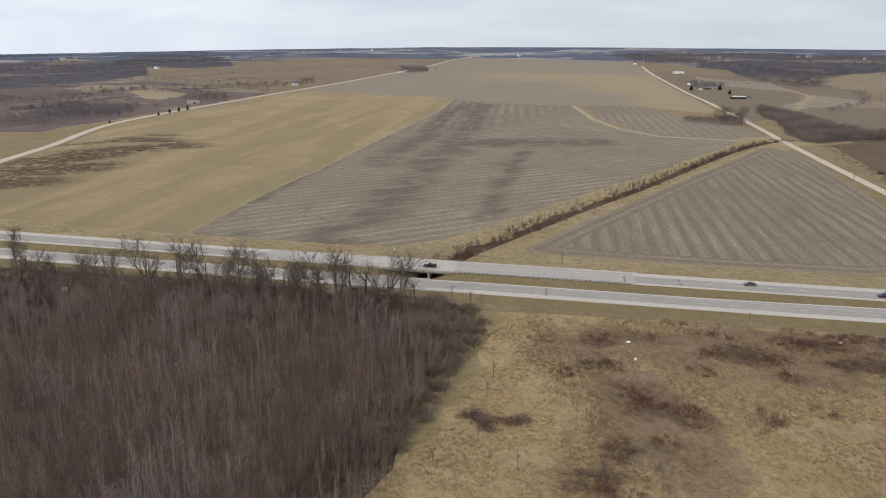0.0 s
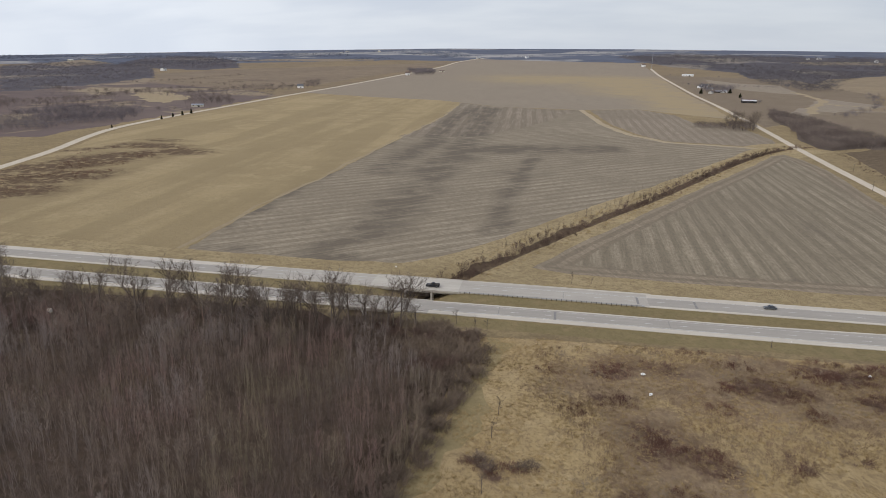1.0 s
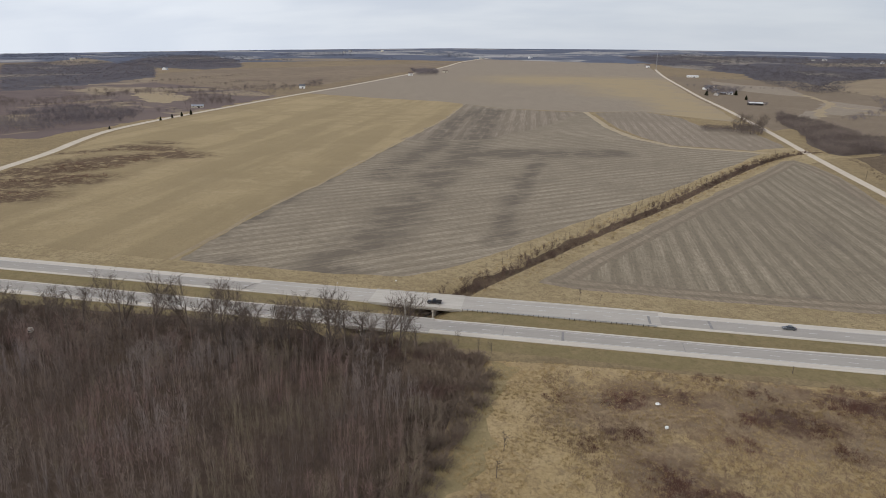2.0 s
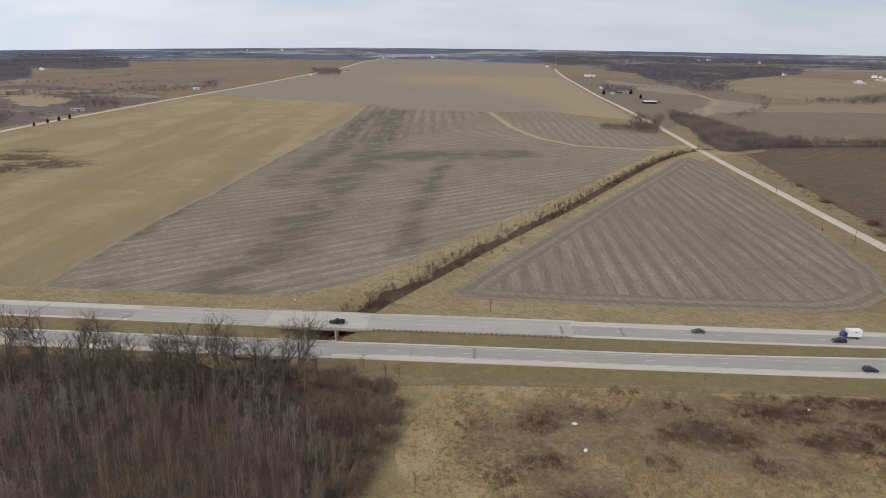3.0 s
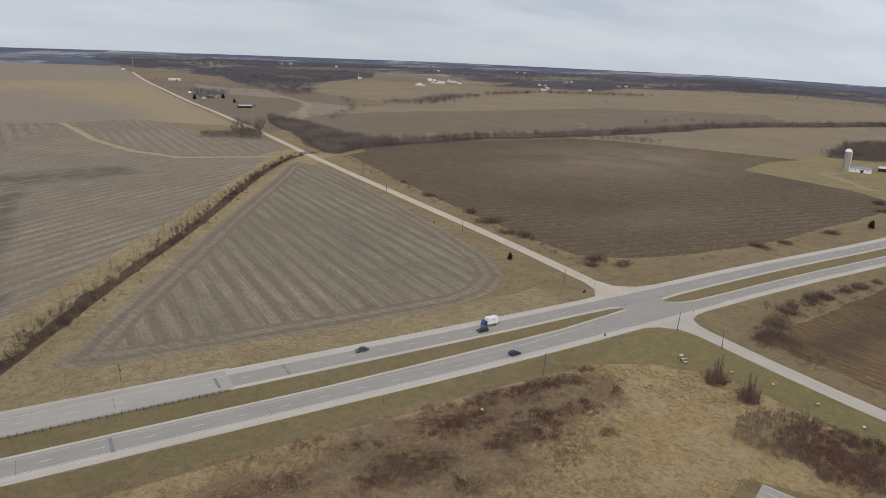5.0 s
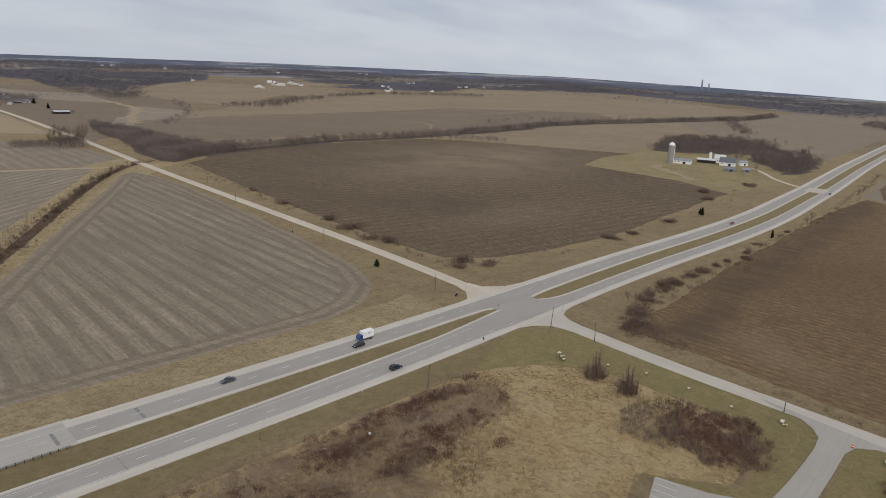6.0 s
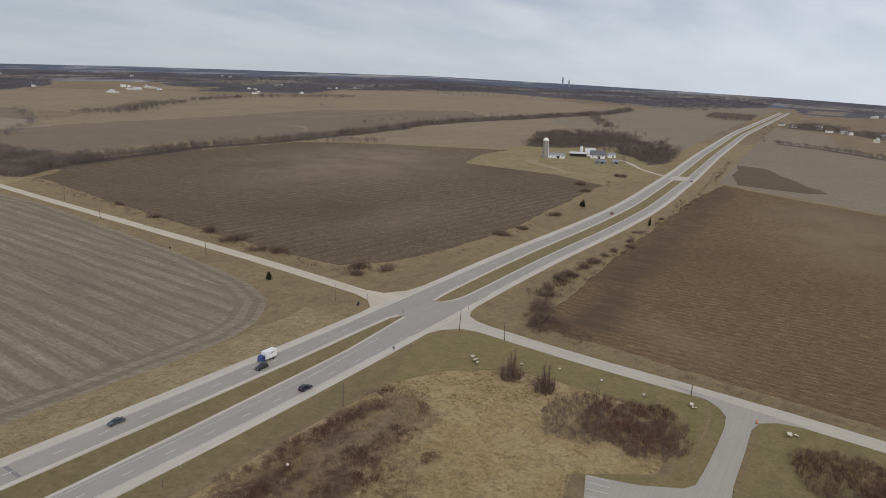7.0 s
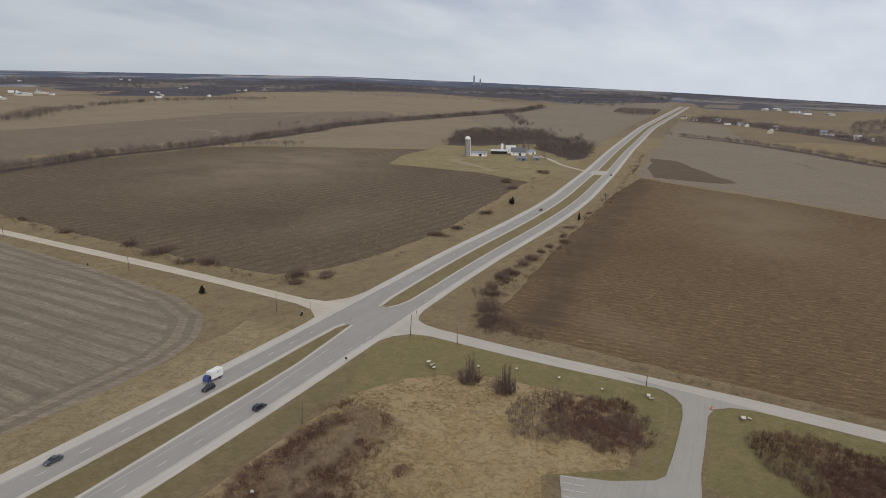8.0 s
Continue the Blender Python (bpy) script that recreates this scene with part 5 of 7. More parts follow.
for cx, cy, rx, ry in CLUMPS:
    rx, ry = rx * 1.2, ry * 1.25
    n = int(rx * ry * 1.1)
    a, r = rngb.uniform(0, 2 * math.pi, n), np.sqrt(rngb.uniform(0, 1, n))
    s = rngb.uniform(0.5, 1.25, n) * (1.15 - 0.5 * r)
    spots.append(np.column_stack([cx + np.cos(a) * r * rx, cy + np.sin(a) * r * ry, s, s]))
scatter("prairie_brush", low_brush, np.concatenate(spots), bark_red, "low dark red-brown leafless brush in clumps", "brush", 22)
scatter("red_brush", [shrub_soup(90 + i, 3.4, 3.0, 16, 0.008, 7) for i in range(4)], np.concatenate([fill(ragged(RED, 4.0), 1.45, 31, 0.25, 1.1, 0.25, 0.2), fill(ragged(RED_SOUTH, 3.0), 1.7, 32, 0.5, 1.1)]), bark_red, "leafless dark red-brown thicket by the mown grass", "brush", 33)
GREY_BRUSH = [(136, 180), (138, 192), (150, 201), (163, 198), (170, 190), (158, 184), (146, 178)]
scatter("grey_brush", [shrub_soup(95 + i, 3.0, 3.0, 14, 0.008, 7) for i in range(3)], np.concatenate([fill(ragged(GREY_BRUSH, 3.5), 1.7, 34, 0.3, 0.95, 0.2, 0.16), fill(ragged(RED, 4.0), 3.0, 35, 0.5, 1.1)]), bark_brush, "soft grey-brown brush round the dark brush", "brush", 36)
scatter("grey_whips", [sapling_soup(98 + i, 3.6, 52, 0.9) for i in range(3)], np.concatenate([fill(ragged(GREY_BRUSH, 3.0), 1.15, 37, 0.3, 1.15, 0.18, 0.2), fill(ragged(RED, 4.0), 4.2, 38, 0.6, 1.2)]), bark_brush, "thin upright grey-brown whips in the brush", "brush", 39)
tall_spots = [(159.5, 219), (159.6, 205.5)]
for i, (x, y) in enumerate(tall_spots):
    s = shrub_soup(97 + i, 4.6, 6.4, 90, 0.006, 8)
    rr = random.Random(i)
    for k in range(110):
        a, q = rr.uniform(0, 6.28), rr.uniform(0.1, 2.4)
        p = Vector((math.cos(a) * q, math.sin(a) * q, 0))
        s.stem(p, p + Vector((rr.uniform(-0.8, 0.8), rr.uniform(-0.8, 0.8), rr.uniform(2.5, 5.5))), 0.06, 0, 3)
    for k in range(9):                                          # a few spires with short side twigs
        p = Vector((rr.uniform(-0.9, 0.9), rr.uniform(-0.9, 0.9), 0))
        q = p + Vector((rr.uniform(-0.7, 0.7), rr.uniform(-0.7, 0.7), rr.uniform(5.0, 8.0)))
        s.stem(p, q, 0.12, 0.02, 4)
        for j in range(16):
            o = p + (q - p) * rr.uniform(0.3, 0.95)
            s.stem(o, o + Vector((rr.uniform(-0.7, 0.7), rr.uniform(-0.7, 0.7), rr.uniform(0.4, 1.3))), 0.04, 0, 3)
    ob = new("tall_bush", s.mesh("tall_bush", bark_shrub))
    ob.matrix_basis = pose(x, y, 0, 0, 0, 40 * i) @ Matrix.Diagonal((1.5, 1.5, 1.35, 1))
    tagged(ob, "tall leafless bush with upright stems on mown grass", "bush", "tall bushes beside the lane")
tufts = [tuft_soup(120 + i, 0.6, 1.9, 14, 0.065) for i in range(5)]
scatter("dry_grass", tufts, fill([(x, y) for x, y in PRAIRIE if y > -50] + [(184, 95), (-46, 95)], 1.3, 41, 0.4, 1.2, 0.4, 0.09), dry_stem, "tufts of tall straw-coloured dry grass", "grass", 42)
forbs = [shrub_soup(130 + i, 1.15, 1.7, 7, 0.02, 4) for i in range(5)]
scatter("dry_weeds", forbs, np.concatenate([fill(ragged(WEEDY, 5.0), 1.5, 43, 0.6, 1.6, 0.33, 0.06), fill(ragged(WEEDY, 9.0), 3.4, 143, 0.8, 2.2), fill([(-30, 120), (-30, 225), (150, 240), (165, 200), (124, 176), (108, 130), (60, 120)], 3.7, 144, 0.35, 1.1, 0.4, 0.05)]), red_stem, "patches of brown dead weeds in the grass", "weeds", 44)
scatter("ditch_grass", tufts, np.concatenate([along([(x - 7, y + 3) for x, y in CREEK[:46]], 1.4, 3.5, 45, 0.6, 1.4), along([(x + 7, y - 3) for x, y in CREEK[:46]], 1.4, 3.5, 46, 0.6, 1.4)]), dry_stem, "tall straw-coloured grass on the ditch banks", "grass", 47)
scatter("ditch_brush", [shrub_soup(140 + i, 3.2, 3.2, 14, 0.012, 6) for i in range(4)], np.concatenate([along([(x - 1.5, y + 0.6) for x, y in CREEK[:44]], 1.3, 4.0, 48, 0.5, 1.4, 0.12), along(CREEK[:44], 2.2, 9.0, 148, 0.3, 0.8, 0.3), along(CREEK[:44], 7.0, 4.0, 149, 1.5, 2.2, 0.3)]), bark_shrub, "leafless brown brush along the ditch", "brush", 49)
scatter("ditch_saplings", [sapling_soup(150 + i, 5.5, 40, 1.1) for i in range(3)], np.concatenate([along([(-66, 312), (-44, 355), (-4, 455), (26, 520)], 2.2, 5, 50, 0.5, 1.15, 0.25), along([(26, 520), (60, 590), (130, 745)], 2.0, 6, 51, 0.7, 1.4, 0.2)]), bark_tree, "thin leafless saplings along the ditch", "brush", 52)

# hedgerows and shrubs along the roads
NORTH_BUSHES = [(204, 449, 9, 4), (200, 478, 5, 3), (199, 540, 5, 2.5), (199, 600, 4, 2.5), (202, 405, 4, 5), (212, 354, 6, 3.5), (205, 344, 4, 2.5),
    (221, 342, 5, 2.5), (330, 344, 6, 3), (412, 357, 5, 2.5), (355, 346, 5, 2), (197, 420, 5, 3), (269, 265, 9, 5), (280, 267, 7, 4), (312, 270, 7, 4.5),
    (246, 259, 7, 4)]
HIGHWAY_BUSHES = [(206, 241, 6, 4), (215, 240, 7, 5), (223, 249, 8, 5), (254, 262, 7, 4), (231, 254, 6, 3), (300, 268, 5, 3), (361, 273, 6, 3.5), (375, 278, 5, 3),
    (283, 266, 4, 3), (330, 273, 4, 2.5), (345, 275, 5, 3), (402, 286, 5, 2.5), (460, 294, 5, 2.5), (560, 420, 6, 3), (530, 395, 6, 3), (640, 418, 7, 4)]
ROADSIDE = NORTH_BUSHES + HIGHWAY_BUSHES


def lobed_bush(seed, n=5):
    """Several stools of one bush grown together."""
    rr, all_of = random.Random(seed), Soup()
    for i in range(n):
        a, d, k = rr.uniform(0, 6.28), rr.uniform(0.2, 1.6), rr.uniform(0.5, 1.15)
        s = shrub_soup(seed * 10 + i, 3.2 * k, 3.2, 30, 0.008, 8)
        off = len(all_of.v)
        all_of.v += [(x + math.cos(a) * d, y + math.sin(a) * d, z) for x, y, z in s.v]
        all_of.f += [tuple(q + off for q in f) for f in s.f]
    return all_of


bush = [lobed_bush(160 + i) for i in range(4)]
first = None
for i, (x, y, w, h) in enumerate(ROADSIDE):
    w, h = (w * 2.0, h * 1.45) if y > 330 else (w * (1.0 + 0.45 * (i * 37 % 10) / 10), h * (0.8 + 0.4 * (i * 53 % 10) / 10))
    m = pose(x, y, height1(x, y), 0, 0, 77 * i) @ Matrix.Diagonal((w / 3.4, w / 4.0, h / 2.8, 1))
    ob = new("bush", bpy.data.meshes.get("bush_%d" % (i % 4)) or bush[i % 4].mesh("bush_%d" % (i % 4), bark_shrub))
    ob.matrix_basis = m
    tagged(ob, "leafless brown roadside bush in dry grass", "bush", "roadside bushes")
for i, (x, y, h) in enumerate([(509, 300, 9), (236, 262, 5), (499, 298, 7), (690, 335, 8), (720, 342, 8)]):
    ob = copy_thing(trees[1 + i % 3], pose(x, y, height1(x, y), 0, 0, 80 * i))
    s = h / 16.0
    ob.matrix_basis = pose(x, y, height1(x, y), 0, 0, 80 * i) @ Matrix.Diagonal((s * 1.3, s * 1.3, s, 1))
    tagged(ob, "small spreading leafless tree beside the road", "tree", "small trees beside the road")
scatter("roadside_brush", [shrub_soup(170 + i, 1.9, 2.8, 13, 0.014, 6) for i in range(3)],
        np.concatenate([along([(202, 350), (198, 420), (196, 560), (194, 640), (200, 760)], 3.0, 6, 53, 0.5, 1.7, 0.1), along([(203, 232), (202, 180), (204, 110)], 1.4, 3.5, 54, 0.25, 0.9, 0.15), fill(ragged([(203, 226), (206, 240), (216, 250), (242, 262), (246, 256), (222, 242), (211, 226)], 2.5), 2.3, 154, 0.6, 1.7, 0.15, 0.12), fill(ragged([(204, 214), (205, 236), (215, 246), (232, 254), (236, 248), (220, 236), (212, 214)], 3.0), 1.7, 157, 0.3, 1.1, 0.1, 0.12), fill(ragged([(255, 258), (262, 268), (322, 278), (318, 270)], 3.0), 2.4, 156, 0.5, 1.5, 0.25, 0.1),
                        along([(204, 236), (212, 240), (226, 250)], 1.2, 7, 155, 0.8, 2.2), along([(215, 245), (300, 262), (420, 285), (560, 308), (700, 340), (900, 388)], 3.2, 6, 55, 0.5, 1.7, 0.2), along([(212, 350), (300, 338), (500, 372), (600, 405)], 5.0, 7, 56, 0.4, 1.4, 0.3),
                        along([(-190, 272), (-80, 285), (40, 299), (150, 310)], 9.0, 3, 57, 0.25, 0.5, 0.4)]), bark_shrub, "scattered low leafless roadside brush", "brush", 58)


EAST_SIDE = [(-48, 124, 7, 4), (-46, 131, 8, 4.5), (-45, 139, 9, 5), (-43, 147, 7, 3.5), (-44, 155, 9, 5), (-44, 163, 8, 4.5), (-43, 171, 9, 5), (-43, 179, 8, 4),
    (-42, 187, 9, 5), (-41, 195, 8, 4.5), (-41, 203, 9, 5), (-43, 211, 8, 5), (-47, 217, 9, 5.5)]
NORTH_SIDE = [(-55, 222, 8, 4.5), (-63, 218, 9, 5), (-62, 226, 7, 3.5), (-52, 208, 9, 5), (-56, 215, 8, 5), (-51, 133, 9, 5), (-50, 150, 10, 5.5), (-49, 167, 9, 5.5),
    (-48, 184, 10, 5.5), (-48, 200, 9, 5), (-27, 151, 7, 2.6), (-19, 152, 6, 2.4)]
EDGE_BUSHES = EAST_SIDE + NORTH_SIDE
for i, (x, y, w, h) in enumerate(EDGE_BUSHES):
    ob = new("bush", bpy.data.meshes.get("edge_bush_%d" % (i % 4)) or bush[i % 4].mesh("edge_bush_%d" % (i % 4), bark_brush))
    ob.matrix_basis = pose(x, y, height1(x, y), 0, 0, 83 * i) @ Matrix.Diagonal((w / 3.6, w / 4.0, h / 2.9, 1))
    tagged(ob, "rounded leafless grey-brown bush at the thicket edge", "bush", "bushes at the thicket edge")


def cedar(name, h, w, seed):
    """A dark conical evergreen: trunk and ragged sprays."""
    rng = random.Random(seed)
    ob, trunk, leaf = new(name), Soup(), Soup()
    trunk.stem((0, 0, -0.2), (0, 0, h * 0.9), h * 0.02, h * 0.004, 5)
    for i in range(330):
        f = rng.uniform(0.04, 1) ** 0.8
        a = rng.uniform(0, 6.28)
        r = w * 0.5 * (1.02 - f) ** 0.7 * rng.uniform(0.6, 1.1)
        o = Vector((math.cos(a) * r * 0.25, math.sin(a) * r * 0.25, h * f))
        q = Vector((math.cos(a) * r, math.sin(a) * r, h * min(1.0, f + rng.uniform(0.0, 0.09))))
        leaf.stem(o, q, h * 0.035, h * 0.012, 3)
    for n, s, mt in (("trunk", trunk, bark_tree), ("foliage", leaf, cedar_green)):
        o = new(n, s.mesh(n, mt))
        o.parent = ob
    return tagged(ob, "dark green cedar tree standing in dry grass", "evergreen tree", "cedars")


CEDARS = [(168.2, 368, 4.0, 1.5), (457, 358, 6.5, 1), (461, 362, 4.5, 1), (430, 290.5, 6, 0.7), (-574, 738, 5, 1), (-580, 768, 5.5, 1.1), (-582, 790, 6, 1.1), (-584, 812, 7, 1), (-566, 643, 4, 1), (135, 1652, 11, 1.4), (200, 1690, 11, 1.4), (206, 1568, 10, 1.2), (163.5, 455, 1.6, 1)]
base_cedar = cedar("cedar_tree", 6.0, 4.2, 5)
for i, (x, y, h, wd) in enumerate(CEDARS):
    m = pose(x, y, height1(x, y), 0, 0, 50 * i) @ Matrix.Diagonal((h / 6 * wd, h / 6 * wd, h / 6, 1))
    ob = base_cedar if i == 0 else copy_thing(base_cedar, m)
    ob.matrix_basis = m

for i, (x, y, h) in enumerate([(116, 975, 13), (121, 944, 15), (130, 934, 16), (138, 929, 15), (147, 956, 16), (149, 1000, 13), (129, 1030, 12), (112, 950, 11), (143, 940, 12), (125, 962, 14)]):
    ob = copy_thing(trees[i % 4], pose(x, y, 0))
    ob.matrix_basis = pose(x, y, height1(x, y), 0, 0, 70 * i) @ Matrix.Diagonal((h / 12, h / 12, h / 10.5, 1))
    tagged(ob, "leafless tree of a copse beside the gravel road", "tree", "trees of the roadside copse")

# woods farther off
hill_protos = [crown_soup(220 + i, 10.0, 20.0, 22, 0.055, 5, False) for i in range(5)]
far_protos = [crown_soup(200 + i, 10.5, 12.0, 96, 0.0125, 6) for i in range(6)]
row_protos = [crown_soup(210 + i, 12.0, 9.5, 76, 0.012, 5) for i in range(6)]

scatter("creek_wood", far_protos, fill(ragged(CREEK_WOOD, 10.0), 5.0, 60, 0.55, 1.25, 0.08, 0.03), bark_far, "leafless brown wood along a creek", "woodland", 61)
scatter("hedgerow", row_protos + far_protos[:2], np.concatenate([along(HEDGE, 1.2, 11, 62, 0.75, 1.35, 0.02), along(HEDGE, 1.1, 15, 63, 0.4, 0.8, 0.05), along(HEDGE, 14.0, 10, 59, 1.1, 1.4, 0.3), along([(590, 880), (640, 850), (683, 815)], 3.5, 7, 64, 0.8, 1.25)]), bark_far, "long hedgerow of leafless brown trees", "hedgerow", 65)
scatter("farm_grove", far_protos, np.concatenate([fill(ragged(FARM_TREES, 16.0), 7.5, 66, 0.6, 1.8, 0.2, 0.03), fill(ragged(FARM_TREES_ROAD, 12.0), 6.5, 67, 0.6, 1.8, 0.2, 0.04), fill([(820, 500), (900, 520), (930, 560), (860, 590), (830, 540)], 15, 68, 0.9, 1.5),
                                                  np.array([(1121, 644, 1.1, 1.7), (1129, 639, 1.0, 1.6), (1146, 637, 1.1, 1.7), (1151, 620, 1.0, 1.5), (1137, 668, 0.9, 1.3), (1100, 560, 1.0, 1.0), (1124, 567, 1.2, 1.1), (744, 462, 0.7, 0.8), (758, 470, 0.8, 1.0), (780, 482, 0.8, 1.0)])]), bark_grove, "groves of leafless trees round the farm", "woodland", 168)
scatter("copse", far_protos, np.concatenate([fill([(74, 945), (112, 945), (116, 975), (80, 970)], 4.2, 69, 0.5, 1.0), fill([(112, 932), (144, 925), (152, 985), (120, 995)], 6.0, 169, 0.8, 1.5), along([(570, 1600), (690, 1632), (803, 1770), (926, 1850)], 1.6, 34, 70, 0.8, 1.8, 0.1), along([(985, 1890), (1132, 1965), (1269, 1985), (1600, 1890)], 2.0, 24, 71, 0.8, 1.7, 0.15),
                                             along([(894, 1104), (1005, 1140), (1173, 1138), (1395, 1116)], 14, 20, 72, 1.0, 1.6, 0.3), along([(1300, 760), (1503, 902), (1761, 1057)], 2.6, 20, 73, 0.8, 1.4, 0.2)]), bark_far, "leafless copses between the fields", "woodland", 74)
NW_LINES = [(-1100, 850), (-875, 776), (-850, 853), (-895, 1093), (-800, 1098), (-790, 1250), (-736, 1391)]
scatter("west_woods", far_protos, np.concatenate([along(NW_LINES, 4, 24, 77, 0.8, 1.5, 0.1), fill([(-658, 910), (-625, 970), (-708, 1120), (-764, 1057)], 17, 78, 0.8, 1.3),
                                                  fill([(-695, 1351), (-684, 1408), (-773, 1609), (-789, 1547)], 15, 79, 0.9, 1.5), along([(-950, 700), (-760, 660)], 8, 30, 80, 0.5, 1.0), along([(-1010, 1363), (-720, 1390)], 10, 30, 99, 0.6, 1.0),
                                                  fill([(-1200, 700), (-950, 650), (-800, 760), (-860, 850), (-1150, 900)], 14, 98, 0.6, 1.1, 0.15, 0.01),
                                                  fill([(-690, 930), (-650, 925), (-612, 960), (-640, 1010), (-680, 1000)], 13, 198, 0.9, 1.5), along([(-651, 804), (-634, 827), (-617, 850), (-607, 872)], 5, 10, 199, 0.5, 0.9, 0.2),
                                                  along([(-1161, 1123), (-989, 1057), (-926, 1092), (-890, 1252)], 4.5, 16, 190, 0.5, 1.1, 0.15), along([(-1099, 1323), (-1070, 1433), (-1081, 1745)], 7, 14, 191, 0.5, 1.0, 0.25),
                                                  along([(-920, 1434), (-906, 1486), (-880, 1500)], 4, 16, 192, 0.7, 1.1), along([(-744, 1233), (-717, 1281), (-700, 1300)], 4, 14, 193, 0.7, 1.1), along([(-829, 797), (-815, 824), (-790, 853), (-727, 887)], 4, 14, 194, 0.5, 1.1)]), bark_far, "leafless brown woods beyond the gravel road", "woodland", 81)
scatter("homestead_trees", far_protos, np.concatenate([fill([(-645, 1976), (-613, 2090), (-685, 2268), (-750, 2210)], 11, 82, 1.2, 1.9), fill([(140, 1685), (199, 1685), (238, 1882), (148, 1930)], 11, 83, 0.8, 1.6), along([(127, 2280), (244, 2277)], 15, 30, 84, 0.7, 1.2),
                                                       along([(-19, 2904), (58, 2888)], 14, 20, 85, 0.8, 1.2), fill([(180, 1400), (230, 1420), (240, 1500), (190, 1480)], 15, 86, 0.6, 1.2), along([(300, 1180), (420, 1400), (514, 1781)], 7, 16, 186, 0.7, 1.3, 0.2), along([(103, 1932), (300, 1900), (480, 1850)], 9, 10, 187, 0.7, 1.2, 0.3)]), bark_mid_haze, "leafless shade trees round far homesteads", "woodland", 87)
scatter("bottom_woods", hill_protos, np.concatenate([fill(NW_MID, 17.0, 76, 0.6, 1.1), fill(NW_HILL, 22, 176, 0.8, 1.3), fill([(-1250, 950), (-700, 600), (-640, 700), (-650, 900), (-900, 1000), (-1150, 1100)], 15, 179, 0.25, 0.5, 0.35, 0.008), fill([(-880, 1088), (-822, 1187), (-703, 1256), (-625, 1088), (-640, 1010), (-690, 980)], 9, 180, 0.2, 0.4, 0.2, 0.02)]), bark_mid_haze, "purple-grey leafless woods in the far bottom land, haze-tinted", "woodland", 177)
hay_brush = [shrub_soup(240 + i, 2.0, 5.0, 7, 0.03, 6) for i in range(4)]
HAY_BRUSH = [(-437, 382), (-461, 458), (-462, 530), (-398, 552), (-380, 515), (-372, 437), (-380, 381), (-372, 315), (-425, 300)]
scatter("hay_field_brush", hay_brush, fill(ragged(HAY_BRUSH, 12.0), 4.2, 241, 0.4, 1.2, 0.5, 0.028), bark_red, "low red-brown brush in the hay field corner", "brush", 242)
scatter("roadside_wood", far_protos, fill(ragged(NW_NEAR, 14.0), 6.5, 75, 0.55, 1.1, 0.05, 0.02), bark_mid_haze, "purple-grey leafless wood beside the gravel road, haze-tinted", "woodland", 178)
distant = [fill([(323, 2064), (386, 1813), (464, 1876), (526, 2145), (670, 2444), (900, 2740), (600, 2900), (321, 2601)], 14, 188, 0.55, 0.95), fill(EAST_WOOD[:6], 30, 189, 0.6, 1.0), fill(NORTH_EAST_WOOD, 26, 88, 1.0, 2.0, 0.25, 0.003), fill(EAST_WOOD, 27, 89, 1.0, 1.8, 0.25, 0.003)]
horizon = [fill(SOUTH_EAST_WOOD, 30, 90, 0.5, 0.9, 0.45, 0.003), fill(NORTH_WEST_WOOD, 30, 91, 0.8, 1.3, 0.5, 0.0025), fill(HORIZON_WOOD, 44, 92, 0.6, 1.0, 0.55, 0.002)]
# both stands show distance haze by twig colour alone
scatter("distant_woods", hill_protos, np.concatenate(distant), bark_haze_tinted, "leafless woods beyond the fields, tinted grey for haze", "woodland", 93)
scatter("horizon_woods", hill_protos, np.concatenate(horizon), bark_haze_horizon, "leafless woods towards the horizon, tinted blue-grey for haze", "woodland", 193)
scatter("village_trees", far_protos, np.concatenate([along(VILLAGE_LINE, 2.0, 10, 94, 0.5, 1.15, 0.12), fill(VILLAGE_BAND, 8.5, 95, 0.7, 1.4, 0.2, 0.01), fill([(1525, 178), (1498, 114), (2298, 122), (2008, 190)], 16, 96, 0.9, 1.4),
                                                     fill([(1956, 804), (1880, 720), (1925, 670), (2180, 727), (2200, 860)], 9, 97, 0.8, 1.3), along([(1240, 440), (1420, 500), (1732, 568)], 16, 12, 100, 0.5, 0.9, 0.3)]), bark_far, "leafless trees between the village houses", "woodland", 101)
scatter("lone_trees", far_protos, np.array([(1217, 1610, 1.3, 1.5), (1152, 1235, 1.2, 1.0), (1872, 2172, 1.2, 1.2), (1919, 2153, 1.2, 1.2), (2196, 1916, 1.2, 1.2)]), bark_far, "lone leafless trees on the ridge", "tree", 102)


# ---------------------------------------------------------------- things
def part(name, bm, material, parent, label=""):
    """Links a bmesh as one mesh object under a thing or a part."""
    me = bpy.data.meshes.new(name)
    bm.to_mesh(me), bm.free()
    for m in (material if isinstance(material, (list, tuple)) else [material]):
        me.materials.append(m)
    ob = new(name, me)
    ob.parent = parent
    return tagged(ob, label)


def box(w, d, h, at=(0, 0, 0), rot=0.0, bevel=0.0, bm=None, tilt=0.0):
    """A box standing on at."""
    out = bm or bmesh.new()
    m = Matrix.Translation(at) @ Matrix.Rotation(radians(rot), 4, "Z") @ Matrix.Rotation(radians(tilt), 4, "Y") @ Matrix.Translation((0, 0, h / 2)) @ Matrix.Diagonal((w, d, h, 1))
    g = bmesh.ops.create_cube(out, size=1, matrix=m)
    if bevel:
        es = list({e for v in g["verts"] for e in v.link_edges})
        bmesh.ops.bevel(out, geom=es, offset=bevel, segments=2, affect="EDGES", profile=0.6)
    return out


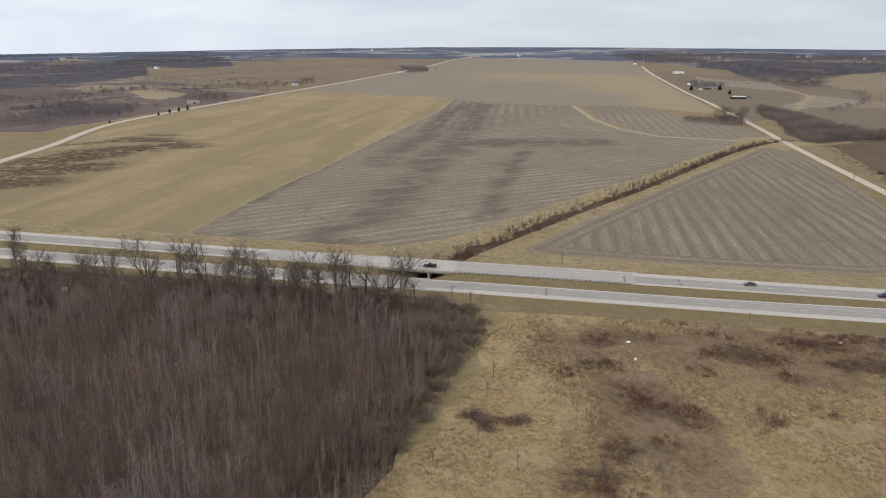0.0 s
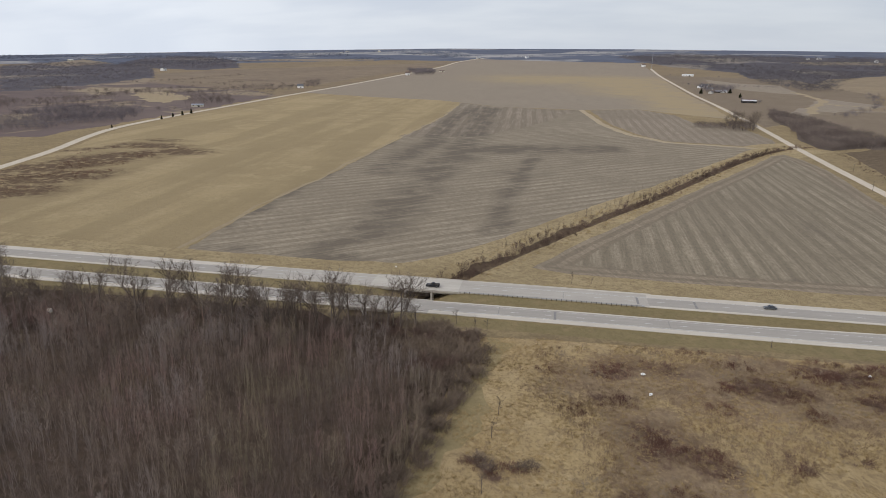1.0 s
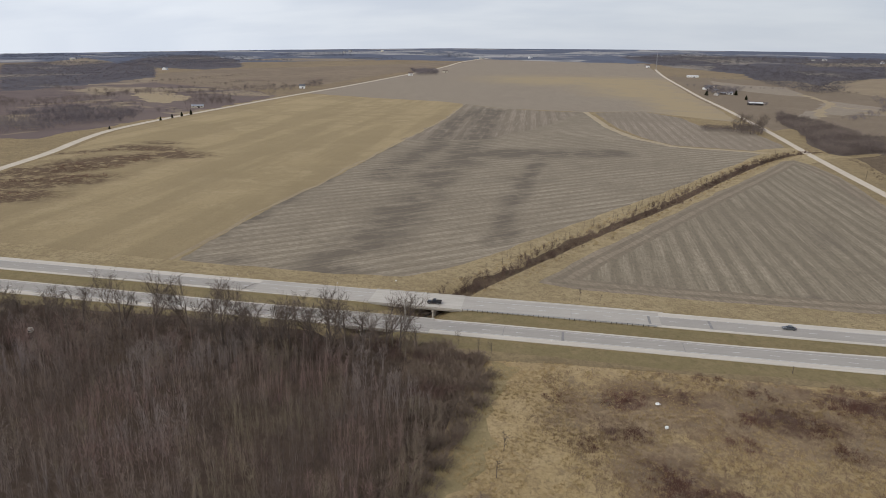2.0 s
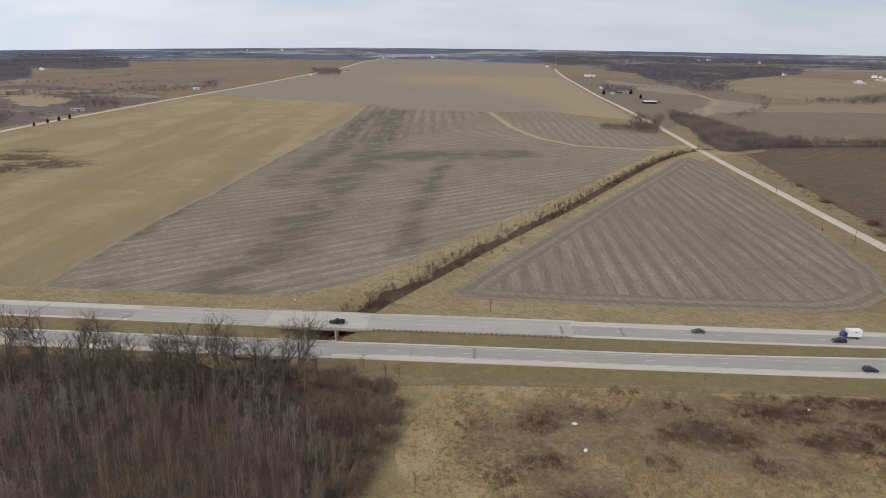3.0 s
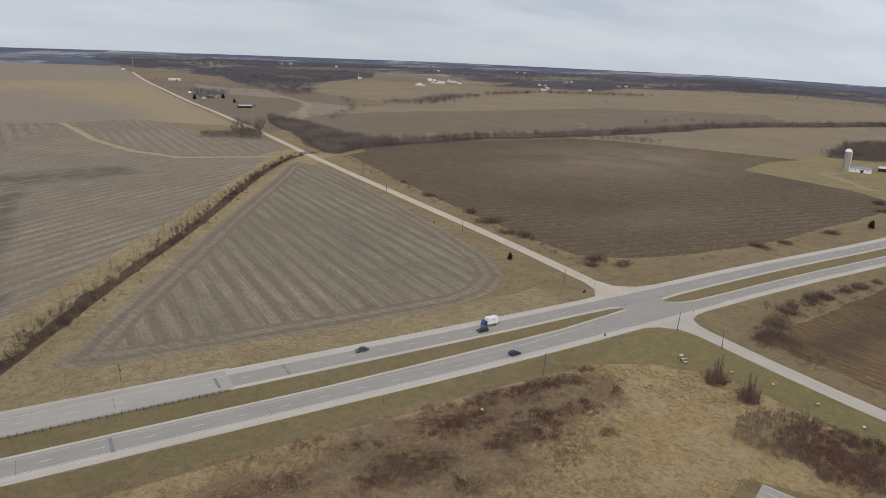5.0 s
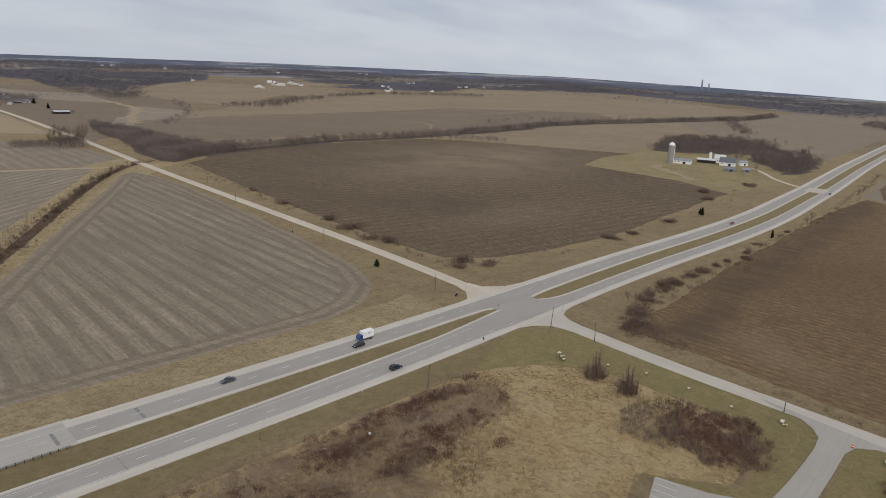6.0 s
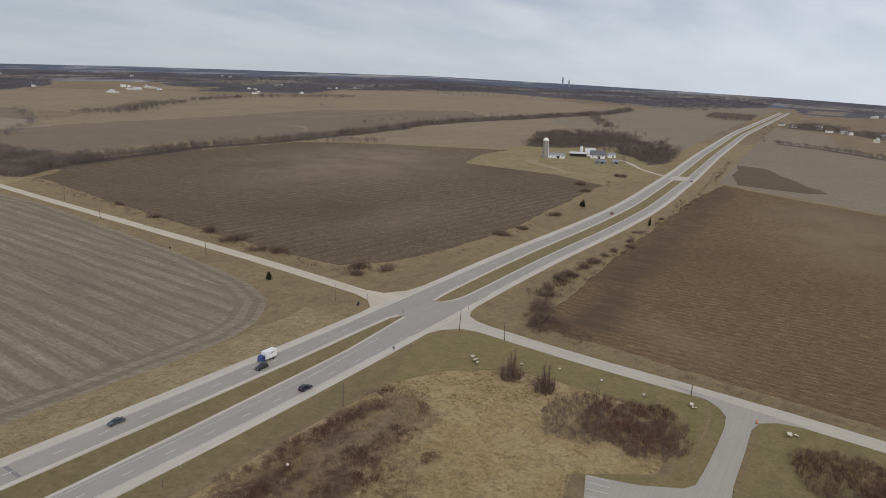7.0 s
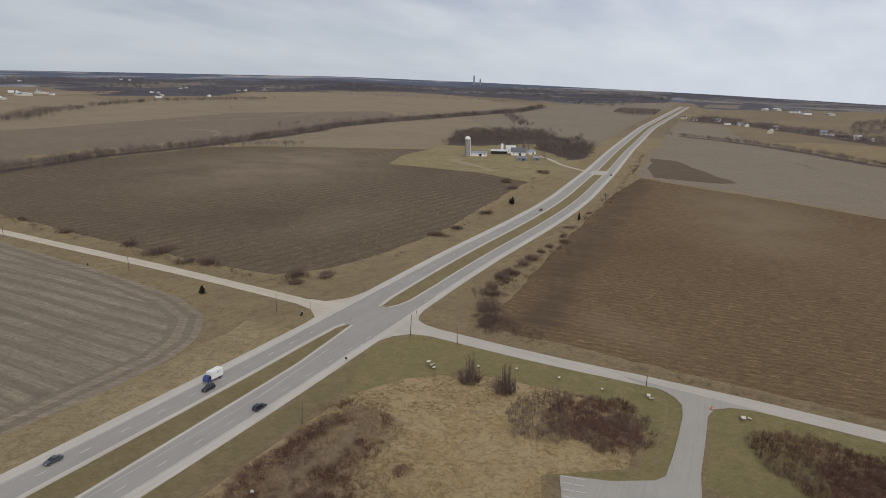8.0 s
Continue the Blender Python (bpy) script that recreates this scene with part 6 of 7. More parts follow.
def tube(r0, r1, p, q, sides=10, bm=None):
    """A capped, tapered round bar from p to q."""
    out = bm or bmesh.new()
    p, q = Vector(p), Vector(q)
    m = Matrix.Translation((p + q) / 2) @ (q - p).to_track_quat("Z", "Y").to_matrix().to_4x4()
    bmesh.ops.create_cone(out, cap_ends=True, segments=sides, radius1=r0, radius2=r1, depth=(q - p).length, matrix=m)
    return out


def prism(profile, y0, y1, bm=None, pinch=None):
    """A side profile of (x, z) drawn out from y0 to y1; pinch(z) narrows it."""
    out = bm or bmesh.new()
    mid, half = (y0 + y1) / 2, (y1 - y0) / 2
    rows = []
    for s in (-1, 1):
        rows.append([out.verts.new((x, mid + s * half * (pinch(z) if pinch else 1), z)) for x, z in profile])
    n = len(profile)
    out.faces.new(rows[0]), out.faces.new(rows[1][::-1])
    for i in range(n):
        j = (i + 1) % n
        out.faces.new((rows[0][j], rows[0][i], rows[1][i], rows[1][j]))
    bmesh.ops.recalc_face_normals(out, faces=out.faces[:])
    return out


def place(ob, x, y, rot=0.0, z=None, s=1.0):
    ob.matrix_basis = pose(x, y, height1(x, y) if z is None else z, 0, 0, rot) @ Matrix.Diagonal((s, s, s, 1))
    return ob


# lane paint
def road_heading(x):
    return math.degrees(math.atan2(axis(x + 5) - axis(x - 5), 10))


dash = box(3.05, 0.19, 0.012)
dash_mesh = bpy.data.meshes.new("dash")
dash.to_mesh(dash_mesh), dash.free()
dash_mesh.materials.append(lane_paint)
for road, off, shift in ((road_north, 9.9, 0.0), (road_south, -13.1, 5.0)):
    x = -300.0 + shift
    while x < 900:
        if not 171 < x < 208:
            px, py = at_offset(x, off + (2.2 if x > 240 and road is road_south else 0))
            o = new("lane_dash", dash_mesh)
            o.parent = road
            o.matrix_basis = pose(px, py, height1(px, py) * 0 + 0.258 + (height1(px, py) if x > 1400 else 0), 0, 0, road_heading(x))
        x += 12.19


def paint_line(name, x0, x1, off, w, road):
    f = off if callable(off) else (lambda x: off)
    xs = stations(x0, x1, 12)
    o = new(name, ribbon(name, [at_offset(x, f(x) + w / 2) for x in xs], [at_offset(x, f(x) - w / 2) for x in xs], 0.262, 0.01, lane_paint))
    o.parent = road


paint_line("edge_line", -700, 162, lambda x: near_outer(x) + 3.6, 0.2, road_south)
paint_line("edge_line", 225, 1300, lambda x: near_outer(x) + 3.6, 0.2, road_south)
paint_line("edge_line", -700, 160, 13.9, 0.14, road_north)
paint_line("edge_line", 225, 1300, 13.9, 0.14, road_north)
paint_line("turn_lane_line", 112, 152, lambda x: lerp(x, (112, -9.0), (152, -6.0)), 0.16, road_south)
paint_line("edge_line", -700, 120, -9.2, 0.12, road_south)
joint = box(0.32, 7.6, 0.008)
joint_mesh = bpy.data.meshes.new("joint")
joint.to_mesh(joint_mesh), joint.free()
joint_mesh.materials.append(seal)
for road, off, xs in ((road_north, 9.8, (-21, 8, 30)), (road_south, -12.9, (-45, -24, 17))):
    for x in xs:
        px, py = at_offset(x, off)
        o = new("sealed_joint", joint_mesh)
        o.parent = road
        o.matrix_basis = pose(px, py, 0.258, 0, 0, road_heading(x)) @ Matrix.Diagonal((0.6 if x % 2 else 3.0, 1, 1, 1))
for i in range(5):
    a, b = Vector((126 - 2.55 * i, 171.6 - 1.45 * i)), Vector((127.6 - 2.55 * i, 166 - 1.1 * i))
    o = new("parking_line", dash_mesh)
    d = b - a
    o.matrix_basis = pose((a.x + b.x) / 2, (a.y + b.y) / 2, 0.172, 0, 0, math.degrees(math.atan2(d.y, d.x))) @ Matrix.Diagonal((1.9, 0.8, 1, 1))
    tagged(o, "worn white parking bay line on grey paving", "road marking", "parking lines")


# bridges over the creek
def bridge(x0, x1, a, b, piers, label, top=0.285, deck_mat=concrete):
    ob = new("road_bridge")
    xs = stations(x0, x1, 6)
    deck = new("deck", ribbon("deck", [at_offset(x, b) for x in xs], [at_offset(x, a) for x in xs], top, 0.5, deck_mat, False))
    deck.parent = ob
    for off in (a + 0.2, b - 0.2):
        p = new("parapet", ribbon("parapet", [at_offset(x, off + 0.2) for x in xs], [at_offset(x, off - 0.2) for x in xs], 0.5, 0.3, concrete, False))
        p.parent = ob
    for k in range(5):
        off = a + 1.0 + (b - a - 2.0) * k / 4
        g = new("girder", ribbon("girder", [at_offset(x, off + 0.25) for x in xs], [at_offset(x, off - 0.25) for x in xs], -0.2, 0.95, concrete, False))
        g.parent = ob
    for x in piers:
        for k in range(4):
            px, py = at_offset(x, a + 1.4 + (b - a - 2.8) * k / 3)
            part("pier", tube(0.42, 0.42, (px, py, height1(px, py) - 0.5), (px, py, -1.3), 12), concrete, ob)
        p0, p1 = at_offset(x, a + 0.6), at_offset(x, b - 0.6)
        part("pier_cap", box((Vector(p1) - Vector(p0)).length, 0.9, 0.75, ((p0[0] + p1[0]) / 2, (p0[1] + p1[1]) / 2, -1.75), math.degrees(math.atan2(p1[1] - p0[1], p1[0] - p0[0])), 0.03), concrete, ob)
    return tagged(ob, label, "bridge", "bridges over the creek")


bridge(-100, -63, 3.6, 18.6, (-85, -74), "pale concrete road bridge on round piers")
bridge(-108, -71, -20.5, -7.3, (-96, -84), "asphalt-topped concrete road bridge on round piers", 0.205, asphalt)
creek_line = resample(CREEK, 4)
wl, wr = [], []
for i, (x, y) in enumerate(creek_line):
    if 205 < y < 282:
        wl.append((x - 0.9, y - 0.4)), wr.append((x + 0.9, y + 0.4))
v, f = [], []
for a, b in zip(wl, wr):
    zc = height1((a[0] + b[0]) / 2, (a[1] + b[1]) / 2) + 0.06
    v += [(a[0], a[1], zc), (b[0], b[1], zc)]
for i in range(len(wl) - 1):
    f.append((2 * i, 2 * i + 2, 2 * i + 3, 2 * i + 1))
tagged(new("water", mesh_of("water", v, f, water_mat)), "narrow dark creek water", "water", kind="structure")
part_box = new("drain_inlet")
part("concrete_box", box(3.0, 1.2, 0.9, (0, 0, 0), 0, 0.06), concrete, part_box)
# dark sheet on the solid face imitates the shaded mouth
part("opening", box(2.4, 0.1, 0.5, (0, -0.62, 0.15)), dark_inside, part_box)
tagged(place(part_box, -71.5, 279, 8), "small dark concrete drain inlet beside the bridge", "drain")


# guard rails
def guard_rail(x0, x1, off, label):
    ob = new("guard_rail")
    xs = stations(x0, x1, 1.905)
    post = box(0.2, 0.22, 1.0)
    me = bpy.data.meshes.new("post")
    post.to_mesh(me), post.free()
    me.materials.append(rust_post)
    for x in xs:
        px, py = at_offset(x, off)
        o = new("post", me)
        o.parent = ob
        o.matrix_basis = pose(px, py, -0.1, 0, 0, road_heading(x))
    prof = [(0.0, 0.52), (0.09, 0.58), (0.02, 0.66), (0.09, 0.74), (0.0, 0.82), (-0.05, 0.82), (0.03, 0.74), (-0.03, 0.66), (0.03, 0.58), (-0.05, 0.52)]
    v, f, n = [], [], len(prof)
    for x in xs:
        for d, z in prof:
            px, py = at_offset(x, off + 0.16 + d)
            v.append((px, py, z + 0.06))
    for i in range(len(xs) - 1):
        for j in range(n):
            k = (j + 1) % n
            f.append((i * n + j, i * n + k, (i + 1) * n + k, (i + 1) * n + j))
    f += [tuple(range(n)), tuple(range((len(xs) - 1) * n, len(xs) * n))[::-1]]
    o = new("rail", mesh_of("rail", v, f, steel))
    o.parent = ob
    px, py = at_offset(x1 + 0.4, off + 0.1)
    part("end_terminal", box(0.9, 0.45, 0.55, (px, py, 0.45), road_heading(x1), 0.06), steel, ob)
    return tagged(ob, label, "guard rail", "guard rails")


guard_rail(-62, 9, 3.0, "weathered steel guard rail on short posts by the median")


# poles, posts and signs
def utility_pole(x, y, h, lean=0.0):
    ob = new("utility_pole")
    part("shaft", tube(0.17, 0.11, (0, 0, -0.4), (0, 0, h), 9), wood_pole, ob)
    part("cap", tube(0.12, 0.09, (0, 0, h), (0, 0, h + 0.12), 9), steel, ob)
    if h > 6:
        part("insulator", tube(0.05, 0.05, (0.14, 0, h - 0.5), (0.3, 0, h - 0.35), 8), dark_inside, ob)
    ob.matrix_basis = pose(x, y, height1(x, y), lean, 0, 30)
    return tagged(ob, "weathered brown wooden utility pole standing in grass", "pole", "utility poles")


for x, y, h, lean in ((170.5, 321.8, 8.0, 0), (107.7, 244.5, 8.2, 2), (180.9, 258.9, 9.0, 3), (185.0, 239.8, 8.0, -2), (190.2, 169.2, 4.0, 0), (171.0, 430.1, 7.0, 0), (51.0, 245, 2.6, 0),
                      (178, 640, 7.5, 0), (170, 560, 7.5, 0)):
    utility_pole(x, y, h, lean)


def post_sign(x, y, rot, h, w, plate_h, mat, label, category="road sign"):
    ob = new("road_sign")
    part("post", box(0.07, 0.07, h, (0, 0, -0.2)), steel, ob)
    part("plate", box(w, 0.03, plate_h, (0, -0.06, h - plate_h), 0, 0.008), mat, ob)
    place(ob, x, y, rot)
    return tagged(ob, label, category, "road signs")


post_sign(148.2, 263.2, 90, 1.9, 0.9, 0.9, dark_inside, "dark-backed square sign on a steel post")
post_sign(181.1, 312.3, 200, 3.0, 0.75, 0.75, steel, "grey-backed sign on a tall steel post")
post_sign(178.0, 287.0, 20, 2.4, 0.75, 0.75, steel, "grey-backed sign on a post in the median")
post_sign(200.6, 289.0, 200, 2.4, 0.75, 0.75, steel, "grey-backed sign on a post in the median")
post_sign(200.3, 269.8, 20, 2.6, 0.8, 0.8, sign_red, "red stop sign on a steel post")
for x, y in ((24.3, 247.4), (-25.9, 242.4), (58, 249.6), (88, 252.4), (-120, 271.5), (-165, 267)):
    post_sign(x, y, 8, 1.3, 0.14, 0.5, white_paint, "slim white delineator on a roadside post", "delineator")
pipe = new("culvert_end")
part("pipe", tube(0.45, 0.45, (-1.9, 0, 0.3), (1.9, 0, 0.3), 14), dark_inside, pipe)
part("collar", tube(0.55, 0.55, (1.7, 0, 0.3), (1.95, 0, 0.3), 14), concrete, pipe)
tagged(place(pipe, 174.4, 311, 40), "dark metal culvert pipe end in grass", "culvert")


# white-topped stands on the mown grass
def stand(name, x, y, rot, boards, label, group="white-topped stands"):
    ob = new(name)
    for w, d, h, dx, dy in boards:
        top = part("top", box(w, d, 0.06, (dx, dy, h), 0, 0.012), cream_paint, ob, "pale weathered board top")
        for sx in (-1, 1):
            for sy in (-1, 1):
                part("leg", box(0.07, 0.07, h + 0.2, (dx + sx * (w / 2 - 0.08), dy + sy * (d / 2 - 0.08), -0.2)), rust_post, ob)
        part("crossbar", box(w - 0.2, 0.05, 0.08, (dx, dy - d / 2 + 0.08, h * 0.45)), rust_post, ob)
    place(ob, x, y, rot)
    return tagged(ob, label, "stand", group)


for x, y in ((170.4, 222), (176.2, 210), (178.2, 195), (178.2, 180)):
    stand("board_stand", x, y, 10, [(1.1, 0.8, 0.9, 0, 0)], "small pale board on four thin legs in grass")
stand("board_stand", 182.6, 166.2, 15, [(2.0, 1.1, 0.8, 0, 0), (0.8, 0.6, 0.6, -1.6, -0.6), (0.6, 0.5, 0.5, -1.2, -1.4)], "large pale board on legs with two small ones")
stand("board_stand", 184.0, 138.2, 15, [(2.0, 1.3, 0.9, 0, 0), (0.8, 0.6, 0.6, 0.9, -1.5), (0.6, 0.5, 0.5, 0.6, -2.1)], "large pale board on legs with two small ones")
stand("stepped_stand", 161.3, 236.4, 10, [(1.6, 1.2, 2.2, 0.2, 0.4), (1.2, 0.9, 1.3, -0.2, -0.8), (1.4, 0.9, 0.7, -0.5, -2.0), (0.6, 0.5, 1.0, 1.5, -0.9)], "stepped group of pale boards on wooden legs")
cone = new("marker_drum")
part("drum", tube(0.32, 0.26, (0, 0, 0.05), (0, 0, 0.95), 14), orange_plastic, cone)
part("band", tube(0.30, 0.285, (0, 0, 0.45), (0, 0, 0.6), 14), white_paint, cone, "white reflective band")
part("base", tube(0.42, 0.42, (0, 0, 0), (0, 0, 0.07), 14), rubber, cone)
tagged(place(cone, 185.4, 147.6, 0, 0.17), "orange marker drum with white band by the drive", "traffic drum")


def bag(x, y, w, rot, seed):
    bm = bmesh.new()
    bmesh.ops.create_icosphere(bm, subdivisions=3, radius=1)
    for q in bm.verts:
        k = 1 + 0.35 * noise.noise(q.co * 1.6 + Vector((seed, 0, 0)))
        q.co = Vector((q.co.x * w * k, q.co.y * w * 0.7 * k, max(-0.1, q.co.z * w * 0.55 * k)))
    me = bpy.data.meshes.new("litter_bag")
    bm.to_mesh(me), bm.free()
    me.materials.append(white_paint)
    ob = new("litter_bag", me)
    place(ob, x, y, rot, height1(x, y) + 0.45)
    return tagged(ob, "crumpled white litter caught in dry weeds", "litter", "white litter in the grass")


bag(9.0, 210.2, 0.75, 20, 1), bag(11.2, 197.8, 0.7, 80, 2), bag(76.8, 230.5, 0.6, 50, 3), bag(-98, 283.5, 0.35, 0, 4)


# vehicles
def wheel(ob, x, y, r, w):
    t = part("wheel", tube(r, r, (x, y - w / 2, r), (x, y + w / 2, r), 18), rubber, ob)
    s = 1 if y > 0 else -1
    part("rim", tube(r * 0.6, r * 0.55, (x, y + s * (w / 2 - 0.02), r), (x, y + s * (w / 2 + 0.015), r), 14), alloy, t, "grey alloy rim")


def car(name, paint, label, kind, x, off, heading_west):
    """Side profile drawn out and rounded; the cabin narrows to the roof."""
    ob = new(name)
    L, W = {"suv": (4.7, 1.88), "sedan": (4.75, 1.82), "pickup": (5.7, 2.0)}[kind]
    h = L / 2
    if kind == "suv":
        low = [(-h, 0.42), (-h, 0.95), (-h + 0.15, 1.05), (h - 1.35, 1.06), (h - 0.35, 0.93), (h - 0.02, 0.75), (h, 0.42), (h - 0.2, 0.3), (-h + 0.2, 0.3)]
        cab = [(-h + 0.08, 1.0), (-h + 0.38, 1.62), (-h + 0.8, 1.72), (h - 2.4, 1.70), (h - 1.3, 1.02)]
    elif kind == "sedan":
        low = [(-h, 0.4), (-h, 0.85), (-h + 0.2, 0.95), (h - 1.4, 0.93), (h - 0.35, 0.8), (h, 0.6), (h, 0.36), (h - 0.2, 0.26), (-h + 0.2, 0.26)]
        cab = [(-h + 0.55, 0.9), (-h + 1.35, 1.40), (-h + 1.9, 1.45), (h - 2.3, 1.43), (h - 1.35, 0.9)]
    else:
        low = [(-h, 0.55), (-h, 1.05), (-h + 0.05, 1.1), (h - 1.6, 1.12), (h - 0.3, 1.05), (h, 0.85), (h, 0.5), (h - 0.25, 0.38), (-h + 0.2, 0.42)]
        cab = [(-0.75, 1.08), (-0.65, 1.75), (-0.3, 1.86), (h - 2.5, 1.84), (h - 1.6, 1.1)]
    zc, zt = cab[0][1], max(z for _, z in cab)
    bm = prism(low, -W / 2, W / 2, pinch=lambda z: 1.0 - 0.06 * max(0, z - 0.7))
    bmesh.ops.bevel(bm, geom=bm.edges[:], offset=0.07, segments=2, affect="EDGES")
    part("body", bm, paint, ob)
    bm = prism(cab, -W / 2 + 0.04, W / 2 - 0.04, pinch=lambda z: 1.0 - 0.24 * (z - zc) / (zt - zc))
    bmesh.ops.bevel(bm, geom=bm.edges[:], offset=0.04, segments=2, affect="EDGES")
    part("windows", bm, glass_dark, ob, "dark tinted windows")
    top = [p for p in cab if p[1] > zt - 0.14]
    x0, x1 = min(p[0] for p in top), max(p[0] for p in top)
    part("roof", box(x1 - x0 + 0.1, W * 0.76, 0.09, ((x0 + x1) / 2, 0, zt - 0.05), 0, 0.035), paint, ob)
    for s in (-1, 1):
        a = min(cab, key=lambda p: p[0])
        for px in ((x0 + x1) / 2, x0 + 0.15):
            part("pillar", tube(0.035, 0.03, (px, s * (W / 2 - 0.05), zc), (px, s * W * 0.385, zt - 0.03), 6), paint, ob)
        part("headlight", box(0.1, 0.36, 0.16, (h - 0.1, s * (W / 2 - 0.3), 0.66), 0, 0.02), lamp_white, ob)
        part("tail_light", box(0.08, 0.26, 0.26, (-h + 0.02, s * (W / 2 - 0.22), 0.72), 0, 0.02), lamp_red, ob)
        part("mirror", box(0.14, 0.2, 0.14, (h - 1.75 if kind != "pickup" else h - 2.0, s * (W / 2 + 0.08), zc + 0.02), 0, 0.03), paint, ob)
        for wx in (h - 0.95, -h + 0.95 if kind != "pickup" else -h + 1.25):
            wheel(ob, wx, s * (W / 2 - 0.12), 0.35 if kind != "pickup" else 0.41, 0.24)
    if kind == "pickup":
        part("bed_floor", box(1.85, W - 0.35, 0.05, (-h + 1.05, 0, 1.085)), dark_inside, ob, "dark open cargo bed")
        for s in (-1, 1):
            part("bed_side", box(1.95, 0.1, 0.3, (-h + 1.05, s * (W / 2 - 0.09), 1.08), 0, 0.02), paint, ob)
        part("tailgate", box(0.09, W - 0.2, 0.3, (-h + 0.06, 0, 1.08), 0, 0.02), paint, ob)
    px, py = at_offset(x, off)
    ob.matrix_basis = pose(px, py, height1(px, py) * (1 if abs(px) > 1400 else 0) + 0.27, 0, 0, road_heading(x) + (180 if heading_west else 0))
    return tagged(ob, label, "car" if kind != "pickup" else "pickup truck", "vehicles on the divided road")


paint_black = plain("black_car_paint", (0.018, 0.019, 0.022), 0.25, vary=0.1, spec=0.5)
paint_grey = plain("grey_car_paint", (0.09, 0.1, 0.11), 0.3, 0.3, vary=0.1, spec=0.5)
paint_navy = plain("navy_car_paint", (0.02, 0.025, 0.04), 0.25, vary=0.1, spec=0.5)
paint_white = plain("white_car_paint", (0.6, 0.6, 0.6), 0.3, vary=0.05, spec=0.5)
paint_red = plain("red_car_paint", (0.2, 0.03, 0.03), 0.3, vary=0.1, spec=0.5)
cab_blue = plain("blue_cab_paint", (0.03, 0.05, 0.17), 0.3, vary=0.1, spec=0.5)
car("sport_utility_car", paint_black, "black sport utility car on the asphalt", "suv", 107, 8.0, True)
car("sport_utility_car", paint_navy, "dark navy sport utility car on the asphalt", "suv", 105, -14.9, False)
car("sedan", paint_grey, "dark grey sedan on the asphalt", "sedan", 58, 12.0, True)
car("pickup_truck", paint_black, "black pickup truck with open bed on the bridge", "pickup", -74, 8.0, True)
car("sedan", paint_white, "white sedan far along the road", "sedan", 826, 12.0, True)
car("sedan", paint_grey, "dark grey sedan far along the road", "sedan", 666, -14.5, False)
car("sedan", paint_red, "dark red sedan along the road", "sedan", 449, 8.0, True)
car("sport_utility_car", paint_white, "white sport utility car far along the road", "suv", 1094, 12.0, True)


def box_truck(x, off):
    ob = new("box_truck")
    cab = [(1.75, 0.55), (1.75, 2.35), (1.95, 2.62), (2.75, 2.55), (3.25, 1.75), (3.45, 1.55), (3.5, 0.6), (3.2, 0.5)]
    bm = prism(cab, -1.12, 1.12, pinch=lambda z: 1.0 - 0.05 * max(0, z - 1.4))
    bmesh.ops.bevel(bm, geom=bm.edges[:], offset=0.07, segments=2, affect="EDGES")
    c = part("cab", bm, cab_blue, ob, "glossy blue cab")
    part("windscreen", box(0.05, 1.9, 0.95, (3.02, 0, 1.62), 0, 0.02, tilt=-32), glass_dark, c)
    for s in (-1, 1):
        part("side_window", box(0.75, 0.04, 0.6, (2.35, s * 1.08, 1.6), 0, 0.015), glass_dark, c)
        part("headlight", box(0.08, 0.35, 0.2, (3.46, s * 0.8, 0.85), 0, 0.02), lamp_white, c)
        part("mirror", box(0.1, 0.18, 0.45, (2.9, s * 1.28, 1.7), 0, 0.03), dark_inside, c)
    part("bumper", box(0.18, 2.2, 0.3, (3.5, 0, 0.42), 0, 0.04), steel, ob)
    part("chassis", box(6.2, 0.9, 0.25, (0.2, 0, 0.6)), dark_inside, ob)
    b = part("cargo_box", box(5.1, 2.44, 2.55, (-0.95, 0, 0.95), 0, 0.05), white_paint, ob, "white box body with faint lettering bars")
    for s in (-1, 1):
        part("lettering_bar", box(1.5, 0.012, 0.16, (-1.4, s * 1.226, 2.75)), paint_grey, b)
        part("lettering_bar", box(0.9, 0.012, 0.1, (-1.1, s * 1.226, 2.5)), paint_grey, b)
        part("skirt_rail", box(5.0, 0.05, 0.1, (-0.95, s * 1.2, 0.9)), steel, b)
    part("rear_door", box(0.03, 2.2, 2.3, (-3.51, 0, 1.05), 0, 0.01), paint_white, b)
    part("fuel_tank", box(0.9, 0.45, 0.4, (0.7, -0.9, 0.42), 0, 0.08), alloy, ob)
    for s in (-1, 1):
        for wx, w in ((2.65, 0.26), (-2.1, 0.5)):
            wheel(ob, wx, s * 0.98, 0.44, w)
    px, py = at_offset(x, off)
    ob.matrix_basis = pose(px, py, 0.27, 0, 0, road_heading(x) + 180)
    return tagged(ob, "white box truck with blue cab on the asphalt", "truck", "vehicles on the divided road")


box_truck(113, 12.0)


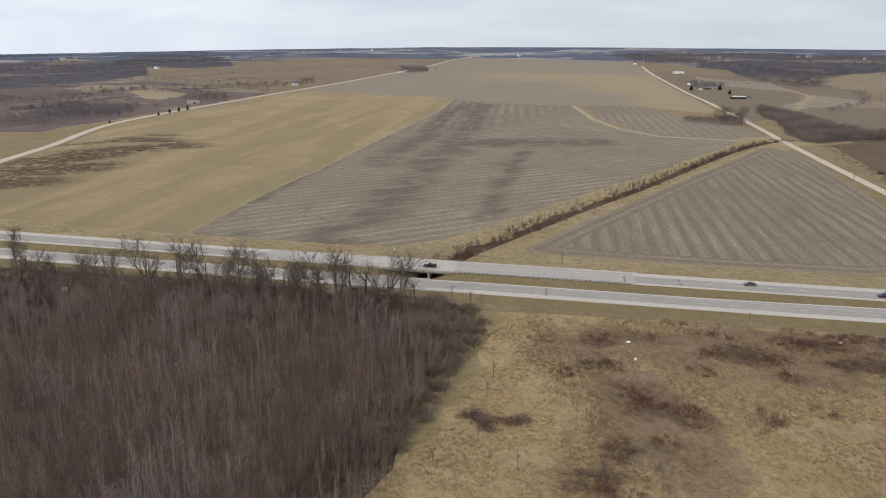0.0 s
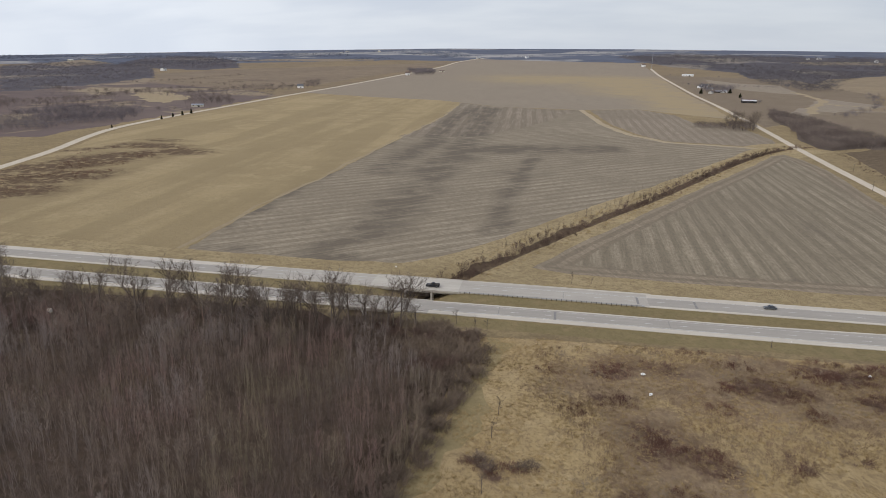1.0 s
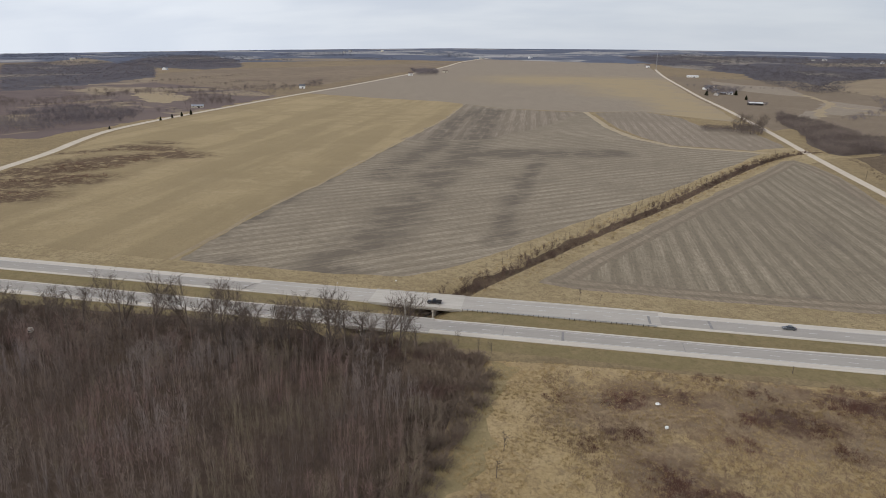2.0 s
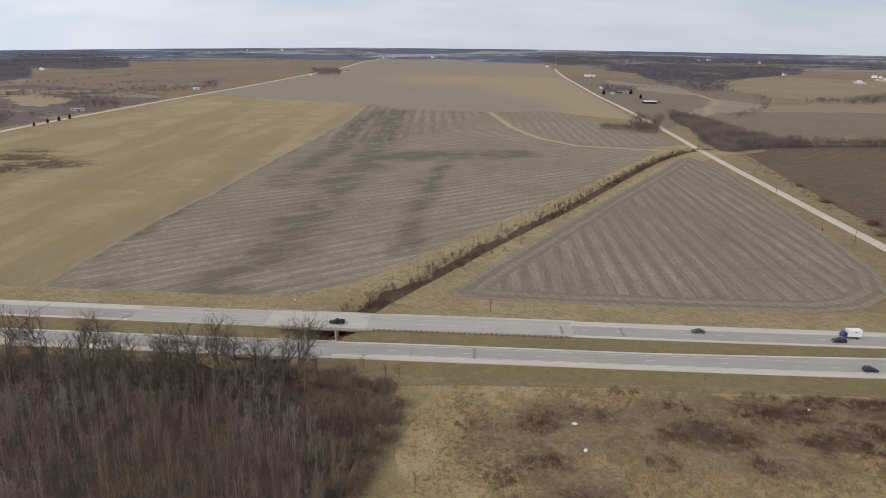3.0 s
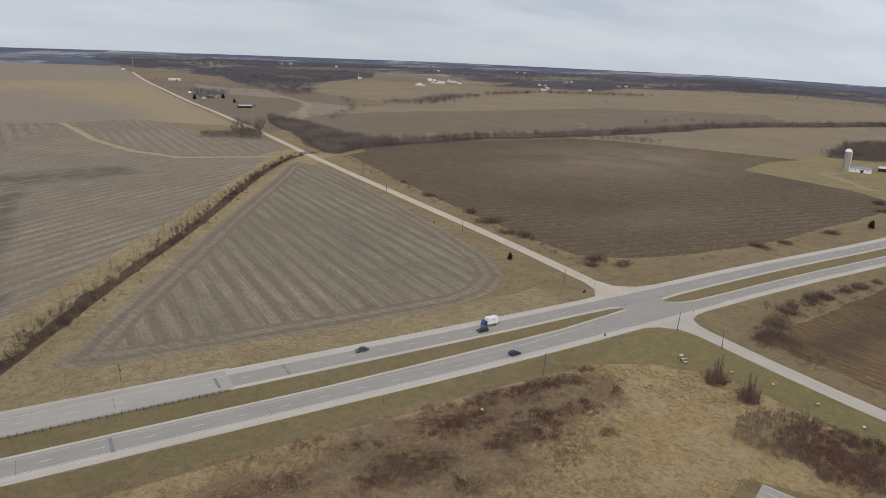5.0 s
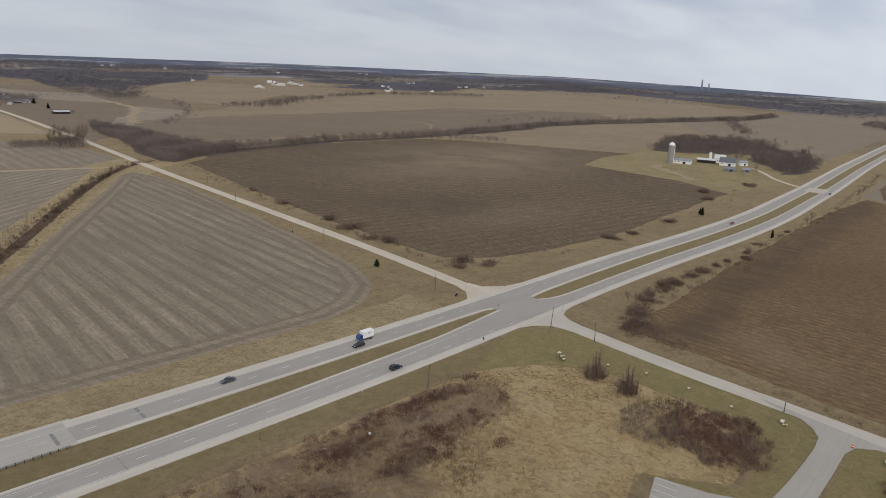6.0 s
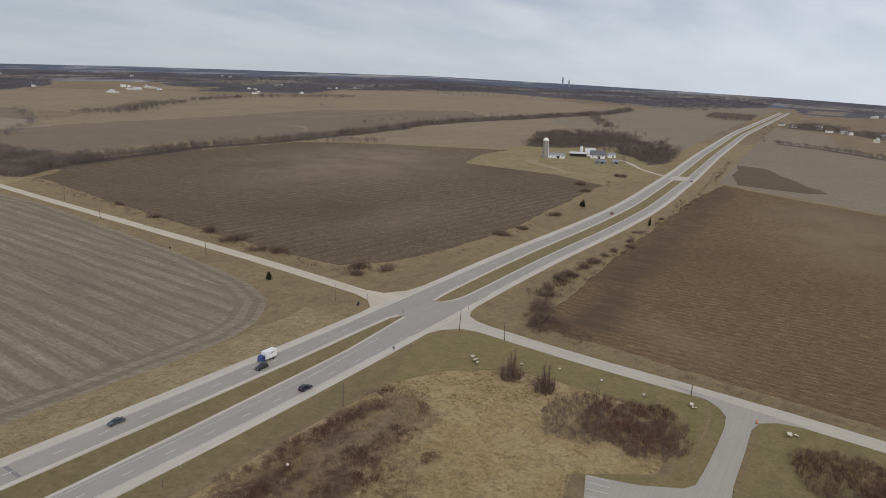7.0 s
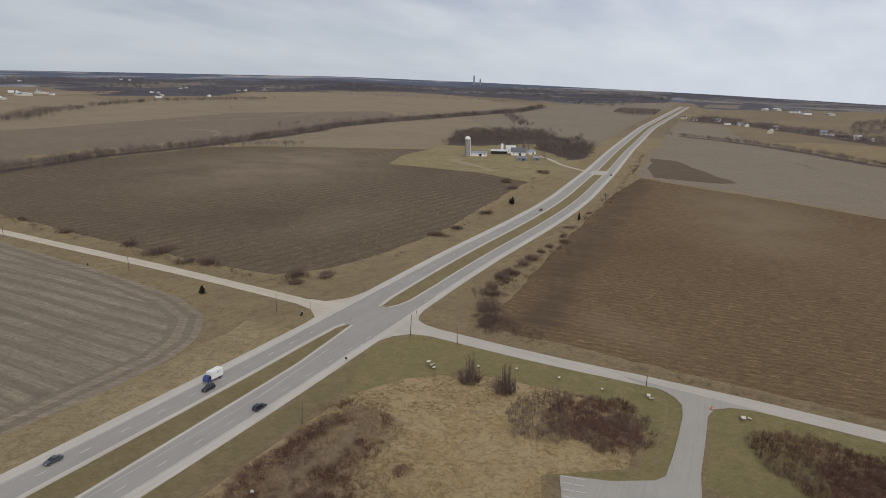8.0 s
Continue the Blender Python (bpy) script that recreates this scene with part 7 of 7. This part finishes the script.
# farm and houses
def house(name, x, y, rot, L, W, H, up, wall, roof, label, category="house", windows=3, chimney=False, group="", door=True, z=None):
    """A gabled building along its own x axis."""
    ob = new(name)
    bm = prism([(-W / 2, 0), (-W / 2, H), (0, H + up), (W / 2, H), (W / 2, 0)], -L / 2, L / 2)
    bmesh.ops.rotate(bm, verts=bm.verts[:], cent=(0, 0, 0), matrix=Matrix.Rotation(radians(90), 3, "Z"))
    bmesh.ops.translate(bm, verts=bm.verts[:], vec=(0, 0, -0.3))
    part("wall", bm, wall, ob)
    e, t = 0.45, 0.18
    s = up / (W / 2)
    prof = [(-W / 2 - e, H - e * s - 0.3 + 0.02), (0, H + up - 0.3 + 0.02), (W / 2 + e, H - e * s - 0.3 + 0.02), (W / 2 + e, H - e * s - 0.3 + t), (0, H + up - 0.3 + t + 0.05), (-W / 2 - e, H - e * s - 0.3 + t)]
    bm = prism(prof, -L / 2 - e, L / 2 + e)
    bmesh.ops.rotate(bm, verts=bm.verts[:], cent=(0, 0, 0), matrix=Matrix.Rotation(radians(90), 3, "Z"))
    r = part("roof", bm, roof, ob)
    if chimney:
        part("chimney", box(0.7, 0.7, 1.6, (L * 0.22, 0, H + up - 0.9)), brown_roof, r)
    for side in (-1, 1):
        for k in range(windows):
            px = -L / 2 + L * (k + 0.5) / windows
            part("window", box(1.0, 0.08, 1.2, (px, side * W / 2, H * 0.42), 0, 0), glass_dark, ob)
    if door:
        part("door", box(min(3.0, L * 0.16), 0.09, min(H * 0.75, 3.2), (L * 0.12, -W / 2, -0.25)), dark_inside if category != "house" else rust_post, ob)
    place(ob, x, y, rot, z)
    return tagged(ob, label, category, group)


silo = new("silo")
part("shaft", tube(3.6, 3.6, (0, 0, -0.5), (0, 0, 22), 28), stave, silo, "grey concrete stave shaft")
dome = bmesh.new()
bmesh.ops.create_uvsphere(dome, u_segments=28, v_segments=12, radius=3.7)
bmesh.ops.bisect_plane(dome, geom=dome.verts[:] + dome.edges[:] + dome.faces[:], plane_co=(0, 0, 0), plane_no=(0, 0, -1), clear_outer=True)
bmesh.ops.translate(dome, verts=dome.verts[:], vec=(0, 0, 22))
part("dome", dome, white_paint, silo, "white metal dome")
part("chute", box(1.1, 0.9, 22, (3.6 * 0.7, -3.6 * 0.72, 0), 45), white_paint, silo, "white unloading chute")
for k in range(8):
    part("hoop", tube(3.66, 3.66, (0, 0, 1.5 + 2.6 * k), (0, 0, 1.62 + 2.6 * k), 28), steel, silo)
tagged(place(silo, 730, 566, 0), "tall grey stave silo with white dome", "silo")
small_silo = new("silo")
part("shaft", tube(1.9, 1.9, (0, 0, -0.5), (0, 0, 11), 20), white_paint, small_silo)
part("roof", tube(2.0, 0.3, (0, 0, 11), (0, 0, 12.6), 20), pale_roof, small_silo)
tagged(place(small_silo, 800, 553, 0), "slim white silo behind the barn", "silo")
FARM = "farm buildings"
house("milking_shed", 742, 556, -68, 21, 9, 4.4, 2.0, white_paint, grey_roof, "white shed with grey metal roof beside the silo", "shed", 5, group=FARM)
# closed walls coloured near-black stand for the shade inside an open front
house("machine_shed", 783, 548, -62, 22, 10, 4.2, 1.8, dark_inside, pale_roof, "shed with pale metal roof, walls coloured dark as open front", "shed", 0, group=FARM)
house("barn", 801, 540, -60, 13, 11, 6.5, 4.0, white_paint, pale_roof, "white barn with pale roof", "barn", 2, group=FARM)
house("barn", 786, 521, -62, 19, 13, 4.6, 5.2, white_paint, slate_roof, "white barn with steep slate-grey roof", "barn", 3, group=FARM)
house("shed", 806, 512, -40, 10, 8, 4.0, 2.2, white_paint, grey_roof, "small white shed with grey roof", "shed", 2, group=FARM)
house("shed", 734, 489, -66, 13, 9, 3.4, 1.8, blue_roof, blue_roof, "low blue-grey metal farm shed", "shed", 2, group=FARM)
house("shed", 748, 476, -66, 8, 7, 3.4, 1.6, blue_roof, grey_roof, "low blue-grey metal shed with grey roof", "shed", 1, group=FARM)
smooth_road("farm_drive", [(690, 390), (720, 430), (760, 460), (790, 490)], 4.5, 4.5, gravel_pale, "pale gravel farm drive", 0.1, 6)
HOMES = "far farmsteads"
house("farm_house", -676, 1995, 20, 13, 10, 6.5, 4.5, white_paint, brown_roof, "white two-storey farm house among bare trees", "house", 3, True, HOMES)
house("machine_shed", -628, 2205, 10, 16, 10, 4.5, 2.0, cream_paint, brown_roof, "cream machine shed on the plain", "shed", 2, group=HOMES)
house("machine_shed", -640, 905, 30, 17, 8, 3.0, 1.4, cream_paint, grey_roof, "long low cream shed with grey roof", "shed", 3, group=HOMES)
house("farm_house", -712, 1375, 20, 12, 9, 5.5, 3.5, white_paint, slate_roof, "white farm house among bare trees", "house", 3, True, HOMES)
house("pole_barn", 206, 1440, 8, 26, 11, 4.2, 1.8, dark_inside, pale_roof, "long shed with bright pale metal roof", "shed", 0, group=HOMES)
house("farm_house", 160, 1878, 15, 14, 10, 5.0, 3.5, white_paint, slate_roof, "white farm house by the gravel road", "house", 3, True, HOMES)
house("garage", 177, 1935, 60, 10, 9, 3.6, 2.2, cream_paint, brown_roof, "cream garage beside the farm house", "garage", 1, group=HOMES)
house("shed", 175, 1712, 20, 12, 8, 3.4, 2.0, rust_post, grey_roof, "grey weathered shed with metal roof", "shed", 2, group=HOMES)
house("pole_barn", 146, 2346, 5, 34, 12, 4.5, 2.0, white_paint, pale_roof, "long white shed along a drive", "shed", 4, group=HOMES)
house("farm_house", 10, 2880, 10, 14, 12, 7.5, 5.0, white_paint, brown_roof, "white farm house at the road's end", "house", 2, True, HOMES)
for x, y, rot, wall, roof, words in ((148, 1850, 40, white_paint, slate_roof, "white house with slate-grey roof"), (166, 1800, 10, siding, grey_roof, "beige shed with grey metal roof"), (158, 1676, 70, siding, slate_roof, "beige garage with slate-grey roof"), (190, 1722, 15, white_paint, grey_roof, "white shed with grey metal roof")):
    house("shed", x, y, rot, 13, 9, 3.8, 2.4, wall, roof, words, "shed", 2, group=HOMES)
for x, y, rot, L in ((945, 2292, 100, 44), (1075, 2425, 100, 70), (1172, 2505, 95, 60), (1100, 2480, 20, 40)):
    house("livestock_barn", x, y, rot, L, 15, 4.2, 2.4, cream_paint, pale_roof, "long cream barn with pale metal roof", "barn", 6, group="buildings on the far upland")
VILLAGE = [(1689, 432), (1664, 399), (1654, 385), (1591, 316), (1464, 308), (1546, 256), (1499, 218), (1482, 204), (1426, 176), (1416, 158), (1386, 137), (1785, 473), (1826, 566), (1784, 528)]
BIG_FAR = [(2690, 496), (2699, 457), (2575, 386), (2495, 344), (2525, 275)]
WOODED = [(1652, 3744), (1689, 3778), (1123, 2608), (1142, 2598), (2040, 3442), (2011, 3323), (1519, 2410), (1518, 2369), (1793, 2621), (1833, 2637), (1548, 2125)]
UPLAND = [(964, 2340), (1072, 2437), (1105, 2443), (1227, 2635), (1162, 2419), (844, 2653), (1367, 2150), (1419, 2207), (1884, 2367), (2005, 2345), (1923, 2372), (1481, 3298), (1019, 3563)]
NORTHERN = [(-2393, 2483), (-1449, 1875), (-1746, 3905), (-1799, 4109), (-1591, 4126), (-556, 3503), (-764, 3320), (1041, 3637), (780, 3768), (832, 3779)]
rngh = random.Random(12)
walls, roofs = (white_paint, cream_paint, siding, white_paint), (pale_roof, slate_roof, brown_roof, grey_roof)
for spots_of, group, size in ((VILLAGE, "village houses", 1.0), (BIG_FAR, "far sheds", 2.1), (WOODED, "houses among far woods", 1.1), (UPLAND, "buildings on the far upland", 1.1), (NORTHERN, "houses near the horizon", 1.3)):
    for x, y in spots_of:
        i, j = rngh.randrange(4), rngh.randrange(4)
        words = ("white", "cream", "beige", "white")[i] + " house with " + ("pale", "slate-grey", "brown", "grey")[j] + " gabled roof"
        house("house" if size < 2 else "warehouse", x, y, rngh.uniform(0, 180), rngh.uniform(11, 16) * size, rngh.uniform(8, 10) * size, rngh.uniform(4.2, 6.0) * (1 if size < 1.2 else 1.3), rngh.uniform(2.2, 3.6), walls[i], roofs[j], words, "house" if size < 2 else "warehouse", 3, False, group)
for x, y, h in ((3825, 2396, 52), (3800, 2335, 34)):
    ob = new("concrete_tower")
    part("shaft", tube(5, 4.5, (0, 0, -5), (0, 0, h), 16), tower_grey, ob)
    part("head", tube(3.2, 3.2, (0, 0, h), (0, 0, h + 6), 12), tower_grey, ob)
    tagged(place(ob, x, y), "far grey concrete tower above the woods", "tower", "far towers")
for x, y, h in ((40, 2780, 60), (820, 2600, 25)):
    ob = new("radio_mast")
    part("mast", tube(0.7, 0.4, (0, 0, -1), (0, 0, h), 6), steel, ob)
    part("top_lamp", tube(0.5, 0.5, (0, 0, h), (0, 0, h + 1.2), 8), sign_red, ob)
    tagged(place(ob, x, y), "thin grey steel radio mast on the plain", "mast", "far masts")

blind = new("hunting_blind")
part("cabin", box(1.9, 1.9, 1.9, (0, 0, 2.6), 0, 0.04), cream_paint, blind, "pale box cabin")
part("roof", box(2.3, 2.3, 0.14, (0, 0, 3.62), 0, 0.03), pale_roof, blind)
part("window", box(1.2, 0.06, 0.5, (0, -0.96, 2.9)), glass_dark, blind)
for sx in (-0.8, 0.8):
    for sy in (-0.8, 0.8):
        part("leg", tube(0.08, 0.08, (sx, sy, -0.1), (sx, sy, 1.7), 6), wood_pole, blind)
tagged(place(blind, -196, 190, 20, s=0.75), "small pale hunting blind on legs among bare trees", "hunting blind")
